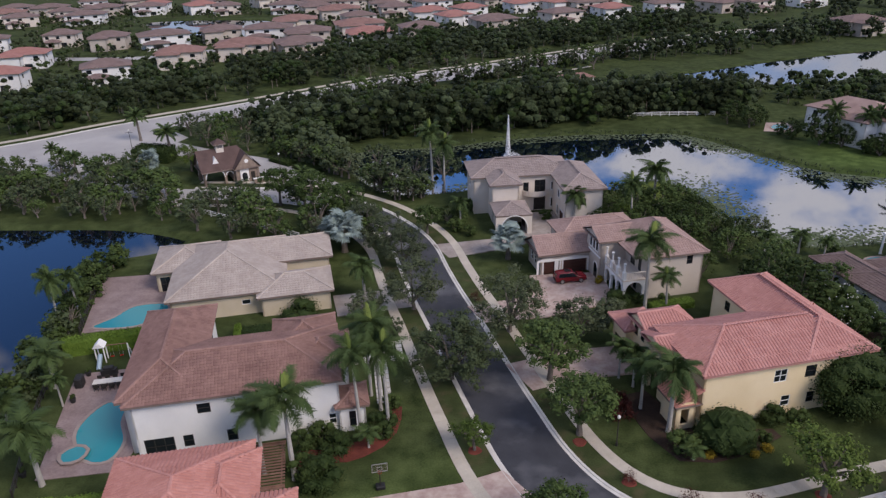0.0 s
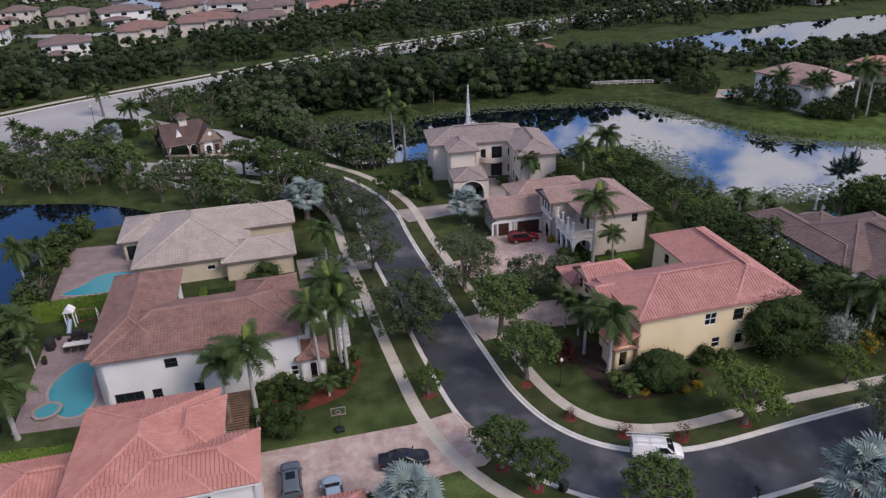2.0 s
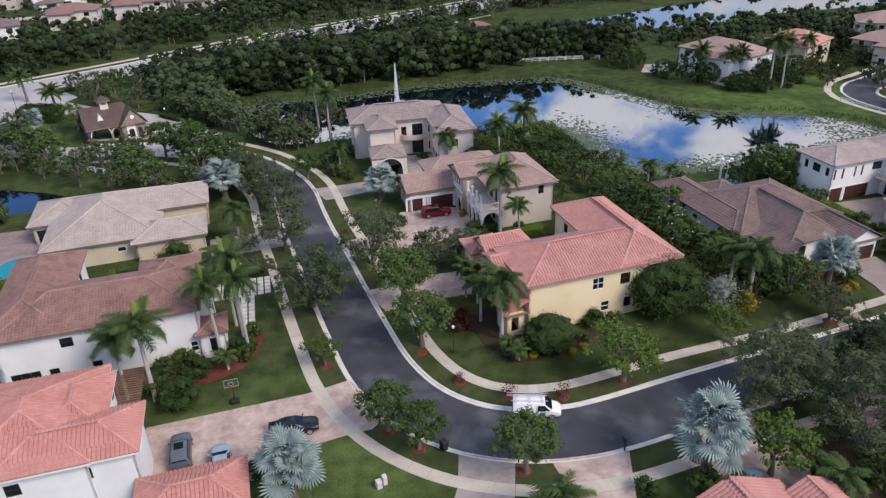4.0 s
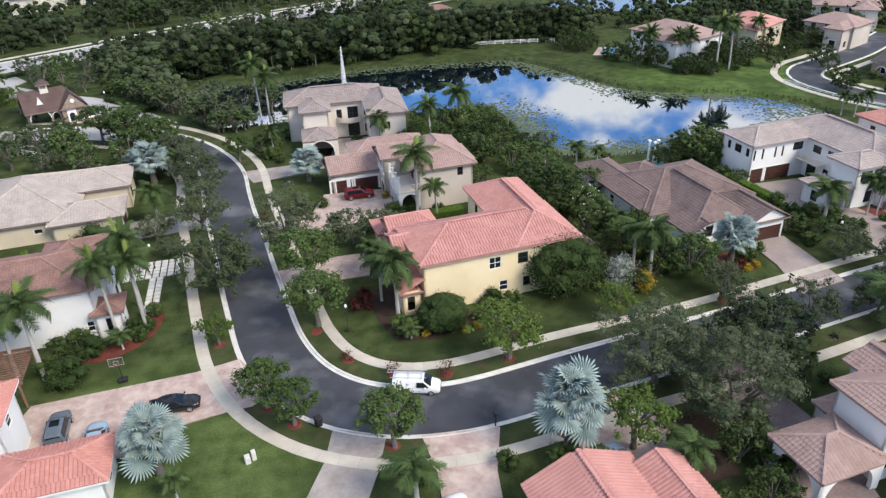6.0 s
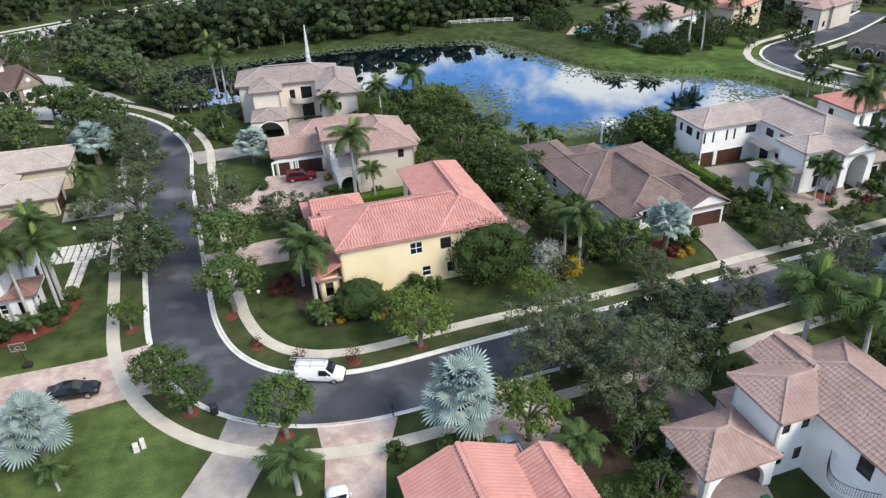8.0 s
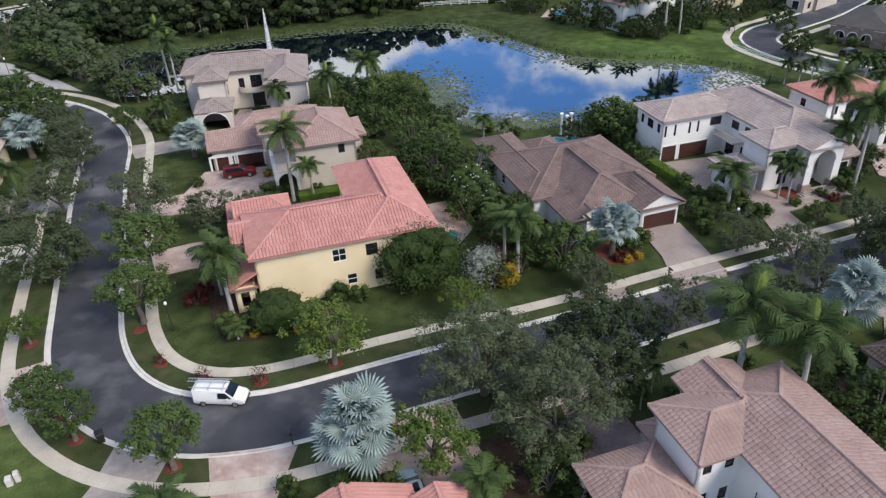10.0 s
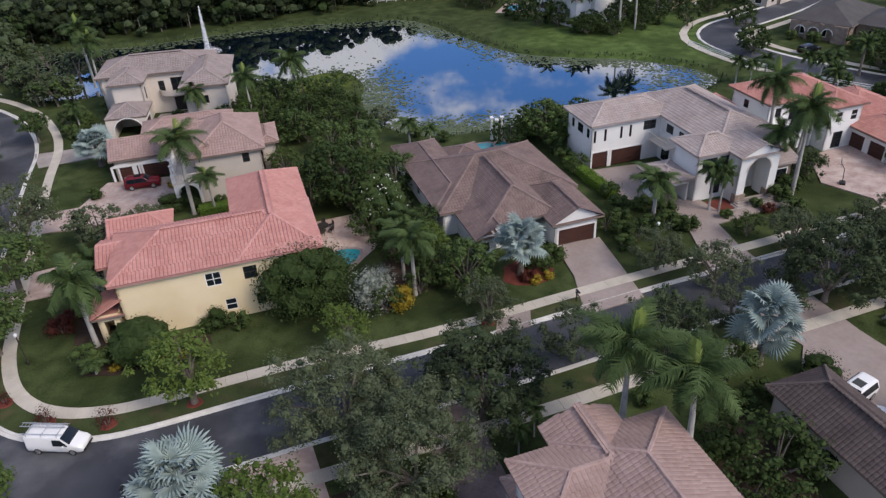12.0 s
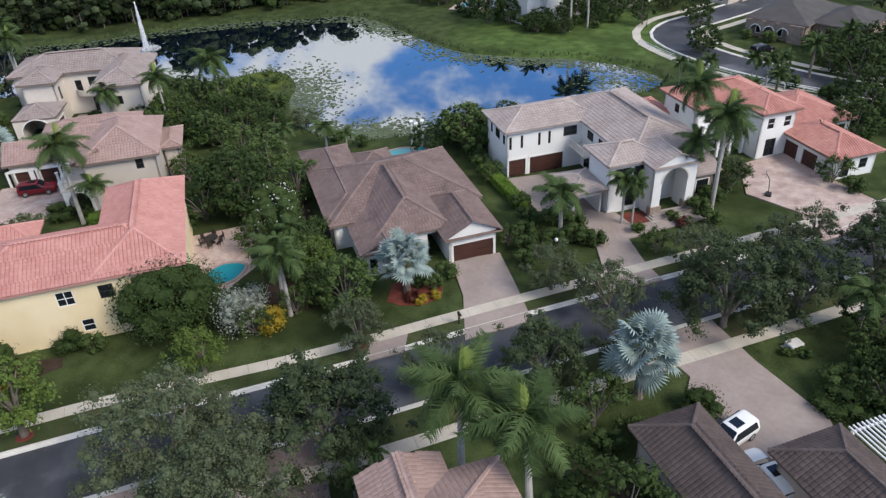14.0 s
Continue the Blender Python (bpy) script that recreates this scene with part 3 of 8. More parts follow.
def roof(house, x0, x1, y0, y1, eave, pitch, form, tile, wide=0.36, long=0.42, rise=0.11, thick=0.035, tiled=True, singles=0, fascia=None, trim=0.22, near=None, run=1.0):
    faces, ridges = roof_faces(x0, x1, y0, y1, eave, pitch, form, run)
    deck = Buf()
    for a, b, c, d in faces:
        pts = [a, b, c] + ([d] if d != c else [])
        deck.add(pts, [tuple(range(len(pts)))])
    drop = [(x0 + 0.05, y0 + 0.05), (x1 - 0.05, y0 + 0.05), (x1 - 0.05, y1 - 0.05), (x0 + 0.05, y1 - 0.05)]
    deck.add([(x, y, eave - 0.16) for x, y in drop], [(3, 2, 1, 0)])
    top = part("roof", deck, tile, house)
    edge = Buf()
    for (ax, ay), (bx, by) in (((x0, y0), (x1, y0)), ((x1, y0), (x1, y1)), ((x1, y1), (x0, y1)), ((x0, y1), (x0, y0))):
        edge.box(min(ax, bx) - 0.02, max(ax, bx) + 0.02, min(ay, by) - 0.02, max(ay, by) + 0.02, eave - trim, eave - 0.015)
    part("fascia", edge, fascia or M_FASCIA, top)
    if form.startswith("gable") or form == "hip_e":
        h = eave + ((y1 - y0) if form in ("gable_x", "hip_e") else (x1 - x0)) / 2 * pitch
        if form in ("gable_x", "hip_e"):
            ym = (y0 + y1) / 2
            tri = [((x, y0 + 0.3, eave - 0.1), (x, y1 - 0.3, eave - 0.1), (x, ym, h - 0.12)) for x in ((x0 + 0.35, x1 - 0.35) if form == "gable_x" else (x0 + 0.35,))]
        else:
            xm = (x0 + x1) / 2
            ys = {"gable_s": (y0 + 0.35,), "gable_n": (y1 - 0.35,)}.get(form, (y0 + 0.35, y1 - 0.35))
            tri = [((x0 + 0.3, y, eave - 0.1), (x1 - 0.3, y, eave - 0.1), (xm, y, h - 0.12)) for y in ys]
        for t in tri:
            part("gable", Buf().add(t, [(0, 1, 2)]), WALL_OF[house.name], top)
    if tiled:
        unit = tile_mesh(wide * 1.02, long + 0.06, rise, thick)
        spots = lay_tiles(faces, wide, long)
        if singles:
            spots.sort(key=lambda s: (s[0] - Vector(near)).length)
            key = (tile.name, wide, long)
            if key not in TILE_CACHE:
                TILE_CACHE[key] = unit.mesh("roof_tile")
            for place, turn in spots[:singles]:
                ob = part("roof_tile", TILE_CACHE[key], tile, top)
                ob.matrix_basis = Matrix.Translation(place) @ turn.to_4x4()
            spots = spots[singles:]
        if spots:
            base = np.array(unit.v)
            rot = np.array([[list(r) for r in turn] for _, turn in spots])
            at = np.array([list(p) for p, _ in spots])
            verts = np.einsum("tij,vj->tvi", rot, base) + at[:, None]
            nv = len(base)
            many = Buf()
            many.v = verts.reshape(-1, 3).tolist()
            many.f = [tuple(i + k * nv for i in f) for k in range(len(spots)) for f in unit.f]
            tagged(part("roof_tiles", many, tile, top), kind="stuff")
        caps = Buf()
        for p, q in ridges:
            n = max(1, round((q - p).length / 0.42))
            if (q - p).length < 0.3:
                continue
            way = (q - p).normalized()
            side = way.cross(Vector((0, 0, 1))).normalized()
            up = side.cross(way)
            for i in range(n):
                s, e = p.lerp(q, i / n), p.lerp(q, (i + 1.08) / n)
                arch = [(-0.17, -0.03), (-0.10, 0.10), (0.10, 0.10), (0.17, -0.03)]
                caps.loft([[s + side * x + up * (z + 0.085) for x, z in arch], [e + side * x * 0.86 + up * (z + 0.065) for x, z in arch]], closed=False, caps=False)
        tagged(part("ridge_cap", caps, cap_of(tile), top), kind="stuff")
    return top


WALL_OF = {}


def opening_panel(buf, p, q, z0, z1, holes, thick, inward):
    """A wall from p to q with rectangular holes (u0, u1, low, high) through its thickness."""
    p, q = Vector((*p, 0)), Vector((*q, 0))
    along, run = (q - p).normalized(), (q - p).length
    us = sorted({0.0, run, *[u for h in holes for u in h[:2]]})
    zs = sorted({z0, z1, *[z for h in holes for z in h[2:4]]})
    gone = lambda u, z: any(h[0] - 1e-6 < u < h[1] + 1e-6 and h[2] - 1e-6 < z < h[3] + 1e-6 for h in holes)
    at = lambda u, z, t: p + along * u + Vector((0, 0, z)) + inward * t
    for i in range(len(us) - 1):
        for j in range(len(zs) - 1):
            if us[i + 1] - us[i] < 1e-5 or zs[j + 1] - zs[j] < 1e-5:
                continue
            if gone((us[i] + us[i + 1]) / 2, (zs[j] + zs[j + 1]) / 2):
                continue
            for t in (0.0, thick):
                buf.add([at(us[i], zs[j], t), at(us[i + 1], zs[j], t), at(us[i + 1], zs[j + 1], t), at(us[i], zs[j + 1], t)], [(0, 1, 2, 3)])
    for u0, u1, lo, hi in [(0.0, run, z0, z1), *[h[:4] for h in holes]]:
        ring = [(u0, lo), (u1, lo), (u1, hi), (u0, hi)]
        for i in range(4):
            (ua, za), (ub, zb) = ring[i], ring[(i + 1) % 4]
            buf.add([at(ua, za, 0), at(ub, zb, 0), at(ub, zb, thick), at(ua, za, thick)], [(0, 1, 2, 3)])


def bar(buf, m, u0, u1, z0, z1, t0, t1):
    return buf.box(u0, u1, t0, t1, z0, z1, m)


def fill_opening(house, p, q, inward, hole, style, surround=None):
    """A window, garage door or house door in its hole: every one a part with its own pieces."""
    along = (Vector((*q, 0)) - Vector((*p, 0))).normalized()
    m = Matrix.Translation((*p, 0)) @ Matrix((along, inward, Vector((0, 0, 1)))).transposed().to_4x4()
    u0, u1, z0, z1 = hole
    if style == "garage":
        door = Buf()
        n = 4
        for i in range(n):
            a, b = z0 + (z1 - z0) * i / n, z0 + (z1 - z0) * (i + 1) / n
            bar(door, m, u0 + 0.02, u1 - 0.02, a + 0.015, b - 0.015, 0.10, 0.16)
            k = max(2, round((u1 - u0) / 0.6))
            for j in range(k):
                bar(door, m, u0 + (u1 - u0) * (j + 0.12) / k, u0 + (u1 - u0) * (j + 0.88) / k, a + 0.1, b - 0.1, 0.085, 0.11)
        gd = part("garage_door", door, M_GARAGE, house, "dark brown panelled garage door")
        t = Buf()
        bar(t, m, u0 - 0.2, u0, z0, z1 + 0.22, -0.04, 0.08), bar(t, m, u1, u1 + 0.2, z0, z1 + 0.22, -0.04, 0.08), bar(t, m, u0 - 0.2, u1 + 0.2, z1, z1 + 0.24, -0.05, 0.08)
        part("door_surround", t, surround or M_TRIM, gd)
        return
    if style == "void":
        return
    if style == "far":
        g = Buf()
        bar(g, m, u0, u1, z0, z1, 0.09, 0.12)
        part("window", g, M_GLASS, house, "dark window pane")
        return
    if style == "door":
        d = Buf()
        bar(d, m, u0 + 0.03, u1 - 0.03, z0, z1 - 0.03, 0.08, 0.14)
        bar(d, m, u0 + 0.2, u1 - 0.2, z0 + 0.2, z0 + 0.9, 0.06, 0.09), bar(d, m, u0 + 0.2, u1 - 0.2, z0 + 1.05, z1 - 0.25, 0.06, 0.09)
        part("door", d, M_DARK, house, "dark wooden entrance door")
        return
    w = Buf()
    f = 0.07
    bar(w, m, u0, u0 + f, z0, z1, 0.03, 0.11), bar(w, m, u1 - f, u1, z0, z1, 0.03, 0.11), bar(w, m, u0 + f, u1 - f, z0, z0 + f, 0.03, 0.11), bar(w, m, u0 + f, u1 - f, z1 - f, z1, 0.03, 0.11)
    zm = (z0 + z1) / 2
    if z1 - z0 > 1.0:
        bar(w, m, u0 + f, u1 - f, zm - 0.03, zm + 0.03, 0.035, 0.10)
    n = max(1, round((u1 - u0) / 0.9))
    for i in range(1, n):
        u = u0 + (u1 - u0) * i / n
        bar(w, m, u - 0.035, u + 0.035, z0 + f, z1 - f, 0.04, 0.105)
    fr = part("window_frame", w, M_TRIM if style == "white" else M_DARK, house)
    g = Buf()
    bar(g, m, u0 + f / 2, u1 - f / 2, z0 + f / 2, z1 - f / 2, 0.075, 0.085)
    part("pane", g, M_GLASS, fr)
    if style == "trimmed":
        s = Buf()
        bar(s, m, u0 - 0.14, u1 + 0.14, z0 - 0.16, z0 - 0.01, -0.07, 0.05)
        bar(s, m, u0 - 0.14, u0 - 0.01, z0, z1 + 0.14, -0.04, 0.03), bar(s, m, u1 + 0.01, u1 + 0.14, z0, z1 + 0.14, -0.04, 0.03), bar(s, m, u0, u1, z1 + 0.01, z1 + 0.14, -0.04, 0.03)
        part("window_surround", s, surround or M_TRIM, fr)


def walls(house, x0, x1, y0, y1, z0, z1, material, holes=(), skip="", joined=False):
    """Four walls with openings: holes are (side, centre along the side, low, wide, high, style)."""
    sides = {"S": ((x0, y0), (x1, y0), Vector((0, 1, 0))), "E": ((x1, y0), (x1, y1), Vector((-1, 0, 0))), "N": ((x1, y1), (x0, y1), Vector((0, -1, 0))), "W": ((x0, y1), (x0, y0), Vector((1, 0, 0)))}
    shell = Buf()
    for key, (p, q, inward) in sides.items():
        if key in skip:
            continue
        mine = [(c - w / 2, c + w / 2, lo, lo + h, style) for s, c, lo, w, h, style in holes if s == key]
        b = shell if joined else Buf()
        opening_panel(b, p, q, z0, z1, mine, 0.22, inward)
        if not joined:
            part("wall", b, material, house)
        for u0, u1, lo, hi, style in mine:
            fill_opening(house, p, q, inward, (u0, u1, lo, hi), style)
    if joined:
        part("wall", shell, material, house)


def arch_wall(house, p, q, z0, z1, spring, openings, thick, material, name="arch_wall", trim=None):
    """A wall in the plane from p to q with round-headed openings (centre, width, spring height), cut right through."""
    p, q = Vector((*p, 0)), Vector((*q, 0))
    along, run = (q - p).normalized(), (q - p).length
    inward = Vector((-along[1], along[0], 0))
    b = Buf()
    at = lambda u, z, t: p + along * u + Vector((0, 0, z)) + inward * t
    us = [0.0]
    for c, w, s in openings:
        us += [c - w / 2, c + w / 2]
    us.append(run)
    for i in range(0, len(us), 2):
        if us[i + 1] - us[i] > 0.01:
            m = Matrix.Translation(p) @ Matrix((along, inward, Vector((0, 0, 1)))).transposed().to_4x4()
            b.box(us[i], us[i + 1], 0, thick, z0, z1, m)
    for c, w, s in openings:
        n = 12
        r = w / 2
        pts = [(c - r * math.cos(math.pi * k / n), s + r * math.sin(math.pi * k / n)) for k in range(n + 1)]
        for k in range(n):
            (ua, za), (ub, zb) = pts[k], pts[k + 1]
            za, zb = min(za, z1 - 0.05), min(zb, z1 - 0.05)
            for t in (0, thick):
                b.add([at(ua, za, t), at(ub, zb, t), at(ub, z1, t), at(ua, z1, t)], [(0, 1, 2, 3)])
            b.add([at(ua, za, 0), at(ub, zb, 0), at(ub, zb, thick), at(ua, za, thick)], [(0, 1, 2, 3)])
    wall = part(name, b, material, house)
    if trim:
        t = Buf()
        for c, w, s in openings:
            n, r = 12, w / 2
            for k in range(n):
                ring = []
                for a in (math.pi * k / n, math.pi * (k + 1) / n):
                    ring.append([at(c - rr * math.cos(a), s + rr * math.sin(a), d) for rr, d in ((r, -0.06), (r + 0.16, -0.06), (r + 0.16, 0.02), (r, 0.02))])
                t.loft(ring)
        part("arch_trim", t, trim, wall)
    return wall


def wing(house, u0, u1, v0, v1, eave, pitch, form, tile, wall, holes=(), over=0.55, base=0.0, skip="", joined=False, **more):
    """A block of a house by its eave lines: walls set back under the overhang, and its roof."""
    WALL_OF[house.name] = wall
    walls(house, u0 + over, u1 - over, v0 + over, v1 - over, base, eave - 0.06, wall, holes, skip, joined)
    return roof(house, u0, u1, v0, v1, eave, pitch, form, tile, **more)


HOUSES = "houses of the lakeside street"

# yellow house on the corner
yellow_house = thing("house", "yellow stucco two-storey house with a salmon barrel-tile roof", "house", 25.2, 58.6, 0, 12, HOUSES)
S7 = dict(fascia=R_SALMON, trim=0.2)
wing(yellow_house, 0, 20.3, 0, 10.4, 6.7, 0.42, "hip", R_SALMON, M_YELLOW, [("S", 8.8, 4.2, 1.5, 1.55, "white"), ("S", 12.35, 4.25, 1.3, 1.45, "plain"), ("S", 9.9, 1.0, 1.1, 1.35, "white"), ("S", 12.9, 1.0, 0.9, 1.3, "plain")], **S7)
wing(yellow_house, 11.9, 20.2, 0.1, 18.8, 6.68, 0.54, "hip", R_SALMON, M_YELLOW, [("W", 3.2, 4.3, 1.0, 1.3, "plain"), ("E", 8, 0.2, 2.6, 2.3, "plain")], **S7)
wing(yellow_house, -0.9, 5.7, 10.4, 15.0, 6.0, 0.52, "hip_e", R_SALMON, M_YELLOW, [("W", 1.0, 3.9, 0.9, 1.3, "plain"), ("W", 2.6, 3.9, 0.9, 1.3, "plain"), ("W", 1.8, 0.1, 1.6, 2.4, "plain")], **S7)
wing(yellow_house, -1.7, 3.0, 13.6, 18.2, 4.4, 0.36, "hip_x", R_SALMON, M_YELLOW, [("W", 1.8, 0.1, 2.4, 2.3, "plain")], **S7)
wing(yellow_house, -2.4, 0.6, 0.4, 4.2, 3.2, 0.5, "shed_w", R_RED, M_YELLOW, [("S", 1.0, 0.6, 0.9, 1.9, "void")], over=0.4)
WALL_OF[yellow_house.name] = M_YELLOW
arch_wall(yellow_house, (-1.0, 9.9), (-1.0, 5.3), 0, 6.1, 2.6, [(2.3, 2.2, 3.6)], 0.4, M_YELLOW, "porch_wall", M_YELLOW)
roof(yellow_house, -1.5, 3.0, 4.8, 10.4, 6.1, 0.36, "gable_x", R_SALMON, **S7)

# white house with the brown roof
white_house = thing("house", "white stucco two-storey house with a brown tile roof", "house", -31.8, 56.2, 0, 10.5, HOUSES)
FLAT = dict(rise=0.03, thick=0.045, wide=0.34, long=0.38)
wing(white_house, 0, 21.4, 0, 11.4, 6.6, 0.37, "hip", R_BROWN, M_WHITE, [("S", 6.9, 4.5, 1.3, 1.15, "plain"), ("S", 10.6, 4.5, 1.3, 1.15, "plain"), ("S", 2.1, 0.15, 2.9, 2.0, "plain"), ("S", 4.9, 0.7, 1.0, 1.4, "plain"), ("S", 9.2, 0.7, 1.0, 1.4, "plain"), ("S", 19.4, 1.0, 0.8, 1.3, "white")], **FLAT)
wing(white_house, -0.8, 7.3, 1.0, 19.6, 6.62, 0.5, "hip", R_BROWN, M_WHITE, [("W", 5, 0.15, 3.2, 2.3, "plain"), ("W", 12, 0.15, 3.2, 2.3, "plain"), ("W", 8, 4.2, 1.4, 1.3, "plain"), ("E", 14, 4.2, 1.2, 1.2, "plain")], **FLAT)
wing(white_house, 14.0, 21.3, 7.5, 15.2, 6.0, 0.42, "hip", R_BROWN, M_WHITE, [("N", 3, 4, 1.2, 1.2, "plain"), ("W", 3, 3.9, 1.0, 1.2, "plain")], **FLAT)
wing(white_house, 15.8, 22.6, 3.0, 10.4, 6.3, 0.4, "hip", R_BROWN, M_WHITE, [("E", 2, 4, 1.2, 1.3, "white"), ("E", 4.5, 0.1, 1.6, 2.4, "door")], **FLAT)
wing(white_house, 20.2, 23.8, -0.2, 4.0, 3.3, 0.4, "hip", R_BROWN, M_WHITE, [("E", 1.6, 0.8, 0.9, 1.5, "white"), ("S", 1.4, 0.6, 0.7, 1.9, "plain")], over=0.4, **FLAT)

for k in range(2):
    b = Buf()
    b.box(0, 1.9, 0, 1.15, 0, 0.06, pose(8.0 + k * 2.0, 6.9, 8.24, -20, 0, 0))
    part("roof_panel", b, M_GLASS, white_house, "dark glazed roof panel")

# tan house with the pale roof
tan_house = thing("house", "tan stucco single-storey house with a weathered greyish-beige tile roof", "house", -37.7, 83.5, 0, 11.8, HOUSES)
FLATG = dict(rise=0.02, thick=0.045, wide=0.4, long=0.42)
wing(tan_house, 0, 16.2, 0, 19.2, 3.4, 0.40, "hip", R_GREY, M_TAN, [("S", 3.6, 0.9, 0.95, 1.35, "white"), ("S", 9.9, 1.5, 1.2, 0.75, "white")], **FLATG)
wing(tan_house, -3.2, 6.0, 10.0, 20.0, 3.3, 0.38, "hip", R_GREY, M_TAN, [("W", 3, 0.1, 3.0, 2.3, "plain"), ("S", 1.2, 0.1, 1.4, 2.3, "plain")], **FLATG)
wing(tan_house, 6.0, 23.0, 8.2, 17.5, 3.9, 0.38, "hip", R_GREY, M_TAN, [("E", 3, 0.5, 1.8, 2.0, "plain")], **FLATG)
wing(tan_house, 12.0, 22.4, -1.4, 6.4, 3.1, 0.38, "hip", R_GREY, M_TAN, [("E", 3.2, 0.0, 4.6, 2.3, "garage")], **FLATG)

# coral-roofed house beside the brick court
coral_house = thing("house", "pale grey stucco two-storey house with a coral barrel-tile roof", "house", -31.0, 35.1, 0, 10.2, HOUSES)
S1 = dict(fascia=M_TRIM, trim=0.22)
NEAR1 = (18.0, 2.0, 7.0)
wing(coral_house, 4.1, 16.0, -0.1, 13.6, 6.4, 0.36, "hip", R_CORAL, M_WHITE, [("S", 5, 4.2, 1.2, 1.2, "plain"), ("N", 4, 4.2, 1.2, 1.2, "plain")], **S1)
wing(coral_house, 8.0, 19.7, 0, 6.6, 6.42, 0.40, "hip", R_CORAL, M_WHITE, [("S", 6.5, 4.2, 1.2, 1.2, "plain"), ("E", 2.6, 4.2, 1.2, 1.2, "white")], singles=300, near=NEAR1, **S1)
wing(coral_house, 10.6, 16.6, 4.0, 12.4, 6.35, 0.44, "hip", R_CORAL, M_WHITE, [("E", 6.5, 4.2, 1.1, 1.2, "plain")], **S1)
wing(coral_house, -3.5, 6.0, 5.0, 11.6, 3.3, 0.38, "hip", R_CORAL, M_WHITE, [("W", 2.5, 0.1, 2.6, 2.3, "plain")], **S1)
wing(coral_house, 18.8, 27.9, -5.6, 0.3, 3.2, 0.40, "hip_x", R_CORAL, M_WHITE, [("N", 2.4, 0, 2.6, 2.2, "garage"), ("N", 6.0, 0, 2.6, 2.2, "garage"), ("E", 2.2, 1.0, 1.0, 1.3, "plain")], **S1)

# salmon-roofed house by the round drive
round_house = thing("house", "single-storey house with a salmon barrel-tile gable roof", "house", 30.6, 29.2, 0, 12.5, HOUSES)
wing(round_house, 0, 9.7, -16, 0, 3.4, 0.40, "gable_n", R_SALMON, M_WHITE, [("N", 4.3, 0, 4.8, 2.3, "garage")], singles=300, near=(4.8, -1.5, 4.5), **S7)
wing(round_house, 9.0, 13.4, -17, -1.4, 3.6, 0.40, "gable_n", R_SALMON, M_WHITE, [("N", 1.7, 0.1, 1.2, 2.3, "door"), ("E", 5, 1.0, 1.2, 1.2, "plain")], **S7)
wing(round_house, 5.0, 18.0, -24, -9.0, 3.2, 0.38, "hip", R_SALMON, M_WHITE, [("E", 5, 1.0, 1.4, 1.2, "plain")], **S7)

# white house with the rose roof and carport
rose_house = thing("house", "white stucco two-storey house with a rose-brown tile roof", "house", 59.75, 27.55, 0, 13.4, HOUSES)
S12 = dict(rise=0.04, thick=0.05, wide=0.36, long=0.42, fascia=R_ROSE, trim=0.2)
wing(rose_house, 0, 9.0, 0, 6.3, 6.6, 0.36, "hip_x", R_ROSE, M_WHITE, [("S", 0.75, 4.7, 0.75, 1.1, "plain"), ("S", 2.6, 4.7, 0.75, 1.1, "plain"), ("S", 0.8, 1.3, 0.75, 1.3, "plain"), ("S", 2.6, 1.3, 0.75, 1.3, "plain")], singles=300, near=(2.6, 1.5, 7.5), **S12)
wing(rose_house, 3.3, 8.9, 0.6, 8.1, 6.62, 0.42, "gable_n", R_ROSE, M_WHITE, [("N", 2.2, 4.3, 1.4, 1.2, "plain")], **S12)
wing(rose_house, 3.4, 12.4, -16, 6.6, 6.58, 0.44, "hip", R_ROSE, M_WHITE, [("W", 16.9, 4.2, 1.7, 1.6, "plain"), ("W", 13.6, 4.2, 1.3, 1.6, "plain"), ("W", 17.8, 0.1, 1.9, 2.3, "plain"), ("W", 10.5, 4.2, 1.3, 1.6, "plain"), ("E", 12, 4.3, 1.2, 1.2, "plain"), ("E", 17, 4.3, 1.2, 1.2, "plain")], **S12)
roof(rose_house, -6.5, 0.5, -0.4, 5.5, 3.5, 0.5, "hip_x", R_ROSE, **S12)
wing(rose_house, 0.2, 3.6, 5.2, 7.6, 3.3, 0.4, "hip", R_ROSE, M_WHITE, [("N", 1.2, 0.2, 1.2, 2.2, "void")], over=0.3, **S12)
arch_wall(rose_house, (-6.1, 5.1), (-6.1, 0.0), 0, 3.42, 1.6, [(2.55, 4.0, 1.2)], 0.4, M_WHITE, "arch_wall")
arch_wall(rose_house, (-6.1, 0.0), (0.5, 0.0), 0, 3.42, 1.6, [(3.3, 5.0, 0.75)], 0.4, M_WHITE, "arch_wall")
arch_wall(rose_house, (0.5, 5.1), (-5.7, 5.1), 0, 3.42, 1.6, [(3.1, 4.8, 0.85)], 0.4, M_WHITE, "arch_wall")
b = Buf()
arc = [(3.95 - 1.9 * math.sin(math.pi * k / 12), -6.2 + 4.6 * k / 12) for k in range(13)]
b.prism(arc, 2.95, 3.15)
part("balcony", b, M_WHITE, rose_house, "curved white balcony")
b = Buf()
for (xa, ya), (xb, yb) in zip(arc, arc[1:]):
    b.tube([(xa, ya, 4.1), (xb, yb, 4.1)], [0.035, 0.035], 4)
    for t in (0.0, 0.33, 0.66):
        x, y = xa + (xb - xa) * t, ya + (yb - ya) * t
        b.box(x - 0.012, x + 0.012, y - 0.012, y + 0.012, 3.15, 4.1)
part("balcony_rail", b, M_DARK, rose_house, "dark curved balcony rail")

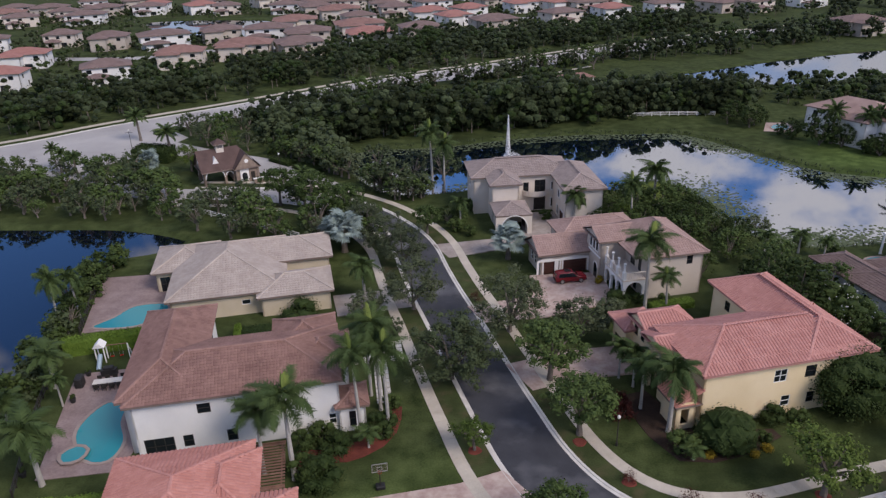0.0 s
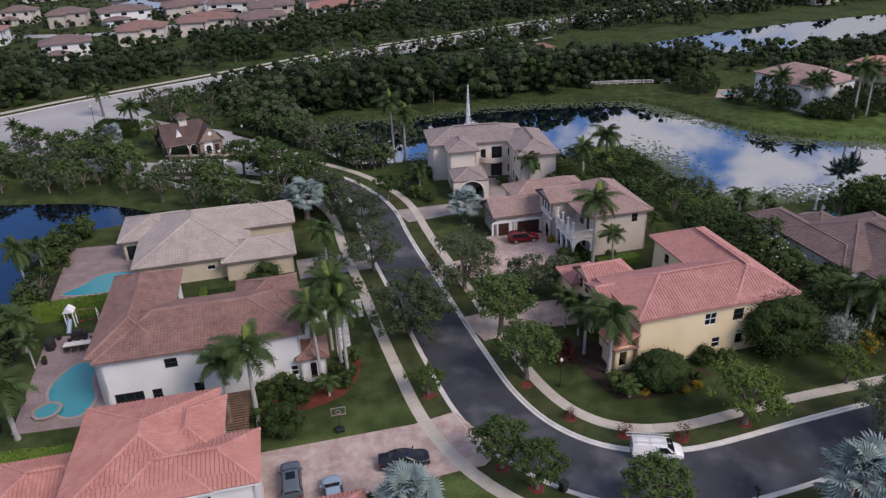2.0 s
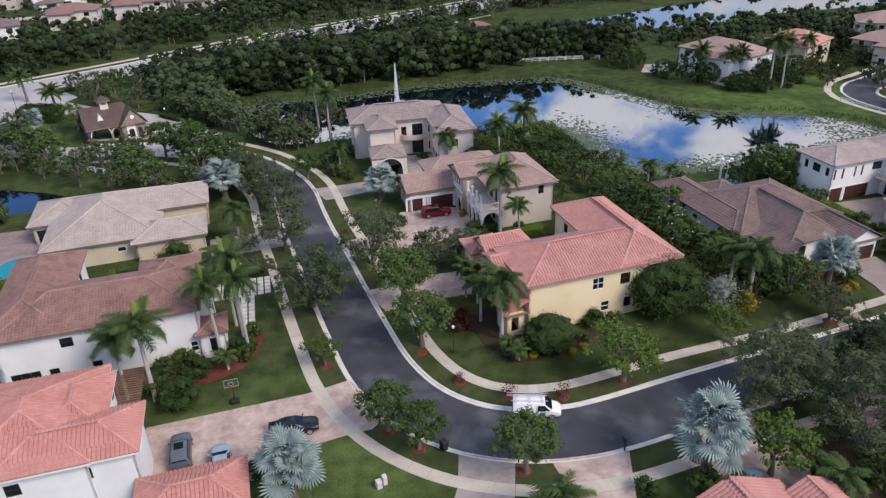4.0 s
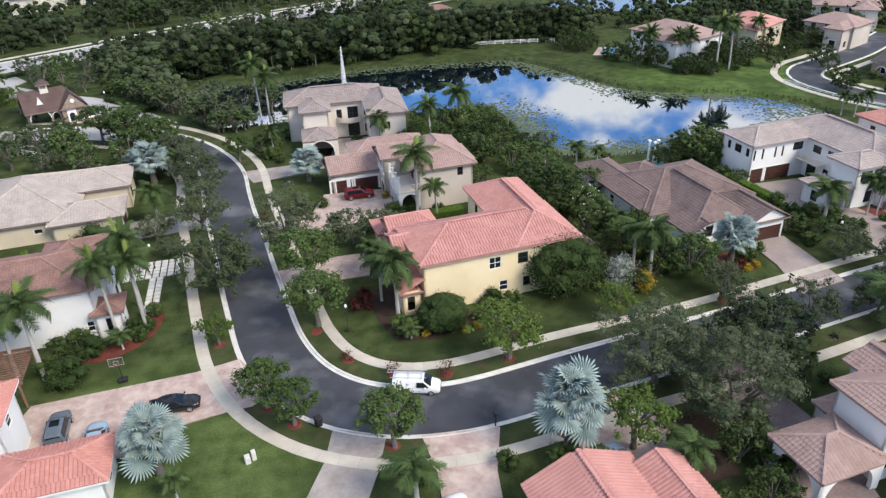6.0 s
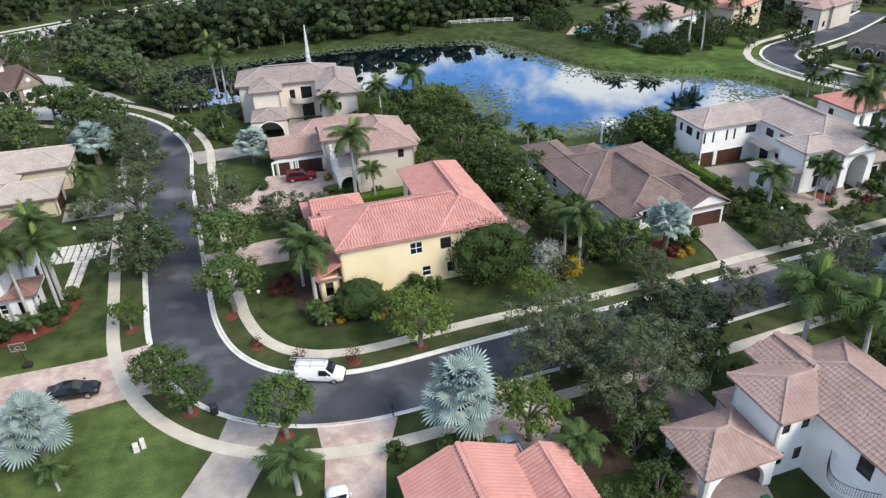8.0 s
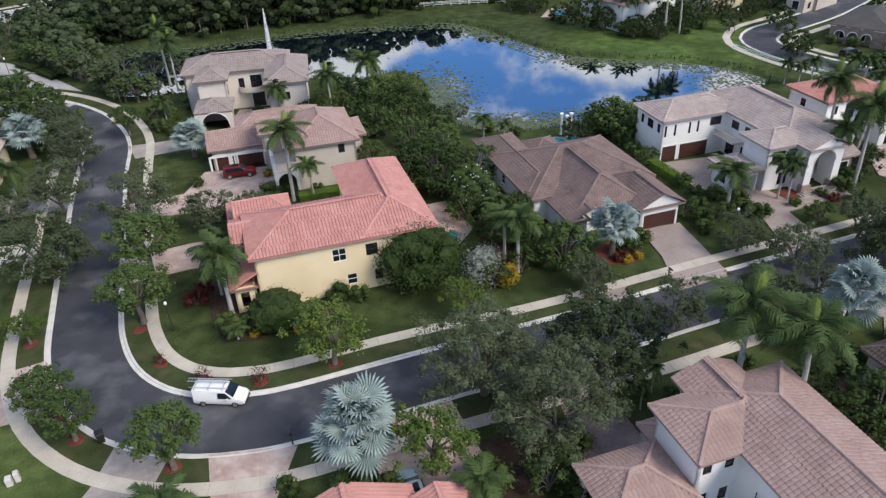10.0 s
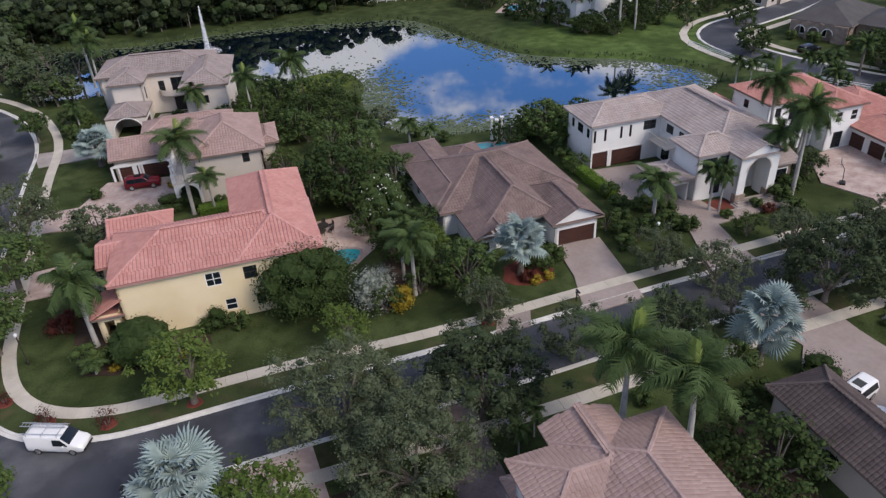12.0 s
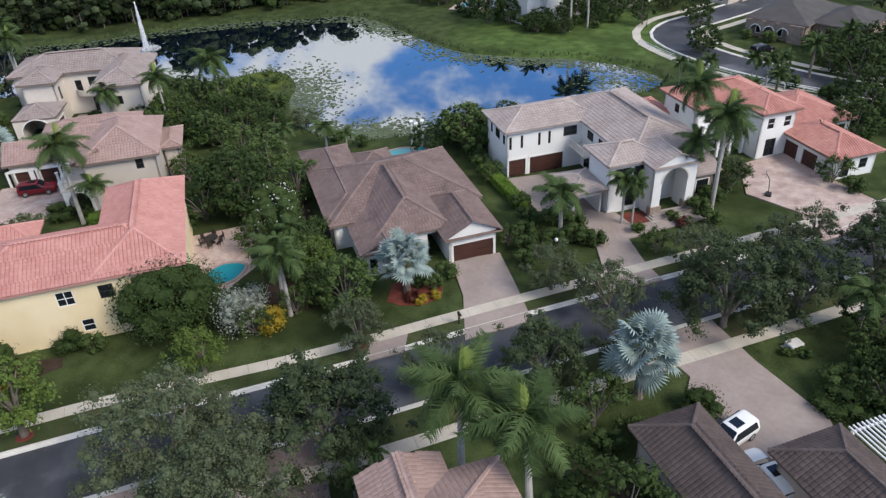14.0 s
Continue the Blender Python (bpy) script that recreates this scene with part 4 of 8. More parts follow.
# low brown house by the lake
brown_house = thing("house", "white single-storey house with a sprawling umber tile roof", "house", 57.3, 73.5, 0, 13.4, HOUSES)
S8 = dict(rise=0.035, thick=0.05, wide=0.36, long=0.42)
wing(brown_house, 0, 17.7, -0.8, 13.7, 3.3, 0.42, "hip", R_UMBER, M_WHITE, [("S", 15.7, 1.0, 1.0, 1.2, "plain"), ("E", 6, 1.0, 1.2, 1.2, "plain")], **S8)
wing(brown_house, -0.1, 6.2, 0.5, 19.8, 3.28, 0.42, "hip", R_UMBER, M_WHITE, [("W", 17.5, 0.9, 0.9, 1.5, "white"), ("W", 15.4, 0.9, 0.9, 1.5, "white"), ("W", 10, 0.9, 1.1, 1.4, "white")], **S8)
wing(brown_house, 3.8, 12.4, -5.7, 5.6, 3.5, 0.67, "gable_n", R_UMBER, M_WHITE, [("S", 2.2, 0.9, 1.2, 1.7, "trimmed"), ("S", 6.2, 0.0, 1.7, 2.7, "void"), ("W", 3.4, 1.0, 1.0, 1.3, "white")], run=0.66, **S8)
wing(brown_house, 10.7, 17.1, -8.2, 1.6, 3.3, 0.52, "gable_s", R_UMBER, M_WHITE, [("S", 2.75, 0, 4.5, 2.2, "garage")], **S8)
wing(brown_house, 2.0, 4.9, -7.0, 1.5, 2.9, 0.42, "shed_w", R_UMBER, M_WHITE, [("S", 1.0, 0.9, 0.8, 1.2, "plain")], over=0.35, **S8)
wing(brown_house, 6.0, 11.0, 11.5, 16.6, 3.2, 0.38, "hip", R_UMBER, M_WHITE, [("N", 2, 0.2, 2.6, 2.2, "plain")], **S8)

# large white house with the arched entry
arch_house = thing("house", "large white two-storey house with a pinkish-beige tile roof and arched entry", "house", 79.4, 87.2, 0, 12.5, HOUSES)
S9 = dict(rise=0.04, thick=0.05, wide=0.38, long=0.44, fascia=R_PINK, trim=0.2)
wing(arch_house, -0.6, 13.0, -0.4, 7.6, 6.4, 0.36, "hip", R_PINK, M_WHITE, [("W", 1.5, 4.2, 0.7, 1.3, "plain"), ("W", 3.6, 4.2, 1.5, 1.3, "plain"), ("W", 5.8, 4.2, 0.7, 1.3, "plain"), ("S", 0.45, 3.8, 0.35, 1.7, "plain"), ("S", 2.0, 3.8, 0.35, 1.7, "plain"), ("S", 4.4, 3.8, 0.35, 1.7, "plain"), ("S", 5.8, 3.8, 0.35, 1.7, "plain"), ("S", 8.7, 4.4, 1.9, 1.3, "plain"), ("S", 1.4, 0, 2.3, 2.3, "garage"), ("S", 5.5, 0, 4.7, 2.3, "garage")], **S9)
wing(arch_house, 9.8, 20.6, -12.6, 7.5, 6.42, 0.40, "hip", R_PINK, M_WHITE, [("W", 9.0, 4.3, 1.6, 1.2, "plain"), ("W", 11.6, 4.3, 1.0, 1.2, "plain"), ("W", 8.6, 0.1, 1.8, 2.3, "plain"), ("W", 11.4, 0.1, 1.0, 2.3, "plain"), ("S", 8.4, 4.2, 1.6, 1.4, "trimmed"), ("S", 8.4, 0.9, 1.6, 1.6, "trimmed")], **S9)
wing(arch_house, 6.6, 14.0, -13.4, -7.4, 6.38, 0.40, "hip_x", R_PINK, M_WHITE, [("S", 1.7, 4.1, 2.0, 1.5, "plain"), ("S", 4.1, 4.1, 2.0, 1.5, "plain"), ("S", 3.0, 0.6, 1.4, 1.8, "plain")], **S9)
roof(arch_house, 10.9, 17.2, -15.8, -8.0, 6.4, 0.42, "gable_s", R_PINK, **S9)
arch_wall(arch_house, (11.35, -15.35), (16.8, -15.35), 0.0, 6.35, 4.0, [(2.72, 3.3, 4.2)], 0.5, M_WHITE, "entry_arch", M_CREAM)
arch_wall(arch_house, (11.35, -13.0), (11.35, -15.3), 0.0, 6.35, 4.0, [], 0.4, M_WHITE, "entry_wall")
arch_wall(arch_house, (16.4, -15.3), (16.4, -12.6), 0.0, 6.35, 4.0, [], 0.4, M_WHITE, "entry_wall")
for x in (11.2, 15.55):
    part("stone_plinth", Buf().box(x, x + 1.4, -15.5, -14.7, 0, 1.3), M_STONE, arch_house, "brown stone base of an entry pier")
for k in range(4):
    part("step", Buf().box(11.6 - k * 0.25, 16.6 + k * 0.25, -15.6 - k * 0.38, -15.2, 0, 0.62 - k * 0.15), M_PAVER2, arch_house)
wing(arch_house, 2.4, 7.2, -12.9, -7.2, 3.3, 0.30, "hip", R_PINK, M_WHITE, [("S", 1.9, 0.0, 3.2, 2.5, "void"), ("N", 1.9, 0.0, 3.2, 2.5, "void"), ("W", 2.3, 0.9, 1.2, 1.6, "plain")], **S9)
wing(arch_house, 16.6, 21.2, -14.2, -8.0, 3.6, 0.35, "shed_s", R_PINK, M_STONE, [("S", 2.0, 0.8, 1.6, 1.8, "trimmed")], **S9)
b = Buf()
b.box(8.4, 10.4, -4.4, -0.2, 3.1, 3.3)
for k in range(10):
    b.box(8.42, 8.47, -4.4 + k * 0.45, -4.35 + k * 0.45, 3.3, 4.1)
b.box(8.4, 8.5, -4.4, -0.2, 4.1, 4.18)
part("balcony", b, M_CREAM, arch_house, "balcony over the motor court")

# white house with the orange-red roof
red_house = thing("house", "white two-storey house with an orange-red barrel-tile roof", "house", 104.0, 88.0, 0, 12.5, HOUSES)
wing(red_house, 0.6, 13.2, 1.0, 9.8, 6.4, 0.38, "hip", R_RED, M_WHITE, [("S", 1.6, 4.2, 1.0, 1.3, "plain"), ("S", 4.4, 3.4, 1.8, 2.2, "plain"), ("S", 4.2, 0.2, 1.8, 2.4, "plain"), ("W", 3, 4.2, 1.0, 1.2, "plain")])
wing(red_house, 7.0, 13.2, -3.4, 5.0, 6.42, 0.40, "hip", R_RED, M_WHITE, [("S", 1.5, 4.0, 1.1, 1.5, "white"), ("S", 4.0, 4.0, 1.1, 1.5, "white"), ("S", 2.0, 0.2, 1.6, 2.4, "plain")])
wing(red_house, -5.2, 2.0, 7.8, 14.0, 3.5, 0.36, "hip", R_RED, M_WHITE, [("S", 2.0, 1.0, 0.8, 1.2, "plain"), ("W", 3, 1.0, 1.2, 1.2, "plain")])
wing(red_house, 12.4, 23.5, -2.6, 8.8, 3.12, 0.36, "hip", R_RED, M_WHITE, [("E", 4, 1.0, 1.4, 1.3, "plain"), ("S", 8.6, 1.0, 1.2, 1.3, "plain")])
wing(red_house, 11.4, 18.8, -11.8, -1.2, 3.1, 0.40, "hip", R_RED, M_WHITE, [("W", 2.2, 0, 2.5, 2.2, "garage"), ("W", 5.6, 0, 2.5, 2.2, "garage"), ("S", 4.5, 1.0, 1.2, 1.3, "plain"), ("S", 2.0, 0.2, 1.2, 2.2, "plain")])
b = Buf()
b.box(1.2, 7.5, -0.6, 1.6, 3.0, 3.2)
for x in (1.3, 3.2, 5.1, 7.0):
    b.box(x, x + 0.35, -0.6, -0.25, 0, 3.0)
for k in range(16):
    b.box(1.3 + k * 0.39, 1.36 + k * 0.39, -0.58, -0.52, 3.2, 4.1)
b.box(1.2, 7.5, -0.6, -0.5, 4.1, 4.2)
part("balcony", b, M_TRIM, red_house, "white columned balcony")

# two dark-roofed wings by the wide drive
dark_house = thing("house", "single-storey house with dark brown tile roofs on two wings", "house", 84.4, 25.5, 0, 14.5, HOUSES)
S13 = dict(rise=0.05, thick=0.05, wide=0.36, long=0.42)
wing(dark_house, 0, 5.9, -6, 16.0, 3.4, 0.62, "hip", R_DARK, M_BEIGE, [("E", 16, 0, 4.6, 2.2, "garage"), ("W", 6, 1.0, 1.2, 1.2, "plain")], **S13)
wing(dark_house, 7.6, 13.8, -8, 10.6, 3.4, 0.6, "hip", R_DARK, M_BEIGE, [("W", 6, 0, 4.6, 2.2, "garage"), ("E", 8, 1.0, 1.2, 1.2, "plain")], **S13)
wing(dark_house, 2, 20.0, -14, -3.0, 3.4, 0.5, "hip", R_DARK, M_BEIGE, [("N", 9, 0.2, 1.6, 2.3, "door")], **S13)

# beige house with columned balcony
balcony_house = thing("house", "beige two-storey house with a peach tile roof and white columned balcony", "house", 27.0, 87.0, 0, 11, HOUSES)
S6 = dict(rise=0.05, thick=0.05, wide=0.36, long=0.42)
wing(balcony_house, 0, 9.5, -0.3, 12.4, 6.5, 0.52, "hip", R_PEACH, M_BEIGE, [("S", 6.4, 4.7, 0.9, 1.3, "plain"), ("W", 9.6, 3.5, 0.9, 2.2, "plain"), ("W", 7.4, 3.5, 1.4, 2.3, "plain"), ("W", 8.6, 0.2, 1.0, 2.4, "plain")], **S6)
wing(balcony_house, -7.0, 6.0, 13.2, 19.8, 4.9, 0.45, "hip", R_PEACH, M_BEIGE, [("W", 3.2, 1.2, 1.0, 1.6, "plain")], **S6)
wing(balcony_house, 8.6, 11.6, 6.4, 13.6, 4.3, 0.35, "hip", R_PEACH, M_BEIGE, [("E", 3, 0.9, 1.2, 1.3, "plain")], **S6)
wing(balcony_house, -11.5, -2.9, 10.4, 17.2, 3.4, 0.53, "gable_x", R_PEACH, M_BEIGE, [("S", 1.75, 0, 2.5, 2.2, "garage"), ("S", 5.9, 0, 4.6, 2.2, "garage"), ("W", 1.6, 0.9, 0.8, 1.4, "white"), ("W", 3.2, 0.9, 0.8, 1.4, "white")], **S6)
wing(balcony_house, -3.9, 3.6, 6.3, 12.4, 6.5, 0.40, "gable_x", R_PEACH, M_BEIGE, [("W", 1.5, 4.4, 0.7, 1.5, "trimmed"), ("W", 2.6, 4.4, 0.7, 1.5, "trimmed"), ("W", 3.7, 4.4, 0.7, 1.5, "trimmed")], **S6)
b = Buf()
b.box(-3.46, -3.32, 6.8, 11.9, 3.7, 3.9)
part("string_course", b, M_TRIM, balcony_house, "white moulding under the upper windows")
arch_wall(balcony_house, (-3.42, 9.3), (-3.42, 7.1), 0.0, 3.2, 2.0, [(1.1, 1.3, 1.9)], 0.08, M_BEIGE, "entry_arch", M_TRIM)
part("door", Buf().box(-3.37, -3.35, 7.55, 8.85, 0.0, 2.5), M_GLASS, balcony_house, "dark arched window")
arch_wall(balcony_house, (-2.7, 6.5), (-2.7, 0.3), 0, 3.1, 2.0, [(1.15, 1.5, 1.9), (3.1, 1.5, 1.9), (5.05, 1.5, 1.9)], 0.3, M_TRIM, "arcade", M_TRIM)
arch_wall(balcony_house, (-2.7, 0.2), (0.6, 0.2), 0, 3.1, 2.0, [(1.65, 2.5, 1.6)], 0.3, M_TRIM, "arcade", M_TRIM)
b = Buf()
b.box(-2.8, 0.7, 0.1, 6.8, 3.1, 3.3)
part("balcony_floor", b, M_CREAM, balcony_house)
for u, v in ((-2.55, 0.45), (-2.55, 2.4), (-2.55, 4.35), (-2.55, 6.3)):
    part("pier", Buf().chamfer_box(u - 0.24, u + 0.24, v - 0.24, v + 0.24, 3.3, 4.45, 0.04), M_TRIM, balcony_house)
    c = Buf()
    c.tube([(u, v, 4.45), (u, v, 4.6), (u, v, 5.5), (u, v, 5.75), (u, v, 5.8)], [0.24, 0.15, 0.13, 0.22, 0.05], 10)
    part("column", c, M_TRIM, balcony_house)
b = Buf()
for k in range(15):
    b.box(-2.6, -2.54, 0.7 + k * 0.4, 0.76 + k * 0.4, 3.3, 4.2)
for k in range(8):
    b.box(-2.3 + k * 0.4, -2.24 + k * 0.4, 0.32, 0.38, 3.3, 4.2)
b.box(-2.64, -2.5, 0.3, 6.6, 4.2, 4.3), b.box(-2.6, 0.6, 0.28, 0.42, 4.2, 4.3)
part("balcony_rail", b, M_CREAM, balcony_house)
b = Buf()
for k in range(9):
    b.box(-0.5, 0.55, 1.4 + k * 0.6, 1.52 + k * 0.6, 5.98, 6.12)
part("rafter", b, M_WOOD, balcony_house, "brown rafters under the balcony eave")
roof(balcony_house, -0.9, 2.6, 1.0, 7.2, 6.15, 0.40, "shed_w", R_PEACH, **S6)

# cream lakeside villa
villa = thing("house", "cream two-storey villa with a pinkish-beige tile roof by the lake", "house", 4.6, 120.4, 0, 5, HOUSES)
S5 = dict(rise=0.04, thick=0.05, wide=0.42, long=0.48)
wing(villa, 0.4, 19.4, 0.5, 10.6, 7.0, 0.38, "hip", R_MAUVE, M_CREAM, [("S", 9.6, 3.5, 1.0, 2.0, "plain"), ("S", 12.2, 3.5, 2.0, 2.4, "plain"), ("S", 12.2, 0.1, 2.2, 2.6, "door"), ("S", 14.8, 4.0, 1.0, 1.4, "trimmed"), ("S", 14.8, 0.7, 1.0, 1.6, "trimmed"), ("W", 4, 4, 1.2, 1.3, "trimmed")], **S5)
wing(villa, 3.1, 8.9, -4.1, 4.0, 7.0, 0.42, "hip", R_MAUVE, M_CREAM, [("W", 2, 4.0, 1.0, 1.3, "plain"), ("E", 2, 3.6, 0.9, 2.0, "plain")], **S5)
wing(villa, 15.0, 22.6, -8.6, 6.4, 7.0, 0.44, "hip", R_MAUVE, M_CREAM, [("W", 9.2, 4.0, 1.0, 1.4, "trimmed"), ("W", 8.6, 0.7, 1.0, 1.6, "trimmed"), ("W", 11.4, 0, 2.6, 2.2, "garage"), ("S", 3, 4.0, 1.2, 1.3, "plain")], **S5)
wing(villa, 3.2, 9.4, -9.9, -3.4, 3.6, 0.42, "hip", R_MAUVE, M_CREAM, [("E", 3, 0, 3.4, 2.2, "garage")], skip="S", **S5)
arch_wall(villa, (3.2, -9.9), (9.4, -9.9), 0, 3.6, 2.0, [(3.2, 4.4, 1.3)], 0.3, M_CREAM, "porch_arch", M_TRIM)
b = Buf()
b.loft([[(12.4 + r * 2.4 * math.cos(a), 1.1 - r * 1.5 * math.sin(a), z) for a in [math.pi * i / 10 for i in range(11)]] for r, z in ((0.8, 2.9), (1.0, 3.15), (1.0, 4.1), (0.96, 4.1), (0.96, 3.2))], closed=False)
part("balcony", b, M_CREAM, villa, "curved cream balcony")

# gatehouse
gate = thing("gatehouse", "brown stone gatehouse with a dark tile roof and white-trimmed arches", "gatehouse", -49.4, 140.2, 0, 29)
WALL_OF[gate.name] = M_STONE
roof(gate, -0.5, 11.2, -0.5, 7.0, 3.3, 1.02, "hip_e", R_GATE, tiled=False, run=0.8)
roof(gate, 5.9, 11.6, -1.6, 4.0, 3.3, 1.12, "gable_y", R_GATE, tiled=False)
arch_wall(gate, (0.0, 0.0), (6.3, 0.0), 0, 3.2, 2.0, [(2.3, 3.8, 1.7), (5.3, 1.3, 2.0)], 0.4, M_STONE, "arch_wall", M_TRIM)
arch_wall(gate, (6.3, 6.5), (0.0, 6.5), 0, 3.2, 2.0, [(2.6, 3.8, 1.7)], 0.4, M_STONE, "arch_wall", M_TRIM)
arch_wall(gate, (0.0, 6.5), (0.0, 0.0), 0, 3.2, 2.0, [(3.25, 4.6, 1.4)], 0.4, M_STONE, "arch_wall", M_TRIM)
walls(gate, 6.35, 11.1, -1.1, 6.5, 0, 3.25, M_STONE, [("S", 3.5, 0.1, 0.9, 2.1, "door"), ("E", 4, 0.8, 1.4, 1.6, "trimmed")])
arch_wall(gate, (7.2, -1.22), (9.0, -1.22), 0.4, 3.0, 1.4, [(0.9, 1.1, 1.7)], 0.1, M_TRIM, "window_surround")
part("window_pane", Buf().box(7.5, 8.7, -1.13, -1.11, 0.5, 2.7), M_GLASS, gate, "dark arched window")
for x in (6.3, 10.75):
    part("corner_pier", Buf().chamfer_box(x, x + 0.45, -1.3, -0.85, 0, 3.3, 0.04), M_STONE, gate)
part("low_wall", Buf().chamfer_box(9.4, 12.6, -3.4, -2.9, 0, 1.1, 0.03), M_STONE, gate)
part("wall_cap", Buf().chamfer_box(9.3, 12.7, -3.5, -2.8, 1.1, 1.25, 0.03), M_TRIM, gate, "white stone cap")
for m in (Matrix.Translation((8.75, -1.25, 4.7)) @ Matrix.Rotation(math.pi / 2, 4, "X"), Matrix.Translation((-0.15, 3.25, 4.9)) @ Matrix.Rotation(-math.pi / 2, 4, "Y")):
    b = Buf()
    b.add([m @ Vector((0.42 * math.cos(k * math.pi / 8), 0.42 * math.sin(k * math.pi / 8), z)) for z in (0.0, 0.06) for k in range(16)], [tuple(range(16, 32))] + [(k, (k + 1) % 16, 16 + (k + 1) % 16, 16 + k) for k in range(16)])
    part("round_vent", b, M_TRIM, gate, "round white gable vent")
cupola = part("cupola", Buf().chamfer_box(3.7, 5.3, 2.45, 4.05, 6.0, 8.2, 0.05), M_CREAM, gate, "cream louvred cupola")
for x0, y0, x1, y1 in ((3.95, 2.41, 5.05, 2.44), (5.31, 2.7, 5.34, 3.8), (3.66, 2.7, 3.69, 3.8)):
    for k in range(4):
        part("louvre", Buf().box(x0, x1, y0, y1, 7.3 + k * 0.2, 7.4 + k * 0.2), M_DARK, cupola, "dark louvre slat")
roof(gate, 3.2, 5.8, 1.95, 4.55, 8.2, 0.75, "hip", R_GATE, tiled=False)
b = Buf()
b.add([(2.2, 0.75, 4.4), (3.6, 0.75, 4.4), (2.9, 0.75, 6.0), (2.9, 2.35, 6.0), (2.2, 0.85, 4.5), (3.6, 0.85, 4.5)], [(0, 1, 2), (0, 2, 3, 4), (1, 5, 3, 2)])
part("dormer", b, M_TRIM, gate, "small white dormer")

# houses across the lake
for x, y, turn, wide, deep, high, tile, wall, label in (
    (89.2, 172.6, -61, 20, 13, 6.2, R_ROSE, M_WHITE, "white two-storey house with a rose-brown roof across the lake"),
    (114.0, 175.5, -51, 14, 12, 6.2, R_RED, M_TAN, "tan two-storey house with an orange-red roof across the lake"),
    (137, 173, -58, 14, 11, 5.6, R_ROSE, M_BEIGE, "cream two-storey house with a beige roof across the lake"),
    (150, 190, -30, 18, 13, 6.0, R_ROSE, M_CREAM, "cream two-storey house with a rose-brown roof across the lake"),
    (134.0, 139.0, -50, 12, 18, 3.5, R_SLATE, M_STONE, "brown stone single-storey house with a dark grey-brown roof"),
):
    h = thing("house", label, "house", x, y, 0, turn, "houses across the lake")
    holes = [("S", 2.5 + 3.6 * i, z, 1.3, 1.4, "trimmed") for i in range(int(wide / 3.6) - 1) for z in ((0.8, 4.0) if high > 5 else (0.8,))]
    holes += [("W", 3 + 3.5 * i, z, 1.2, 1.4, "plain") for i in range(2) for z in ((0.8, 4.0) if high > 5 else (0.8,))]
    wing(h, 0, wide, 0, deep, high, 0.4, "hip", tile, wall, holes, tiled=False)
    if high < 5:
        wing(h, wide - 1, wide + 9, 3, 16, high, 0.42, "hip", tile, wall, [("S", 4.5, 0.1, 4.2, 2.2, "void")], tiled=False)
        arch_wall(h, (0.6, -0.4), (wide - 0.6, -0.4), 0, 3.3, 1.6, [(2.0, 1.9, 1.5), (4.6, 1.9, 1.5), (7.2, 1.9, 1.5)], 0.35, M_STONE, "arcade", M_TRIM)
        continue
    wing(h, wide * 0.55, wide * 0.95, -4.5, deep * 0.5, high * 0.98, 0.42, "hip", tile, wall, [("S", 2.4, 0.6, 1.6, 2.0, "trimmed"), ("E", 2.5, 0.8, 1.2, 1.4, "plain")], tiled=False)

# the far estate: two-storey houses, built in a few kinds and repeated
FAR_KINDS = []
for k, (tile, wall, tint) in enumerate(((R_BRICK, M_WHITE, "white with a brick-rose roof"), (R_UMBER, M_WHITE, "white with a weathered umber roof"), (R_BROWN, M_CREAM, "cream with a brown roof"), (R_UMBER, M_CREAM, "cream with a weathered umber roof"), (R_UMBER, M_BEIGE, "beige with an umber roof"))):
    h = thing("house", "far estate house, " + tint, "house", -300 + 26 * k, 520, 0, 4 + k, "houses of the far estate")
    wing(h, -7, 7, -5.5, 5.5, 6.2, 0.42, "hip", tile, wall, [("S", 1.8, 4.0, 1.4, 1.4, "far"), ("S", 6.0, 4.0, 1.4, 1.4, "far"), ("S", 10.4, 4.0, 1.4, 1.4, "far"), ("S", 2.2, 0.6, 1.6, 1.8, "far"), ("S", 7.5, 0.1, 3.2, 2.2, "far"), ("E", 3.0, 4.0, 1.3, 1.4, "far"), ("E", 7.0, 0.8, 1.3, 1.6, "far"), ("W", 4, 4.0, 1.3, 1.4, "far")], tiled=False, joined=True)
    wing(h, -6.0, 1.0, -9.0, -3.0, 3.1 if k % 2 else 6.0, 0.40, "hip", tile, wall, [("S", 3.0, 0.6, 2.4, 2.0, "void")], tiled=False, joined=True)
    FAR_KINDS.append(h)


# ---- plants ----
def leaves(rng, centres, radii, per, size, slim=0.55, up=0.9, squash=0.8):
    """Many small leaf quads in clumps round the centres, as vertices and faces."""
    centres, radii = np.asarray(centres, float), np.asarray(radii, float)
    n = len(centres) * per
    mid = np.repeat(centres, per, 0)
    way = rng.normal(size=(n, 3))
    way /= np.linalg.norm(way, axis=1, keepdims=True)
    far = rng.random(n) ** 0.6
    at = mid + way * (far * np.repeat(radii, per))[:, None] * (1, 1, squash)
    nor = way + rng.normal(size=(n, 3)) * 0.6 + (0, 0, up)
    nor /= np.linalg.norm(nor, axis=1, keepdims=True)
    a = np.cross(nor, rng.normal(size=(n, 3)))
    a /= np.linalg.norm(a, axis=1, keepdims=True)
    b = np.cross(nor, a)
    s = (size * (0.6 + 0.8 * rng.random(n)))[:, None]
    quad = np.stack([at - a * s, at - b * s * slim, at + a * s, at + b * s * slim], 1)
    return quad.reshape(-1, 3)


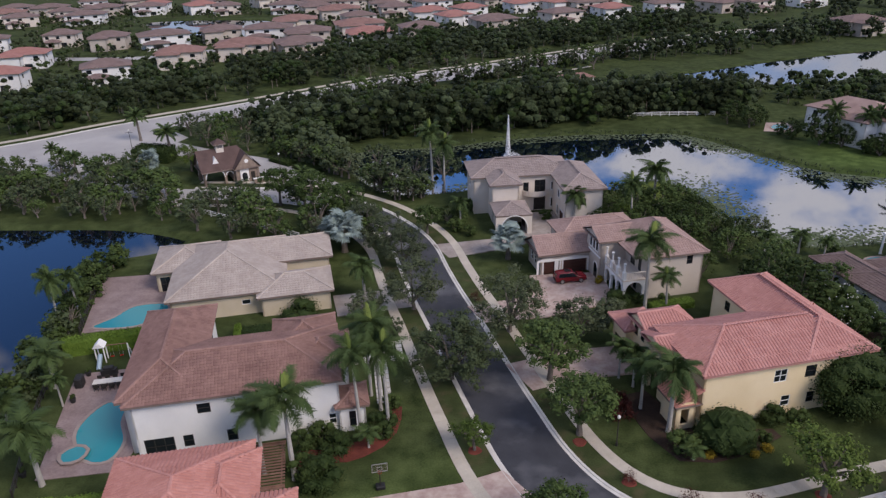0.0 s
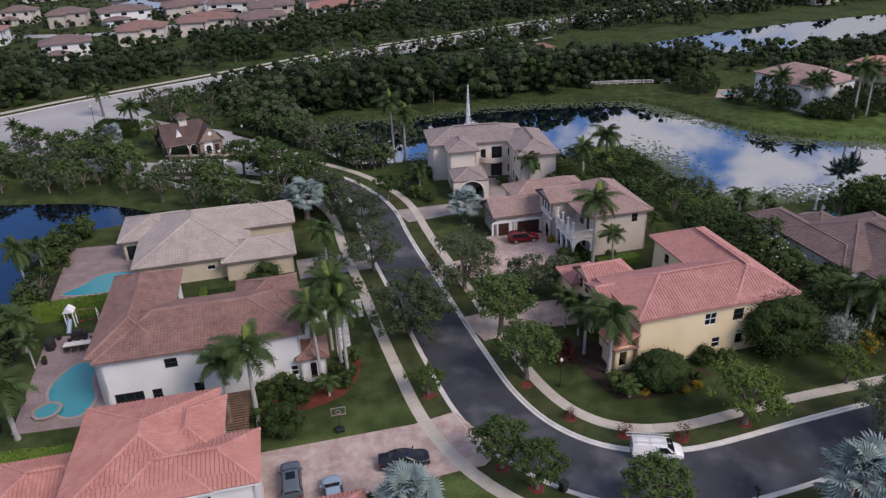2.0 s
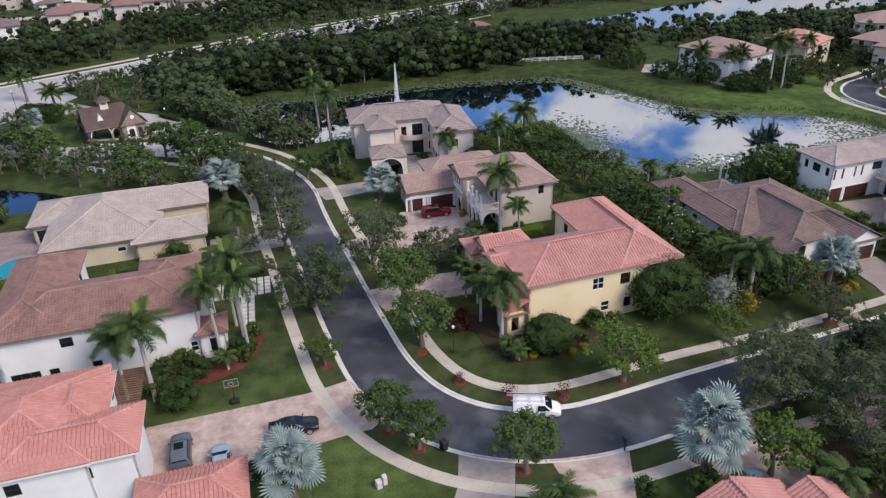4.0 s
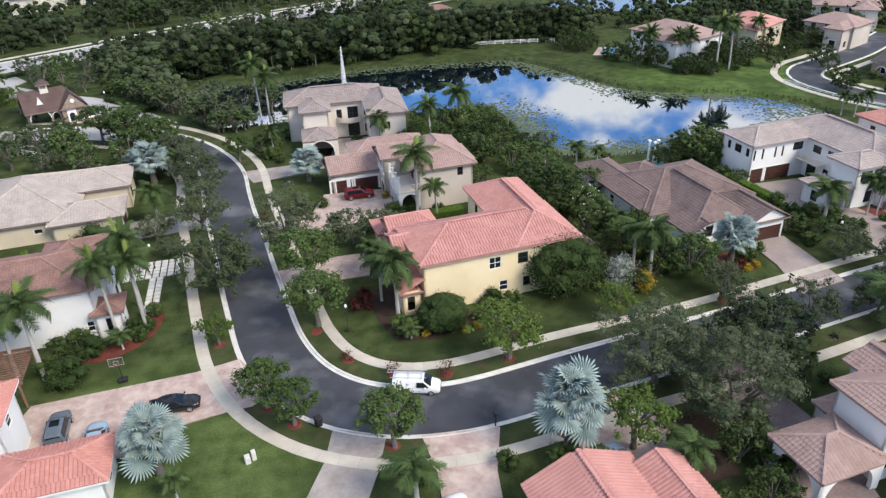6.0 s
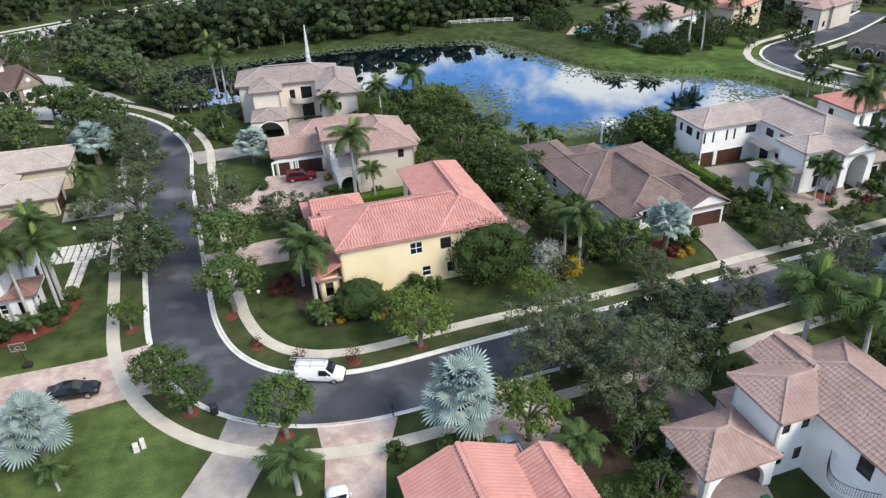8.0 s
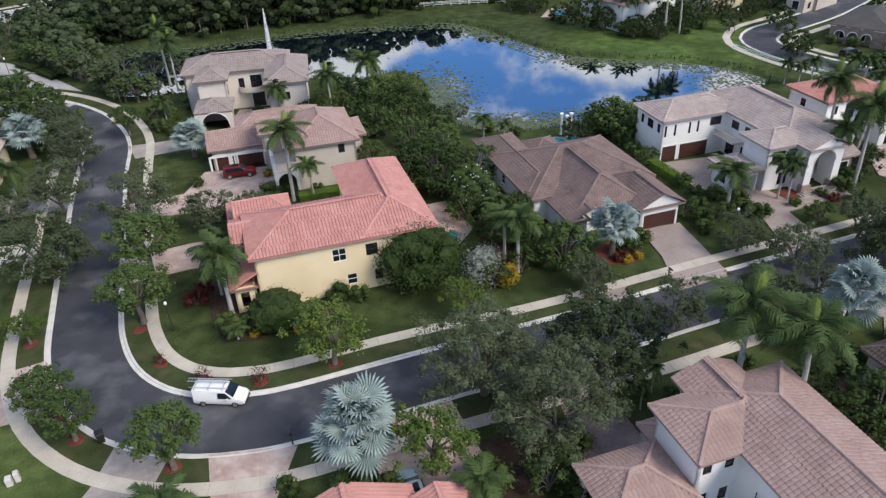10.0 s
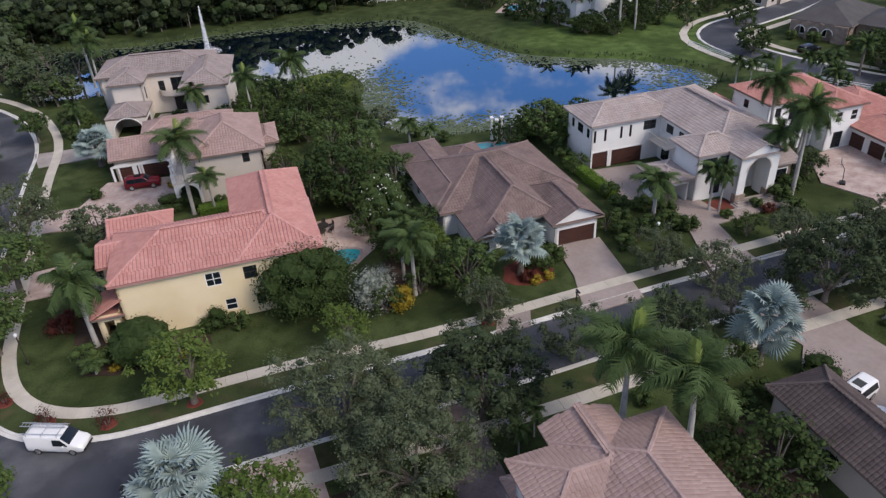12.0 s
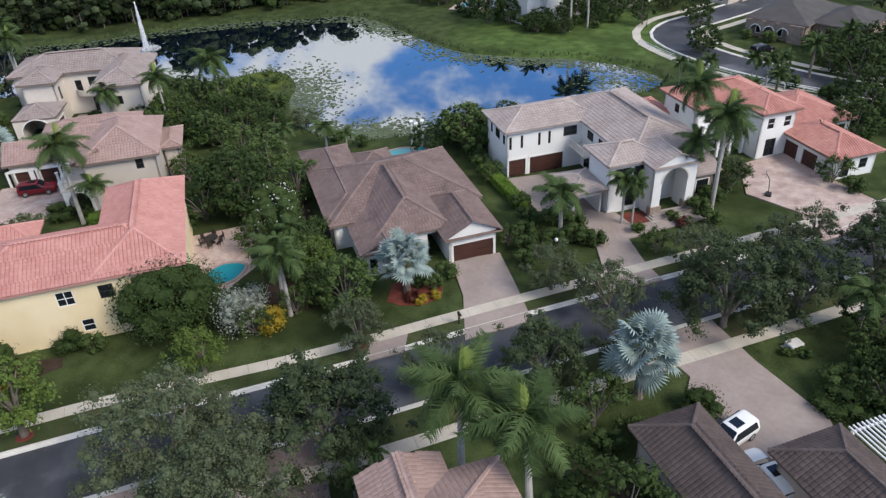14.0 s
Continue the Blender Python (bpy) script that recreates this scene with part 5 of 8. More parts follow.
def ball(level):
    """The corners and triangles of a unit icosphere."""
    bm = bmesh.new()
    bmesh.ops.create_icosphere(bm, subdivisions=level, radius=1.0)
    v, f = np.array([list(q.co) for q in bm.verts]), [tuple(q.index for q in face.verts) for face in bm.faces]
    bm.free()
    return v, f


BALLS = {1: ball(1), 2: ball(2)}


def lumps(b, rng, centres, radii, level=2, fill=0.72, squash=0.8):
    """Uneven inner masses of foliage under the loose leaves, added to a buffer."""
    v, f = BALLS[level]
    for c, r in zip(centres, radii):
        jag = 1 + rng.normal(size=len(v)) * 0.13
        k = len(b.v)
        b.v += (np.asarray(c) + v * (jag * r * fill)[:, None] * (1, 1, squash)).tolist()
        b.f += [(i + k, j + k, h + k) for i, j, h in f]
    return b


def quads(verts):
    b = Buf()
    b.v = verts.tolist()
    b.f = [(4 * i, 4 * i + 1, 4 * i + 2, 4 * i + 3) for i in range(len(verts) // 4)]
    return b


def make_tree(name, seed, label, leaf, height=7.0, spread=3.6, clumps=30, per=120, size=0.22, lift=0.42, group="", open_=0.9, category="tree", loose=1.35, fill=0.5, boughs=0):
    """A tree with a forked trunk and a crown of leaf clumps with gaps; its base stands at the origin."""
    rng = np.random.default_rng(seed)
    tree = thing(name, label, category, 0, 0, 0, 0, group)
    low = height * lift
    mid = low + (height - low) * 0.42
    tips, rad = [], []
    for _ in range(clumps):
        a, h = rng.random() * 2 * math.pi, rng.uniform(-0.75, 1.0)
        r = math.sqrt(max(0.05, 1 - h * h)) * rng.uniform(0.35, 1.0) ** 0.6 * open_
        tips.append((math.cos(a) * r * spread * rng.uniform(0.85, 1.15), math.sin(a) * r * spread * rng.uniform(0.85, 1.15), mid + h * (height - mid) * (0.85 if h > 0 else (mid - low) / (height - mid) * 0.9)))
        rad.append(spread * rng.uniform(0.5, 0.95) * clumps ** -0.36)
    if boughs:
        # gather the clumps round the main boughs, with gaps between them
        seats = np.array(tips[:boughs])
        tips = [tuple(seats[i % boughs] + rng.normal(size=3) * (0.16 * spread, 0.16 * spread, 0.1 * spread)) if i >= boughs else t for i, t in enumerate(tips)]
    wood = Buf()
    thick = 0.045 * height ** 0.9
    fork = Vector((rng.normal() * 0.1, rng.normal() * 0.1, low * 0.85))
    wood.tube([(0, 0, -0.1), (0.02, 0.01, low * 0.3), fork], [thick * 1.35, thick, thick * 0.85], 8)
    for tip in tips[:: max(1, clumps // 9)]:
        tip = Vector(tip)
        bend = fork.lerp(tip, 0.5) + Vector((0, 0, (tip - fork).length * 0.12))
        wood.tube([fork - Vector((0, 0, 0.15)), bend, fork.lerp(tip, 0.95)], [thick * 0.55, thick * 0.33, thick * 0.1], 5)
    part("trunk", wood, M_BARK, tree)
    part("crown", lumps(quads(leaves(rng, tips, np.array(rad) * loose, per, size)), rng, tips, rad, 1, fill), leaf, tree)
    return tree


def make_bush(name, seed, label, leaf, high, wide, per=90, clumps=16, size=0.13, category="shrub", deep=None, loose=1.3, fill=0.62):
    rng = np.random.default_rng(seed)
    deep = deep or wide
    bush = thing(name, label, category)
    tips = []
    for _ in range(clumps):
        v = rng.normal(size=3)
        v /= np.linalg.norm(v)
        tips.append((v[0] * wide * 0.36, v[1] * deep * 0.36, high * 0.52 + v[2] * high * 0.34))
    stems = Buf()
    for k in range(5):
        a = k * 1.26
        stems.tube([(0.08 * math.cos(a), 0.08 * math.sin(a), -0.05), (wide * 0.16 * math.cos(a), deep * 0.16 * math.sin(a), high * 0.5)], [0.04, 0.02], 5)
    part("stem", stems, M_BARK, bush)
    thick = [min(wide, deep, high * 1.4) * 0.26] * clumps
    part("foliage", lumps(quads(leaves(rng, tips, np.array(thick) * loose, round(per * 0.7), size)), rng, tips, thick, 1, fill), leaf, bush)
    return bush


def frond_mesh(seed, long, droop, leaflet, count=40, rise=0.5, lean=0.5, plume=0.0):
    """A feather leaf along +x: an arching rib with leaflets on both sides; plume spreads them above and below the rib."""
    rng = np.random.default_rng(seed)
    pts = []
    for i in range(9):
        t = i / 8
        pts.append(Vector((long * (t - 0.2 * droop * t * t), 0.06 * math.sin(t * 3 + seed), long * (rise * t - droop * t * t))))
    b = Buf().tube(pts, [0.05 * (1 - 0.8 * i / 8) for i in range(9)], 4)
    for i in range(count):
        t = 0.1 + 0.89 * i / count
        k = min(7, int(t * 8))
        p = pts[k].lerp(pts[k + 1], t * 8 - k)
        way = (pts[k + 1] - pts[k]).normalized()
        ln = leaflet * (0.45 + 0.75 * math.sin(math.pi * min(1, t * 0.82 + 0.14))) * rng.uniform(0.85, 1.12)
        for s in (1, -1):
            out = (Vector((0, s, 0)) * 0.85 + way * lean + Vector((0, 0, rng.uniform(-0.95, -0.2 + plume)))).normalized()
            tip = p + out * ln + Vector((0, 0, -rng.uniform(0.25, 0.55) * ln))
            mid = p + out * ln * 0.5
            w = way * (2.4 / count if count > 50 else 0.05)
            b.add([p - w, p + w, mid + w, tip, mid - w], [(0, 1, 2, 4), (4, 2, 3)])
    return b


def make_palm(name, seed, label, height=9.0, fronds=15, long=3.2, shaft=1.5, droop=0.75, leaf=None, trunk=0.18, leaflet=0.75, bulge=1.25, top_lift=75, low_lift=-25, material=None, plume=0.0, spear=False):
    rng = np.random.default_rng(seed)
    palm = thing(name, label, "palm tree")
    h = height - shaft
    lean = rng.normal(size=2) * 0.02 * height
    rings = [(lean[0] * t * t, lean[1] * t * t, h * t - (0.1 if t == 0 else 0)) for t in (0, 0.1, 0.35, 0.7, 1.0)]
    part("trunk", Buf().tube(rings, [trunk * 1.5, trunk * 1.2, trunk * bulge, trunk, trunk * 0.8], 9), material or M_PALMTRUNK, palm)
    top = Vector((lean[0], lean[1], h))
    if shaft > 0.3:
        part("crownshaft", Buf().tube([top, top + Vector((0, 0, shaft * 0.5)), top + Vector((0, 0, shaft))], [trunk * 0.95, trunk * 0.85, trunk * 0.4], 8), M_SHAFT, palm)
    meshes = [frond_mesh(seed + k, long, droop * (0.8 + 0.25 * k), leaflet, 64 if plume > 0.4 else 38, plume=plume).mesh("frond") for k in range(3)]
    for k in range(fronds):
        t = k / fronds
        lift = low_lift + (top_lift - low_lift) * t ** 1.1
        fr = part("frond", meshes[k % 3], leaf or M_FROND, palm)
        fr.matrix_basis = Matrix.Translation(top + Vector((0, 0, shaft * 0.9))) @ pose(0, 0, 0, rng.uniform(-12, 12), -lift, k * 137.5 + rng.uniform(-12, 12)) @ Matrix.Scale(rng.uniform(0.85, 1.1), 4)
    if spear:
        young = frond_mesh(seed + 9, long * 0.78, 0.1, leaflet * 0.85, 40, 0.1, 1.3)
        sp = part("spear_leaf", young, M_SPEAR, palm, "yellow-green unopened new leaf")
        sp.matrix_basis = Matrix.Translation(top + Vector((0, 0, shaft * 0.9))) @ pose(0, 0, 0, 0, -84, 40)
    return palm


def fan_mesh(seed, stalk, radius, blades=20, spread=236, bend=25):
    """A stiff pleated fan leaf on a stalk along +x: blades joined for over half their length, then split and drooping."""
    rng = np.random.default_rng(seed)
    b = Buf().tube([(0, 0, 0), (stalk * 0.5, 0, 0.06), (stalk, 0, 0)], [0.06, 0.05, 0.04], 4)
    hub = Vector((stalk, 0, 0))
    fold = Matrix.Rotation(radians(bend), 3, "Y")
    edge = lambda a, r, z: hub + fold @ Vector((math.cos(a) * r, math.sin(a) * r, z - 0.16 * r * abs(math.sin(a)) ** 2))
    step = radians(spread / blades)
    for k in range(blades):
        am = radians(-spread / 2) + step * (k + 0.5)
        r = radius * rng.uniform(0.9, 1.06) * (0.78 + 0.22 * math.cos(am * 0.7))
        sag = radius * rng.uniform(0.04, 0.26)
        v = [hub, edge(am - step * 0.5, r * 0.56, -0.05), edge(am, r * 0.6, 0.05), edge(am + step * 0.5, r * 0.56, -0.05), edge(am - step * 0.26, r * 0.8, -sag * 0.3), edge(am + step * 0.26, r * 0.8, -sag * 0.3), edge(am, r, -sag)]
        b.add(v, [(0, 1, 2), (0, 2, 3), (1, 4, 2), (2, 5, 3), (2, 4, 5), (4, 6, 5)])
    return b


def make_silver(name, seed, label, height=4.0, leavesn=42, stalk=1.55, radius=1.3):
    """A stout fan palm: the lower leaves spread level, the upper ones stand and show their faces outwards."""
    rng = np.random.default_rng(seed)
    palm = thing(name, label, "palm tree")
    part("trunk", Buf().tube([(0, 0, -0.1), (0, 0, 0.4), (0.03, 0, height * 0.6), (0.03, 0.02, height)], [0.42, 0.34, 0.27, 0.25], 10), M_BARK, palm)
    meshes = [fan_mesh(seed + k, stalk * (1.05 - 0.1 * k), radius * (1.05 - 0.04 * k), bend=(-14, 0, 12, 22)[k]).mesh("fan") for k in range(4)]
    for k in range(leavesn):
        t = (k + 0.5) / leavesn
        lift = -46 + 124 * t ** 0.85
        ob = part("fan_leaf", meshes[min(3, int(t * 4))], M_SILVER, palm)
        ob.matrix_basis = Matrix.Translation((0, 0, height - 0.1 + 0.4 * t)) @ pose(0, 0, 0, rng.uniform(-60, 60), -lift + rng.uniform(-9, 9), k * 137.5 + rng.uniform(-16, 16)) @ Matrix.Scale(rng.uniform(0.8, 1.12), 4)
    return palm


def place(made, spots, group=""):
    """Puts a plant at the first spot and copies of it at the others: spots are (x, y, turn, size) or (x, y, turn, wide, high)."""
    out = [made]
    for i, (x, y, turn, *size) in enumerate(spots):
        wide, high = (size * 2)[:2] if len(size) == 1 else size
        m = pose(x, y, 0, 0, 0, turn) @ Matrix.Diagonal((wide, wide, high, 1))
        if i:
            out.append(copy_thing(made, m))
    x, y, turn, *size = spots[0]
    wide, high = (size * 2)[:2] if len(size) == 1 else size
    made.matrix_basis = pose(x, y, 0, 0, 0, turn) @ Matrix.Diagonal((wide, wide, high, 1))
    for ob in out:
        tagged(ob, group=group)
    return out


# street oaks with broad dark crowns
place(make_tree("oak_tree", 1, "broad dark grey-green oak on the grass verge", M_OAK, 8.0, 4.8, 200, 74, 0.112, 0.16, loose=1.5, fill=0.55, boughs=46), [(0.2, 69.2, 0, 1.15, 1.0), (58.2, 43.9, 60, 1.2, 1.02), (75.6, 49.2, 30, 0.82), (93.8, 54.6, 90, 1.1), (101.5, 55.6, 130, 0.95), (111, 59.5, 10, 1.0)], "street trees")
place(make_tree("oak_tree", 2, "large grey-green oak beside the street", M_GREYLEAF, 9.0, 5.6, 240, 140, 0.09, 0.18, loose=1.5, fill=0.5, boughs=44), [(47.2, 43.2, 0, 1.04, 1.0), (52.2, 37.2, 140, 0.96, 1.02)], "street trees")
place(make_tree("oak_tree", 3, "medium oak with a dull green crown beside the street", M_GREYLEAF, 7.0, 3.9, 150, 58, 0.102, 0.22, loose=1.5, fill=0.46, boughs=36), [(-9.5, 104.5, 30, 1.0), (-6.6, 99.5, 0, 1.0), (-13.5, 110.5, 100, 1.0), (-4.6, 86.0, 0, 1.1), (8.0, 79.4, 60, 1.2), (105.4, 80.2, 70, 0.6), (60.6, 56.4, 100, 0.72), (84.0, 58.0, 190, 0.85), (79.6, 62.5, 33, 0.72), (94.6, 63.2, 80, 0.8), (67.2, 50.0, 10, 0.8), (83.0, 52.0, 50, 0.7), (104.5, 66.0, 0, 0.6), (109.0, 67.0, 50, 0.6)], "street trees")
place(make_tree("street_tree", 4, "leafy green street tree in a red mulch ring", M_STREETLEAF, 6.6, 3.4, 100, 46, 0.14), [(-17.5, 117.5, 0, 1.2), (-24.5, 124, 60, 1.25), (-31.5, 128.6, 10, 1.15), (-3.0, 112.5, 0, 0.8), (11.6, 68.4, 0, 1.3, 1.15), (13.2, 58.6, 90, 1.18, 1.05), (8.8, 45.2, 200, 0.85), (11.6, 42.3, 20, 0.8), (20.9, 38.0, 120, 0.95, 0.98)], "street trees")
place(make_tree("street_tree", 5, "small yellow-green street tree with a spreading crown", M_LIME, 5.0, 2.7, 76, 44, 0.11, 0.42, loose=1.45, fill=0.48, boughs=40), [(33.6, 49.2, 0, 1.45, 1.36), (2.3, 56.6, 70, 0.8), (47.0, 54.6, 10, 0.95), (42.0, 34.8, 40, 1.35), (-56, 152, 10, 1.2), (31.0, 112, 0, 1.0), (56.2, 69.6, 20, 0.8), (76.6, 95.0, 0, 0.8)], "street trees")
place(make_tree("mango_tree", 6, "dense deep green garden tree with a rounded crown", M_DEEP, 6.2, 4.2, 84, 19, 0.2, 0.06), [(46.6, 83.0, 0, 1.2), (41.8, 82.8, 60, 1.1), (44.8, 87.6, 200, 1.15), (78.4, 34.8, 80, 0.95), (75.6, 32.6, 20, 0.7), (142, 124, 0, 0.8), (148.6, 126, 50, 0.8), (50.6, 27.0, 100, 0.62), (36.7, 106.6, 10, 0.8), (39.7, 111.3, 50, 0.8), (76.0, 39.6, 10, 0.5), (33, 109.5, 110, 0.9), (75.0, 99.0, 10, 0.95), (87.4, 159.0, 60, 1.1, 1.4), (91.5, 157, 10, 0.75, 0.9), (84.0, 167, 30, 0.75), (97.5, 153, 0, 0.7), (110, 161, 30, 0.7), (121.2, 163.6, 70, 0.75), (136, 167, 10, 0.75), (95.2, 151.6, 20, 0.6), (100.6, 149.8, 40, 0.8), (104.6, 154.0, 60, 0.95), (109, 152.6, 0, 0.7), (113.4, 157, 80, 1.0), (106, 160, 20, 0.8), (111, 164, 0, 0.8), (96, 149.6, 0, 0.7), (101, 147.4, 40, 0.55), (80, 178, 0, 0.9), (76.5, 183, 60, 0.9), (131, 165, 0, 0.8), (127, 160, 60, 0.7), (141, 165, 30, 0.8), (119, 167, 0, 0.7), (123.0, 130.6, 0, 0.85), (129.3, 149.5, 60, 0.85), (139.5, 116.5, 0, 0.9), (146.5, 118, 50, 0.8), (134.5, 99, 90, 1.1), (140, 111, 0, 1.15), (146, 112, 70, 1.1), (152, 122, 30, 1.1), (131, 94, 60, 1.0), (127, 90, 0, 0.9), (136, 92, 20, 1.1), (103.8, 47.2, 0, 0.7), (105.6, 50.6, 60, 0.7), (102.2, 43.6, 20, 0.75), (106.4, 44.6, 90, 0.9), (76.4, 100.4, 40, 0.85), (45.4, 109.6, 20, 0.7), (43.6, 114.6, 70, 0.8), (31.4, 124.0, 30, 0.75), (47.6, 106.4, 110, 0.7), (24, 106, 10, 0.7), (70, 97, 10, 0.7), (82, 103, 80, 0.7)], "garden trees")
place(make_tree("garden_tree", 7, "mid-green garden tree with loose foliage", M_LEAF, 5.2, 3.2, 48, 35, 0.14, 0.12), [(55.6, 72.6, 80, 0.9), (53.4, 69.0, 160, 0.85), (59.6, 65.0, 30, 0.75), (57, 76, 10, 0.6), (77.2, 86.4, 20, 0.6), (29, 103, 40, 0.9), (36, 98, 90, 0.8), (79.0, 44.6, 20, 0.95), (118.0, 79.0, 0, 0.75), (104.8, 78.8, 30, 0.95, 0.85), (79.4, 68.5, 0, 0.55), (43.4, 29.5, 60, 0.5), (92.0, 67.5, 0, 0.6), (76.8, 71.5, 0, 0.5), (47.0, 82.0, 10, 0.9), (50.8, 59.6, 0, 0.6), (49.6, 74.6, 60, 0.9), (55.0, 71.0, 20, 0.8), (56.7, 65.1, 70, 0.75), (54.3, 62.4, 0, 0.6), (52, 69.4, 30, 0.9), (32.4, 114.6, 0, 0.9), (43.2, 107.6, 40, 0.8), (44.0, 117.6, 70, 0.8), (41.0, 119.4, 0, 0.8), (38.6, 115.0, 40, 0.9), (43.4, 112.4, 100, 0.8), (36.4, 122.5, 60, 0.7), (33.0, 121.5, 0, 0.7), (40.0, 104.6, 20, 0.8), (46.5, 104.0, 60, 0.7), (29.8, 118.6, 90, 0.8), (37.6, 93.6, 20, 0.8), (50.6, 32.2, 0, 0.7), (44.2, 27.2, 30, 0.55), (46.2, 25.2, 0, 0.75), (27.0, 112.6, 0, 0.8), (29.6, 117, 40, 0.9), (25.0, 115.6, 80, 0.5), (0.6, 117, 0, 0.7)], "garden trees")
place(make_tree("shrub_tree", 8, "grey-green flowering tree beside the brick court", M_GREYLEAF, 4.2, 3.0, 64, 44, 0.13, 0.2), [(17.2, 78.2, 0, 1.3), (21.5, 81.5, 100, 0.8), (-11.0, 84.6, 60, 0.95), (21.0, 101.5, 0, 0.8), (52, 109, 0, 0.8), (-7.6, 79, 10, 0.7), (51.2, 29.0, 0, 0.5)], "garden trees")
place(make_bush("white_flowering_shrub", 9, "tall shrub covered in white-grey leaves", M_FLOWER, 4.2, 3.6, 110, 30, 0.085, loose=1.5, fill=0.3), [(49.4, 60.2, 0, 1.05, 1.2), (50.4, 63.2, 80, 0.8)], "garden shrubs")
flowering = make_bush("flowering_shrub", 18, "broad green shrub dotted with white flowers", M_LEAF, 3.4, 4.4, 110, 24, 0.11)
rng = np.random.default_rng(31)
way = rng.normal(size=(110, 3))
way /= np.linalg.norm(way, axis=1, keepdims=True)
part("flowers", quads(leaves(rng, np.abs(way) * (1, 1, 1) * np.sign(way) * (2.0, 2.0, 1.5) + (0, 0, 1.9), np.full(110, 0.1), 3, 0.06)), M_TRIM, flowering, "small white flowers")
place(flowering, [(50.6, 80.6, 0, 1.35, 1.5), (51.4, 77.0, 60, 1.3, 1.4)], "garden shrubs")
place(make_tree("leafy_tree", 19, "fresh mid-green garden tree with a full crown", M_STREETLEAF, 6.0, 3.6, 90, 26, 0.15, 0.1), [(59.4, 62.8, 0, 1.0), (52.8, 86.4, 60, 0.95), (48.4, 93.8, 120, 1.0), (44.0, 99.6, 30, 0.9), (75.4, 96.8, 200, 1.15), (38.6, 104.8, 10, 0.95), (30.4, 108.6, 80, 0.85), (42.8, 120.0, 0, 0.9), (34.6, 119.6, 40, 1.0), (38.7, 117.6, 90, 1.05), (55.2, 69.6, 150, 0.75)], "garden trees")
place(make_bush("croton_shrub", 10, "orange and yellow croton shrub", M_ORANGE, 2.4, 2.8, 80, 16, 0.12), [(52.3, 60.2, 0, 1.0), (25.3, 54.9, 0, 0.42, 0.3), (29.6, 54.9, 40, 0.42, 0.3), (31.2, 55.6, 90, 0.42, 0.3), (66.6, 62.4, 0, 0.5, 0.36), (68.0, 63.0, 50, 0.45, 0.34), (22.3, 92.6, 0, 0.5)], "garden shrubs")
place(make_bush("shore_shrub", 20, "russet and green shrub at the tip of the lawn", M_LEAF, 2.0, 4.2, 60, 14, 0.14), [(44.6, 131.2, 0, 1.0)])
place(make_bush("red_shrub", 11, "low shrub with dark red leaves", M_REDLEAF, 1.5, 2.2, 70, 14, 0.11), [(18.2, 61.4, 0, 1.25), (18.6, 63.8, 20, 0.9), (97.0, 72.2, 0, 0.8), (66.0, 62.8, 0, 0.8)], "garden shrubs")
place(make_bush("clipped_bush", 12, "large clipped dark green bush", M_DEEP, 3.2, 4.4, 150, 26, 0.12), [(-11.6, 57.0, 0, 0.7), (-7.8, 60.4, 50, 0.6), (23.6, 86.0, 80, 0.8, 0.6), (87.6, 44.6, 40, 0.75, 0.6), (-20.0, 84.4, 10, 1.05, 0.85), (-12.6, 52.6, 60, 1.0, 0.8), (17.2, 107.0, 0, 0.5), (33.6, 60.0, 0, 0.6), (98.5, 44.0, 0, 0.9, 0.5), (101.0, 42.0, 0, 0.9, 0.5)], "garden shrubs")
place(make_bush("round_bush", 17, "large round clipped dark green bush by the yellow wall", M_DEEP, 3.3, 4.6, 190, 60, 0.09, "shrub", None, 1.05, 0.8), [(27.5, 56.5, 0, 1.16, 1.12)])
place(make_bush("broad_bush", 16, "broad dense dark green bush against the yellow wall", M_DEEP, 5.8, 9.2, 330, 80, 0.115, "shrub", 6.6, 1.28, 0.56), [(43.0, 61.8, 24, 1.06, 1.18)])
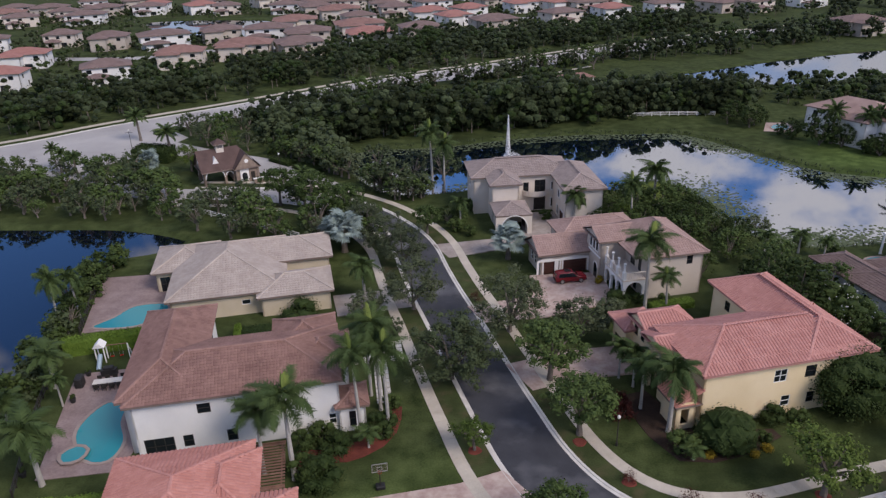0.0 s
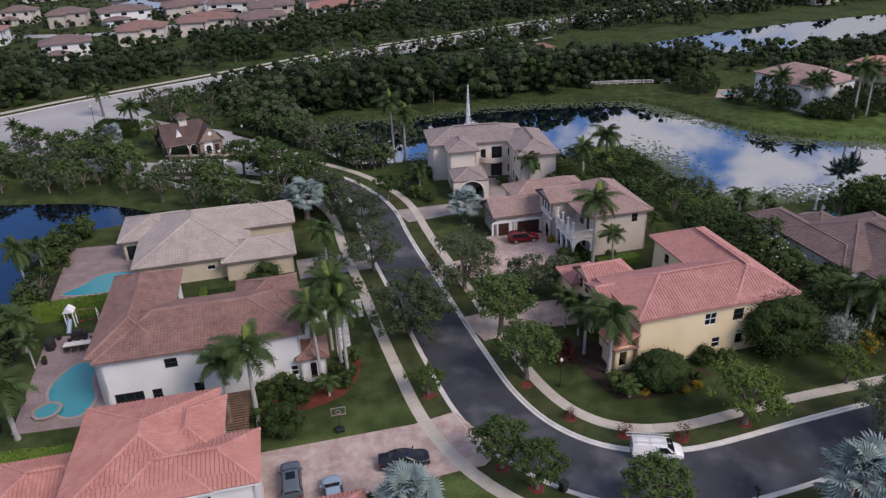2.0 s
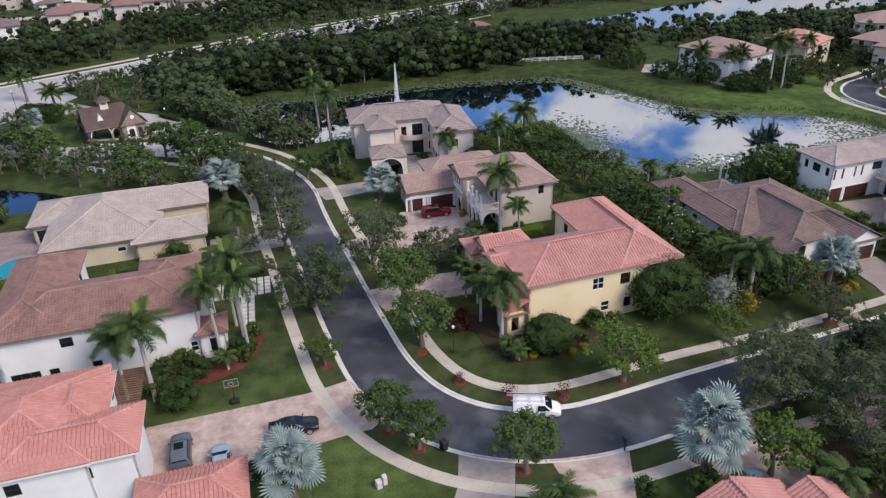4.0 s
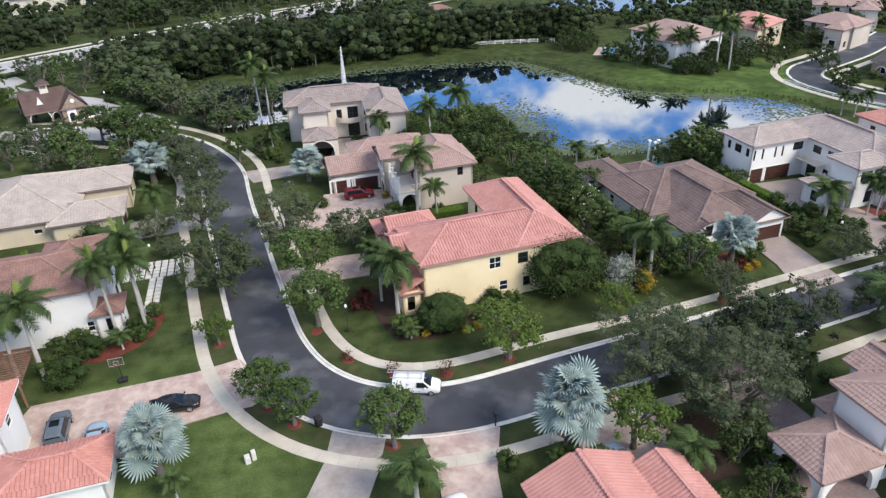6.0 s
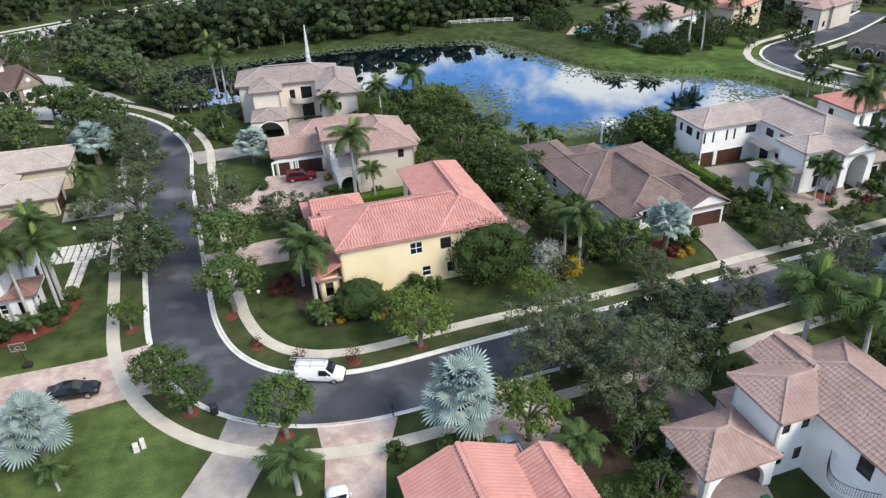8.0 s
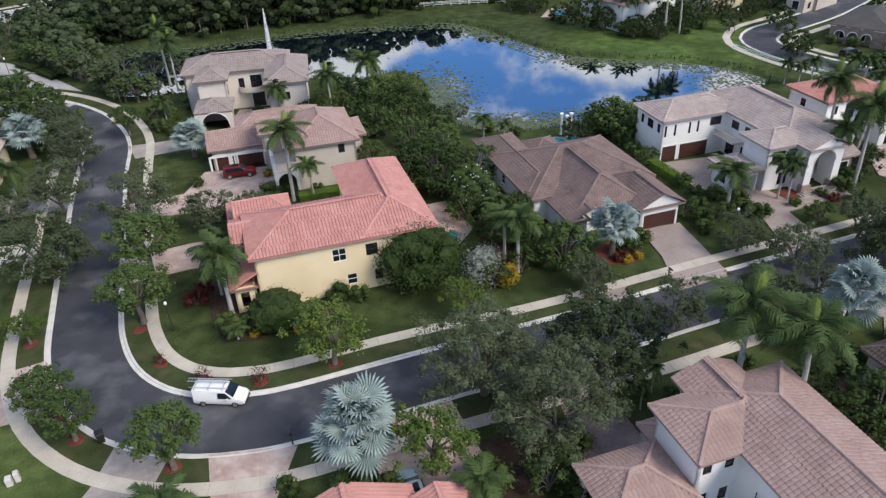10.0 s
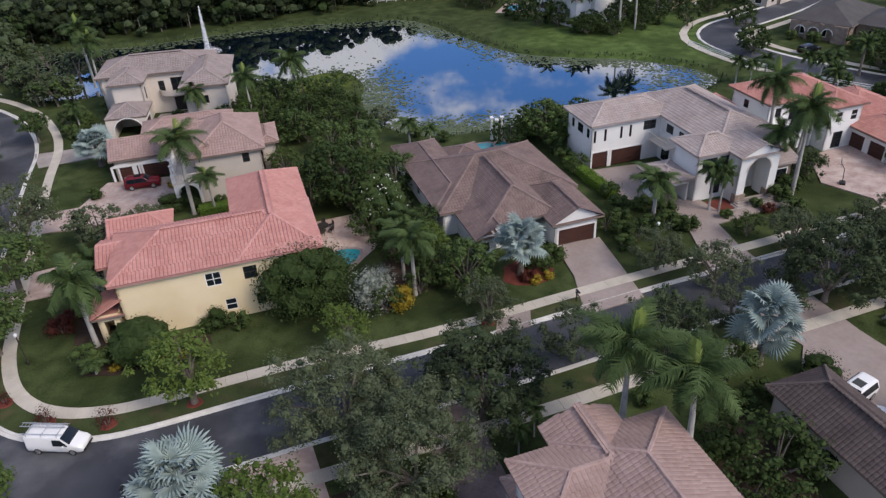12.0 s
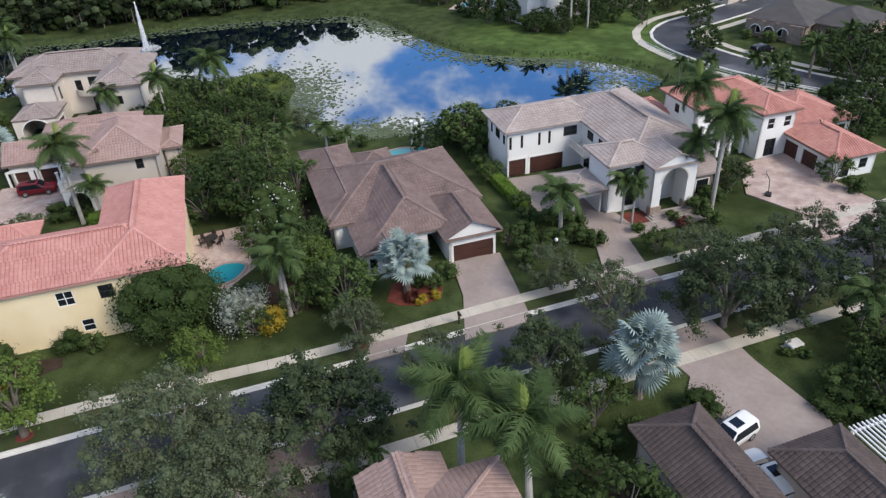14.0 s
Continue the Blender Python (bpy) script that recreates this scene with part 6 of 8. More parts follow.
place(make_bush("garden_bush", 13, "loose green garden bush", M_LEAF, 2.2, 2.8, 66, 16, 0.11), [(22.6, 55.6, 0, 1.1), (24.6, 56.0, 30, 0.8), (31.4, 56.8, 0, 0.6), (46.9, 118.4, 40, 1.1), (98.9, 49.9, 0, 0.55, 0.35), (97.7, 50.2, 40, 0.45, 0.3), (36.0, 59.3, 50, 0.9), (-7.0, 59.0, 20, 0.8), (12.4, 90.8, 0, 0.8), (26.4, 86.2, 0, 0.7), (30, 86.0, 40, 0.7), (38.6, 63.6, 0, 1.2), (69.4, 66.2, 0, 0.9), (68.0, 64.4, 60, 0.8), (66.3, 65.0, 80, 0.7), (77.6, 67.0, 0, 0.9), (78.2, 69.4, 0, 1.0), (78.8, 72.4, 20, 1.0), (79.6, 75.5, 40, 1.0), (79.6, 79.0, 80, 1.0), (84.0, 71.0, 0, 1.0), (86.0, 69.8, 30, 0.9), (91.4, 71.6, 60, 0.6), (96.0, 73.6, 0, 0.6), (99.4, 74.6, 20, 1.0), (101.6, 76.5, 20, 1.1), (99.8, 71.8, 0, 0.9), (30.5, 34.2, 0, 0.8), (35.5, 33.6, 50, 1.1), (38.5, 33.0, 0, 1.0), (23.0, 33.6, 0, 0.7), (-3.2, 40.9, 20, 0.8), (46, 33, 0, 1.3), (52.5, 34.0, 0, 1.0), (54, 36, 0, 0.8), (71.6, 43.6, 0, 0.7), (63.6, 40.6, 0, 0.6), (100.4, 46.5, 0, 0.8), (76.0, 37.6, 0, 1.0), (79.3, 41.9, 40, 0.9), (82.0, 43.0, 0, 0.8), (74.2, 36.9, 60, 0.9), (81.0, 36.0, 0, 1.0), (99.1, 45.3, 0, 1.1), (103.0, 47.0, 0, 1.1), (53.0, 30.6, 0, 1.1), (-13.2, 58.6, 30, 1.1), (-15.2, 57.6, 0, 1.0), (-14.4, 53.4, 0, 1.2), (-6.6, 61.0, 0, 0.8), (-6.4, 64.0, 20, 0.8), (2.4, 36.4, 0, 0.5), (2.6, 118.6, 0, 1.2), (1.8, 113.4, 40, 1.1), (4.2, 111.4, 0, 0.9), (81.6, 70.4, 0, 1.0), (84.6, 73.6, 30, 1.0), (82.4, 75.0, 80, 1.0), (85.2, 70.2, 0, 0.8), (83.1, 164.6, 0, 1.0), (82, 168.5, 0, 0.8), (93.8, 151.8, 0, 1.4), (97.4, 151.0, 50, 1.3), (100.6, 148.6, 0, 0.8), (104.0, 152.6, 0, 0.9), (108.0, 149.6, 30, 0.7), (112.4, 152.8, 0, 0.9), (114.8, 156.6, 80, 1.1), (89.6, 160.5, 0, 1.0), (136.4, 133.2, 0, 1.0), (133.4, 136.2, 0, 0.9), (141.6, 128.0, 0, 1.2), (144.6, 126.6, 40, 1.2), (128.6, 110, 0, 1.1), (131.6, 104, 70, 1.2), (106.6, 67.8, 0, 1.0), (119.0, 76.4, 0, 1.0), (56.5, 103.0, 0, 0.8), (60.5, 100.5, 0, 0.8), (73.6, 100.0, 0, 1.2), (75.6, 93.4, 0, 1.2), (76.4, 90.2, 40, 1.0), (78.2, 97.6, 0, 1.2), (17.9, 117.6, 0, 0.9), (26.0, 117.6, 0, 1.1), (28.6, 117.0, 30, 1.0), (2.6, 116.0, 0, 1.0), (4.6, 123.6, 0, 1.0), (56.2, 63.6, 0, 1.0), (58.0, 66.6, 60, 1.0), (54.8, 67.4, 0, 1.0), (56.6, 69.6, 0, 1.0)], "garden shrubs")
place(make_bush("sapling", 14, "thin red-leaved sapling in a mulch ring", M_REDLEAF, 1.7, 1.6, 60, 12, 0.055, "sapling", None, 1.25, 0.16), [(16.6, 51.6, 0, 0.9), (21.3, 48.6, 60, 1.1), (26.7, 47.6, 100, 1.2), (4.0, 88.0, 0, 1.0)], "saplings of the verge")


def make_hedge(name, seed, label, leaf, long, deep, high):
    """A clipped block of foliage, densely leaved over its faces, with slightly uneven sides."""
    rng = np.random.default_rng(seed)
    hedge = thing(name, label, "hedge")
    n = 2600
    at = rng.uniform(-1, 1, size=(n, 3))
    face = rng.integers(0, 5, n)
    at[face == 0, 2] = 1
    at[face == 1, 1] = 1
    at[face == 2, 1] = -1
    at[face == 3, 0] = 1
    at[face == 4, 2] = 0.96
    at = at * (long / 2, deep / 2, high / 2) + (0, 0, high / 2) + rng.normal(size=(n, 3)) * 0.06
    b = quads(leaves(rng, at, np.full(n, 0.06), 1, 0.09))
    b.chamfer_box(-long / 2 + 0.08, long / 2 - 0.08, -deep / 2 + 0.08, deep / 2 - 0.08, 0, high - 0.08, 0.1)
    part("foliage", b, leaf, hedge)
    return hedge


b_hedge = make_hedge("hedge", 15, "clipped bright green hedge", M_HEDGE, 6.0, 1.5, 1.3)
place(b_hedge, [(77.6, 86.6, 106, 0.95), (79.1, 81.4, 106, 0.95), (-45.6, 77.4, 14, 1.0, 1.7), (-40.4, 78.6, 14, 1.0, 1.7), (30.5, 84.6, 11, 1.0, 0.8), (27, 112, 5, 0.8, 0.8), (-27, 78.8, 100, 0.5, 1.4), (-40, 48.9, 10, 1.1), (-34, 49.9, 10, 1.0), (-46, 47.9, 10, 1.0)], "garden hedges")

place(make_hedge("dark_hedge", 16, "clipped dark green hedge", M_DEEP, 6.0, 2.2, 1.4), [(-67.6, 160.8, -12, 1.6, 2.2), (-68.0, 163.6, -12, 1.5, 2.1), (-24, 80.2, 11, 1.2, 0.8), (-17.5, 78.8, 11, 0.9, 0.9), (-73.0, 187.0, 40, 1.3, 0.6), (-64.0, 194.5, 40, 1.3, 0.6), (-53.6, 150.6, 119, 0.9, 1.6), (-36.6, 156.6, -41, 1.2, 0.7), (-30.0, 150.4, -45, 1.3, 0.7)], "garden hedges")

# palms
place(make_palm("royal_palm", 21, "tall royal palm with a pale grey trunk", 10.4, 19, 3.5, 1.6, 0.92, None, 0.18, 0.86, 1.25, 80, -30, plume=0.5, spear=True), [(68.0, 38.6, 0, 1.26, 1.06), (72.2, 36.0, 70, 1.2, 1.0), (-15.2, 53.3, 30, 1.12, 0.9), (-18.3, 54.2, 0, 0.9, 0.72), (-9.4, 59.6, 90, 0.86, 0.95), (-7.6, 63.8, 140, 0.9, 1.04), (-6.6, 60.8, 40, 0.9), (-8.9, 66.5, 200, 0.85), (26.8, 84.2, 10, 1.16, 0.98), (29.6, 84.0, 80, 0.72, 0.5), (101.2, 75.0, 0, 1.15, 1.12), (101.8, 83.6, 50, 1.15), (99.0, 76.6, 150, 0.8), (103.6, 79.6, 220, 0.9), (0.2, 134.6, 0, 0.9), (-2.2, 138.6, 60, 1.05), (102.6, 148.9, 0, 1.1), (106.6, 150.4, 80, 1.05), (119.4, 163.0, 0, 0.8), (31.4, 110.5, 60, 0.85)], "royal palms")
place(make_palm("garden_palm", 31, "bushy dark green garden palm", 6.6, 16, 2.9, 0.6, 0.85, None, 0.18, 0.8, 1.1, 80, -38, plume=0.2), [(22.4, 58.7, 0, 1.2, 1.16), (20.6, 62.8, 80, 0.85), (52.8, 65.2, 30, 0.9), (82.8, 72.4, 0, 1.2, 0.85), (90.2, 73.8, 60, 0.75, 0.85), (91.2, 73.2, 130, 0.6, 0.8), (23.6, 54.5, 0, 0.55, 0.22), (-8.4, 57.6, 40, 0.6, 0.3), (112.5, 115, 0, 0.6), (114.2, 113.4, 60, 0.6), (116.9, 114, 10, 0.65), (123.4, 112.6, 0, 0.7), (125.6, 112.0, 60, 0.7), (127.7, 111.7, 130, 0.7), (53.8, 62.2, 70, 1.05, 1.05), (53.4, 73.0, 0, 0.7, 0.55), (52.0, 70.6, 210, 0.62, 0.5), (49.8, 100.4, 40, 0.8, 0.55), (2.8, 115.2, 20, 0.7), (104.6, 51.6, 0, 1.0, 0.75), (22.4, 113.5, 20, 0.95), (-11.6, 88.8, 10, 1.0, 0.85), (45.3, 30.4, 0, 0.9, 0.62), (22.4, 31.6, 70, 1.05, 0.62), (37.6, 119, 30, 1.25), (20.8, 66.8, 0, 0.7), (19.6, 68.6, 0, 0.65), (-46.2, 69.6, 0, 1.0, 0.7), (-39.6, 53.4, 0, 1.25, 1.0), (-44.6, 58.6, 70, 1.0, 0.9), (60.4, 39.6, 0, 0.4, 0.45), (62.0, 41.4, 0, 0.4, 0.45), (2.4, 34.5, 0, 0.5, 0.4), (55.5, 101.0, 30, 0.8, 0.5), (58.5, 99.0, 90, 0.6, 0.45), (-52.3, 83.6, 0, 0.8, 1.1), (-51.0, 86.4, 60, 0.7, 0.95), (-48.6, 73.6, 40, 0.8, 0.5), (-43.6, 66.0, 80, 0.55)], "garden palms")
place(make_palm("date_palm", 41, "date palm with a stout brown trunk", 8.0, 24, 3.7, 0.3, 0.6, None, 0.3, 0.6, 1.0, 82, -35, M_BARK), [(-77.6, 179.0, 0, 1.0, 0.8), (-64.0, 162.4, 60, 1.0, 0.8), (-27.6, 133.6, 30, 0.75, 0.6), (-84, 152, 20, 0.6), (-80, 149, 80, 0.6), (-88, 156, 0, 0.6), (134, 114, 20, 0.7), (142, 118, 70, 0.75), (90.5, 160, 0, 0.95), (96, 156, 60, 0.9), (99, 157.5, 110, 0.9), (117, 100, 20, 0.6), (123, 104, 40, 0.6), (110, 166, 0, 0.8)], "date palms")
place(make_silver("silver_fan_palm", 51, "silver-blue fan palm with stiff pleated leaves"), [(36.3, 35.6, 0, 1.38, 1.46), (65.3, 64.2, 60, 1.12), (83.4, 47.1, 120, 1.2, 1.32), (0.3, 37.8, 200, 1.2), (9.9, 101.8, 20, 1.25, 0.95), (-16.5, 106.2, 70, 1.5, 1.15), (113, 172, 0, 1.1), (-64, 149, 10, 1.0)], "silver palms")

# thick trees round the entrance and shores
rng = np.random.default_rng(77)
ENTRY_TREES = [(-58.4, 172.5), (-52.5, 170), (-47, 167), (-56, 178), (-62, 184), (-54, 188), (-62, 178.5), (-66, 183), (-58, 184), (-50, 180), (-68.4, 139.4), (-62, 137.4), (-57, 135.4), (-66.7, 147), (-54, 132), (-73, 139), (-84, 140), (-46, 124.5), (-34, 119.5), (-19, 121.4), (-10.5, 134.4), (-4.4, 130.6), (-28, 128), (-22, 114.5), (-37, 113), (-29, 112), (-44, 117), (-61, 135), (-78, 134), (-90, 134), (-98, 131), (-13.5, 116), (-17, 112), (-12.0, 108.5), (-20, 144), (-14, 149), (-6, 142), (0, 141), (-26, 150), (-31, 155), (-95, 140), (-104, 138), (-88, 128.5), (-70, 128), (-52, 126)]
kinds = [make_tree("entrance_tree", 61, "dark green shade tree by the entrance road", M_OAK, 6.6, 3.9, 30, 14, 0.26, 0.25), make_tree("entrance_tree", 62, "green shade tree by the entrance road", M_STREETLEAF, 6.2, 3.6, 30, 14, 0.26, 0.25), make_tree("entrance_tree", 63, "pale grey-green tree by the entrance road", M_GREYLEAF, 5.2, 3.2, 30, 14, 0.24, 0.3)]
for k, made in enumerate(kinds):
    mine = [(x, y, rng.uniform(0, 360), rng.uniform(0.8, 1.15)) for i, (x, y) in enumerate(ENTRY_TREES) if (i * 7 + i // 3) % 5 in ((0, 1), (2, 3), (4,))[k]]
    place(made, mine, "trees by the entrance")

dense = np.random.default_rng(123)
for poly, n, scale in (
    ([(-100, 126), (-60, 123), (-42, 117), (-20, 108), (-12, 112), (-22, 126), (-34, 130), (-56, 132), (-72, 138), (-100, 146)], 58, (0.6, 0.95)),
    ([(-30, 138), (-18, 134), (-8, 128), (-3, 131), (-16, 140), (-24, 148), (-30, 158), (-48, 166), (-50, 160), (-34, 150)], 26, (0.7, 1.0)),
    ([(-110, 150), (-92, 160), (-74, 152), (-60, 143), (-66, 138), (-90, 142)], 16, (0.5, 0.9)),
):
    xs, ys = [q[0] for q in poly], [q[1] for q in poly]
    while n:
        x, y = dense.uniform(min(xs), max(xs)), dense.uniform(min(ys), max(ys))
        clear = min(math.hypot(x - p[0], y - p[1]) for p in ENTRY) > 6.0 and math.hypot(x + 45.5, y - 146) > 9.5
        if clear and inside((x, y), poly):
            n -= 1
            copy_thing(kinds[(0, 1, 1, 0, 2)[int(dense.integers(0, 5))]], pose(x, y, 0, 0, 0, dense.uniform(0, 360)) @ Matrix.Scale(dense.uniform(*scale), 4))

for k, (x, y) in enumerate([(-31, 255), (-25, 259), (-18, 263), (-11, 268), (-4, 272), (3, 276.5), (10, 281), (17, 285), (31, 265), (38.5, 262), (47.5, 270), (56, 262), (62, 274), (24, 262), (-20, 224), (-6, 228), (8, 240), (-36, 214), (20, 246), (30, 238)]):
    copy_thing(kinds[(2, 2, 1)[k % 3]], pose(x, y, 0, 0, 0, 47 * k) @ Matrix.Scale(0.85 + 0.07 * (k % 4), 4))

for k, p in enumerate(beside(MAIN_ROAD, -13.0)):
    if -34 < p[0] < 80:
        copy_thing(kinds[(1, 2, 0)[k % 3]], pose(p[0], p[1] - 2 * (k % 2), 0, 0, 0, 61 * k) @ Matrix.Scale(1.15 + 0.08 * (k % 4), 4))

SHORE = [(122, 128.5), (127, 143), (105, 160), (78, 176), (74, 180), (140, 138), (150, 148), (128, 112), (146, 112), (160, 108), (133, 104), (118, 150), (100, 169), (121, 160), (138, 170), (145, 180), (125, 182), (160, 182), (116, 186), (-53, 97), (-54, 90), (-51, 84), (-47, 62), (-47, 56)]
place(make_tree("shore_tree", 64, "dark rounded tree near the lake", M_DEEP, 6.4, 3.6, 30, 34, 0.22, 0.2), [(x, y, rng.uniform(0, 360), rng.uniform(0.55, 0.95)) for x, y in SHORE], "trees near the lake")


# woods and belts of far trees, too many to count
def woods(name, label, poly, count, seed, leaf, high=(6, 9), wide=(3.0, 4.6), per=20, size=0.36, level=1, clumps=12, spots=None):
    rng = np.random.default_rng(seed)
    if spots is None:
        xs, ys = [p[0] for p in poly], [p[1] for p in poly]
        spots = []
        while len(spots) < count:
            x, y = rng.uniform(min(xs), max(xs)), rng.uniform(min(ys), max(ys))
            if inside((x, y), poly) and not any(inside((x, y), lake) for _, lake in LAKES):
                spots.append((x, y))
    tips, rad, wood = [[], [], []], [[], [], []], Buf()
    for n, (x, y) in enumerate(spots):
        kind = (0, 0, 1, 0, 2)[n % 5]
        h, w = rng.uniform(*high), rng.uniform(*wide) * 1.2
        wood.tube([(x, y, -0.1), (x, y, h * 0.3)], [0.16, 0.1], 5)
        for _ in range(clumps):
            a, t = rng.random() * 2 * math.pi, rng.uniform(-0.9, 1)
            r = (math.sqrt(1 - t * t) if t > 0 else 1.0) * rng.uniform(0.5, 1.0)
            tips[kind].append((x + math.cos(a) * r * w * 0.8, y + math.sin(a) * r * w * 0.8, h * 0.48 + t * h * 0.42))
            rad[kind].append(w * rng.uniform(0.28, 0.46))
    made = thing(name, label, "woods", kind="stuff")
    part("trunks", wood, M_BARK, made)
    for k, green in enumerate((leaf, M_OAK, M_DEEP)):
        if tips[k]:
            part("crowns", lumps(quads(leaves(rng, tips[k], np.array(rad[k]) * 1.16, per, size)), rng, tips[k], rad[k], level, 0.5), green, made)
    return made


woods("shore_woods", "dense dark green trees along the lake shore", [(-33, 172), (-18, 173.5), (0, 176), (14, 180), (31, 184), (30, 222), (4, 217), (-14, 211), (-34, 205), (-54, 196)], 105, 201, M_FAR, (6.0, 8.5), (3.4, 5.2), 26, 0.22, clumps=15)
woods("shore_woods", "dense green trees behind the grassy bank", [(31, 184), (46, 186), (54, 194), (84, 192), (84, 200), (60, 216), (26, 232), (28, 210)], 64, 202, M_FAR, (6.5, 9.0), (3.4, 5.0), 26, 0.22, clumps=15)
woods("shore_woods", "tall dark trees at the edge of the lake bank", [(-33, 171.5), (-18, 173), (0, 175.5), (14, 179.5), (31, 183.5), (31, 191), (0, 183), (-32, 180)], 46, 214, M_FAR, (9.5, 13.5), (3.6, 5.2), 28, 0.22, clumps=18)
woods("shore_woods", "tall dark trees behind the grassy bank", [(31, 183.5), (46, 185.5), (54, 193), (84, 190), (85, 197), (54, 201), (31, 193)], 36, 215, M_FAR, (8.5, 12), (3.6, 5.0), 28, 0.22, clumps=18)
woods("entrance_woods", "leafy trees between the gatehouse and the lake", [(-34, 158), (-50, 172), (-44, 184), (-26, 178), (-27, 166), (-24, 152)], 26, 203, M_OAK)
BELT = [tuple(p) for p in beside(MAIN_ROAD, 17.5) if -215 < p[0] < 120]
woods("roadside_woods", "dark belt of trees along the main road", BELT + [(140, 386), (60, 362), (20, 348), (-20, 338), (-40, 312), (-62, 288), (-88, 263), (-106, 254), (-124, 241), (-150, 226), (-215, 202)], 560, 204, M_FAR, (6.5, 9.5), (3.6, 5.4), 13, 0.3, clumps=9)
woods("park_woods", "scattered dark trees of the park", [(62, 290), (130, 328), (240, 370), (330, 396), (330, 350), (180, 314), (142, 299), (114, 284), (90, 274), (72, 272)], 230, 205, M_FAR, (6, 9), (3.2, 4.8), 8, 0.4, clumps=9)
woods("park_woods", "dark trees beyond the lake shore gardens", [(84, 198), (80, 222), (100, 228), (118, 222), (156, 232), (230, 244), (300, 250), (300, 215), (210, 205), (150, 200), (112, 190)], 190, 206, M_FAR, (4, 6.2), (3.2, 4.8), 10, 0.36, clumps=9)
woods("distant_woods", "distant dark tree cover", [(60, 372), (160, 410), (400, 480), (700, 560), (700, 420), (420, 370), (300, 350), (200, 360), (140, 342)], 190, 207, M_FAR, (8, 12), (4.5, 7.0), 6, 0.8, clumps=9)
woods("distant_woods", "distant tree cover to the horizon", [(-900, 620), (-300, 570), (600, 560), (900, 640), (1600, 1500), (-1600, 1500)], 70, 209, M_FAR, (9, 14), (10, 18), 4, 1.6, clumps=9)
woods("street_woods", "trees along the far street", [(140, 96), (190, 84), (240, 110), (230, 200), (180, 190), (165, 150), (150, 120)], 46, 210, M_FAR, (5, 8), (2.8, 4.4), 20, 0.36)
woods("verge_woods", "low trees along the near side of the main road", [tuple(p) for p in beside(MAIN_ROAD, -11.5) if -40 < p[0] < 76] + [tuple(p) for p in beside(MAIN_ROAD, -17.5) if -40 < p[0] < 76][::-1], 46, 213, M_FAR, (3.2, 4.8), (2.0, 3.0), 12, 0.35)
woods("garden_woods", "trees round the gardens across the lake", [(92, 178), (100, 186), (128, 184), (170, 196), (176, 180), (150, 178), (128, 166), (118, 168), (110, 178)], 34, 212, M_FAR, (5, 7.5), (2.6, 4.0), 20, 0.36)
woods("lakeside_thicket", "reedy shrubs beside the pond", [(-56, 108), (-57, 88), (-53, 74), (-50.5, 60), (-47, 60), (-49, 76), (-52, 90), (-52.5, 108)], 30, 211, M_LEAF, (2, 4.5), (1.2, 2.2), 24, 0.25)

# far estate houses among their trees
PLOTS = [(-154, 254), (-121.5, 264), (-104, 294), (-184, 361), (-155.5, 348), (-131, 351), (-107, 364), (-83, 313), (-84, 366), (-60, 314), (-44, 327), (-32, 341), (-9, 355), (-77, 400), (-61, 409), (-44, 411), (-25, 414), (-6, 427), (-241, 483), (-194, 504), (-160, 505), (-139, 493), (-99, 490), (-80, 502), (-58, 503), (-293, 522), (-225, 505), (-32, 519), (-9, 520), (28, 378), (46, 388), (18, 438), (36, 440), (7, 367), (51, 460), (66, 400), (82, 391), (97, 418), (115, 428), (131, 432), (73, 461), (90, 452), (146, 436), (162, 433), (182, 430), (221, 446), (190, 333), (-190, 280), (-215, 350), (-230, 300), (-260, 370), (-170, 300), (-62, 350), (-40, 375), (8, 400), (-26, 455), (-60, 452)]
rng = np.random.default_rng(9)
for row in range(4):
    for col in range(16):
        PLOTS.append((-290 + col * 36 + row * 11 + rng.uniform(-4, 4), 446 + row * 36 + col * 4.5 + rng.uniform(-4, 4)))
POND = closed_line([(-200, 486), (-100, 482), (-62, 436), (-70, 376), (-101, 352), (-145, 372), (-185, 420)])
taken = []
for i, (x, y) in enumerate(PLOTS):
    if y > 560 or (i > 56 and inside((x, y), POND)) or any(math.hypot(x - a, y - b) < (22.0 if y < 430 else 19.0) for a, b in taken):
        continue
    taken.append((x, y))
    m = pose(x, y, 0, 0, 0, rng.uniform(4, 30)) @ Matrix.Diagonal((1.16 + 0.1 * (i % 3), 1.12 + 0.07 * (i % 3), 0.98, 1))
    if i < 5:
        FAR_KINDS[i].matrix_basis = m
    else:
        copy_thing(FAR_KINDS[(i * 3 + i // 4) % 5], m)
garden = []
for x, y in taken:
    for _ in range(16):
        a, r = rng.uniform(0, 2 * math.pi), rng.uniform(12, 20)
        p = (x + r * math.cos(a), y + r * math.sin(a))
        if all(math.hypot(p[0] - u, p[1] - v) > 11.5 for u, v in taken) and not inside(p, TOP_LAKE):
            garden.append(p)
rows_of_trees = [(-330, 220), (-150, 236), (-110, 262), (-70, 300), (-30, 345), (20, 352), (60, 366), (140, 392), (220, 420), (220, 470), (-140, 500), (-330, 500)]
while len(garden) < 1600:
    p = (rng.uniform(-330, 220), rng.uniform(220, 500))
    if inside(p, rows_of_trees) and not inside(p, TOP_LAKE) and all(math.hypot(p[0] - u, p[1] - v) > 11.5 for u, v in taken):
        garden.append(p)
woods("estate_trees", "small trees among the far estate houses", [], 0, 208, M_FAR, (3.0, 5.6), (2.6, 4.2), 6, 0.36, clumps=4, spots=garden)


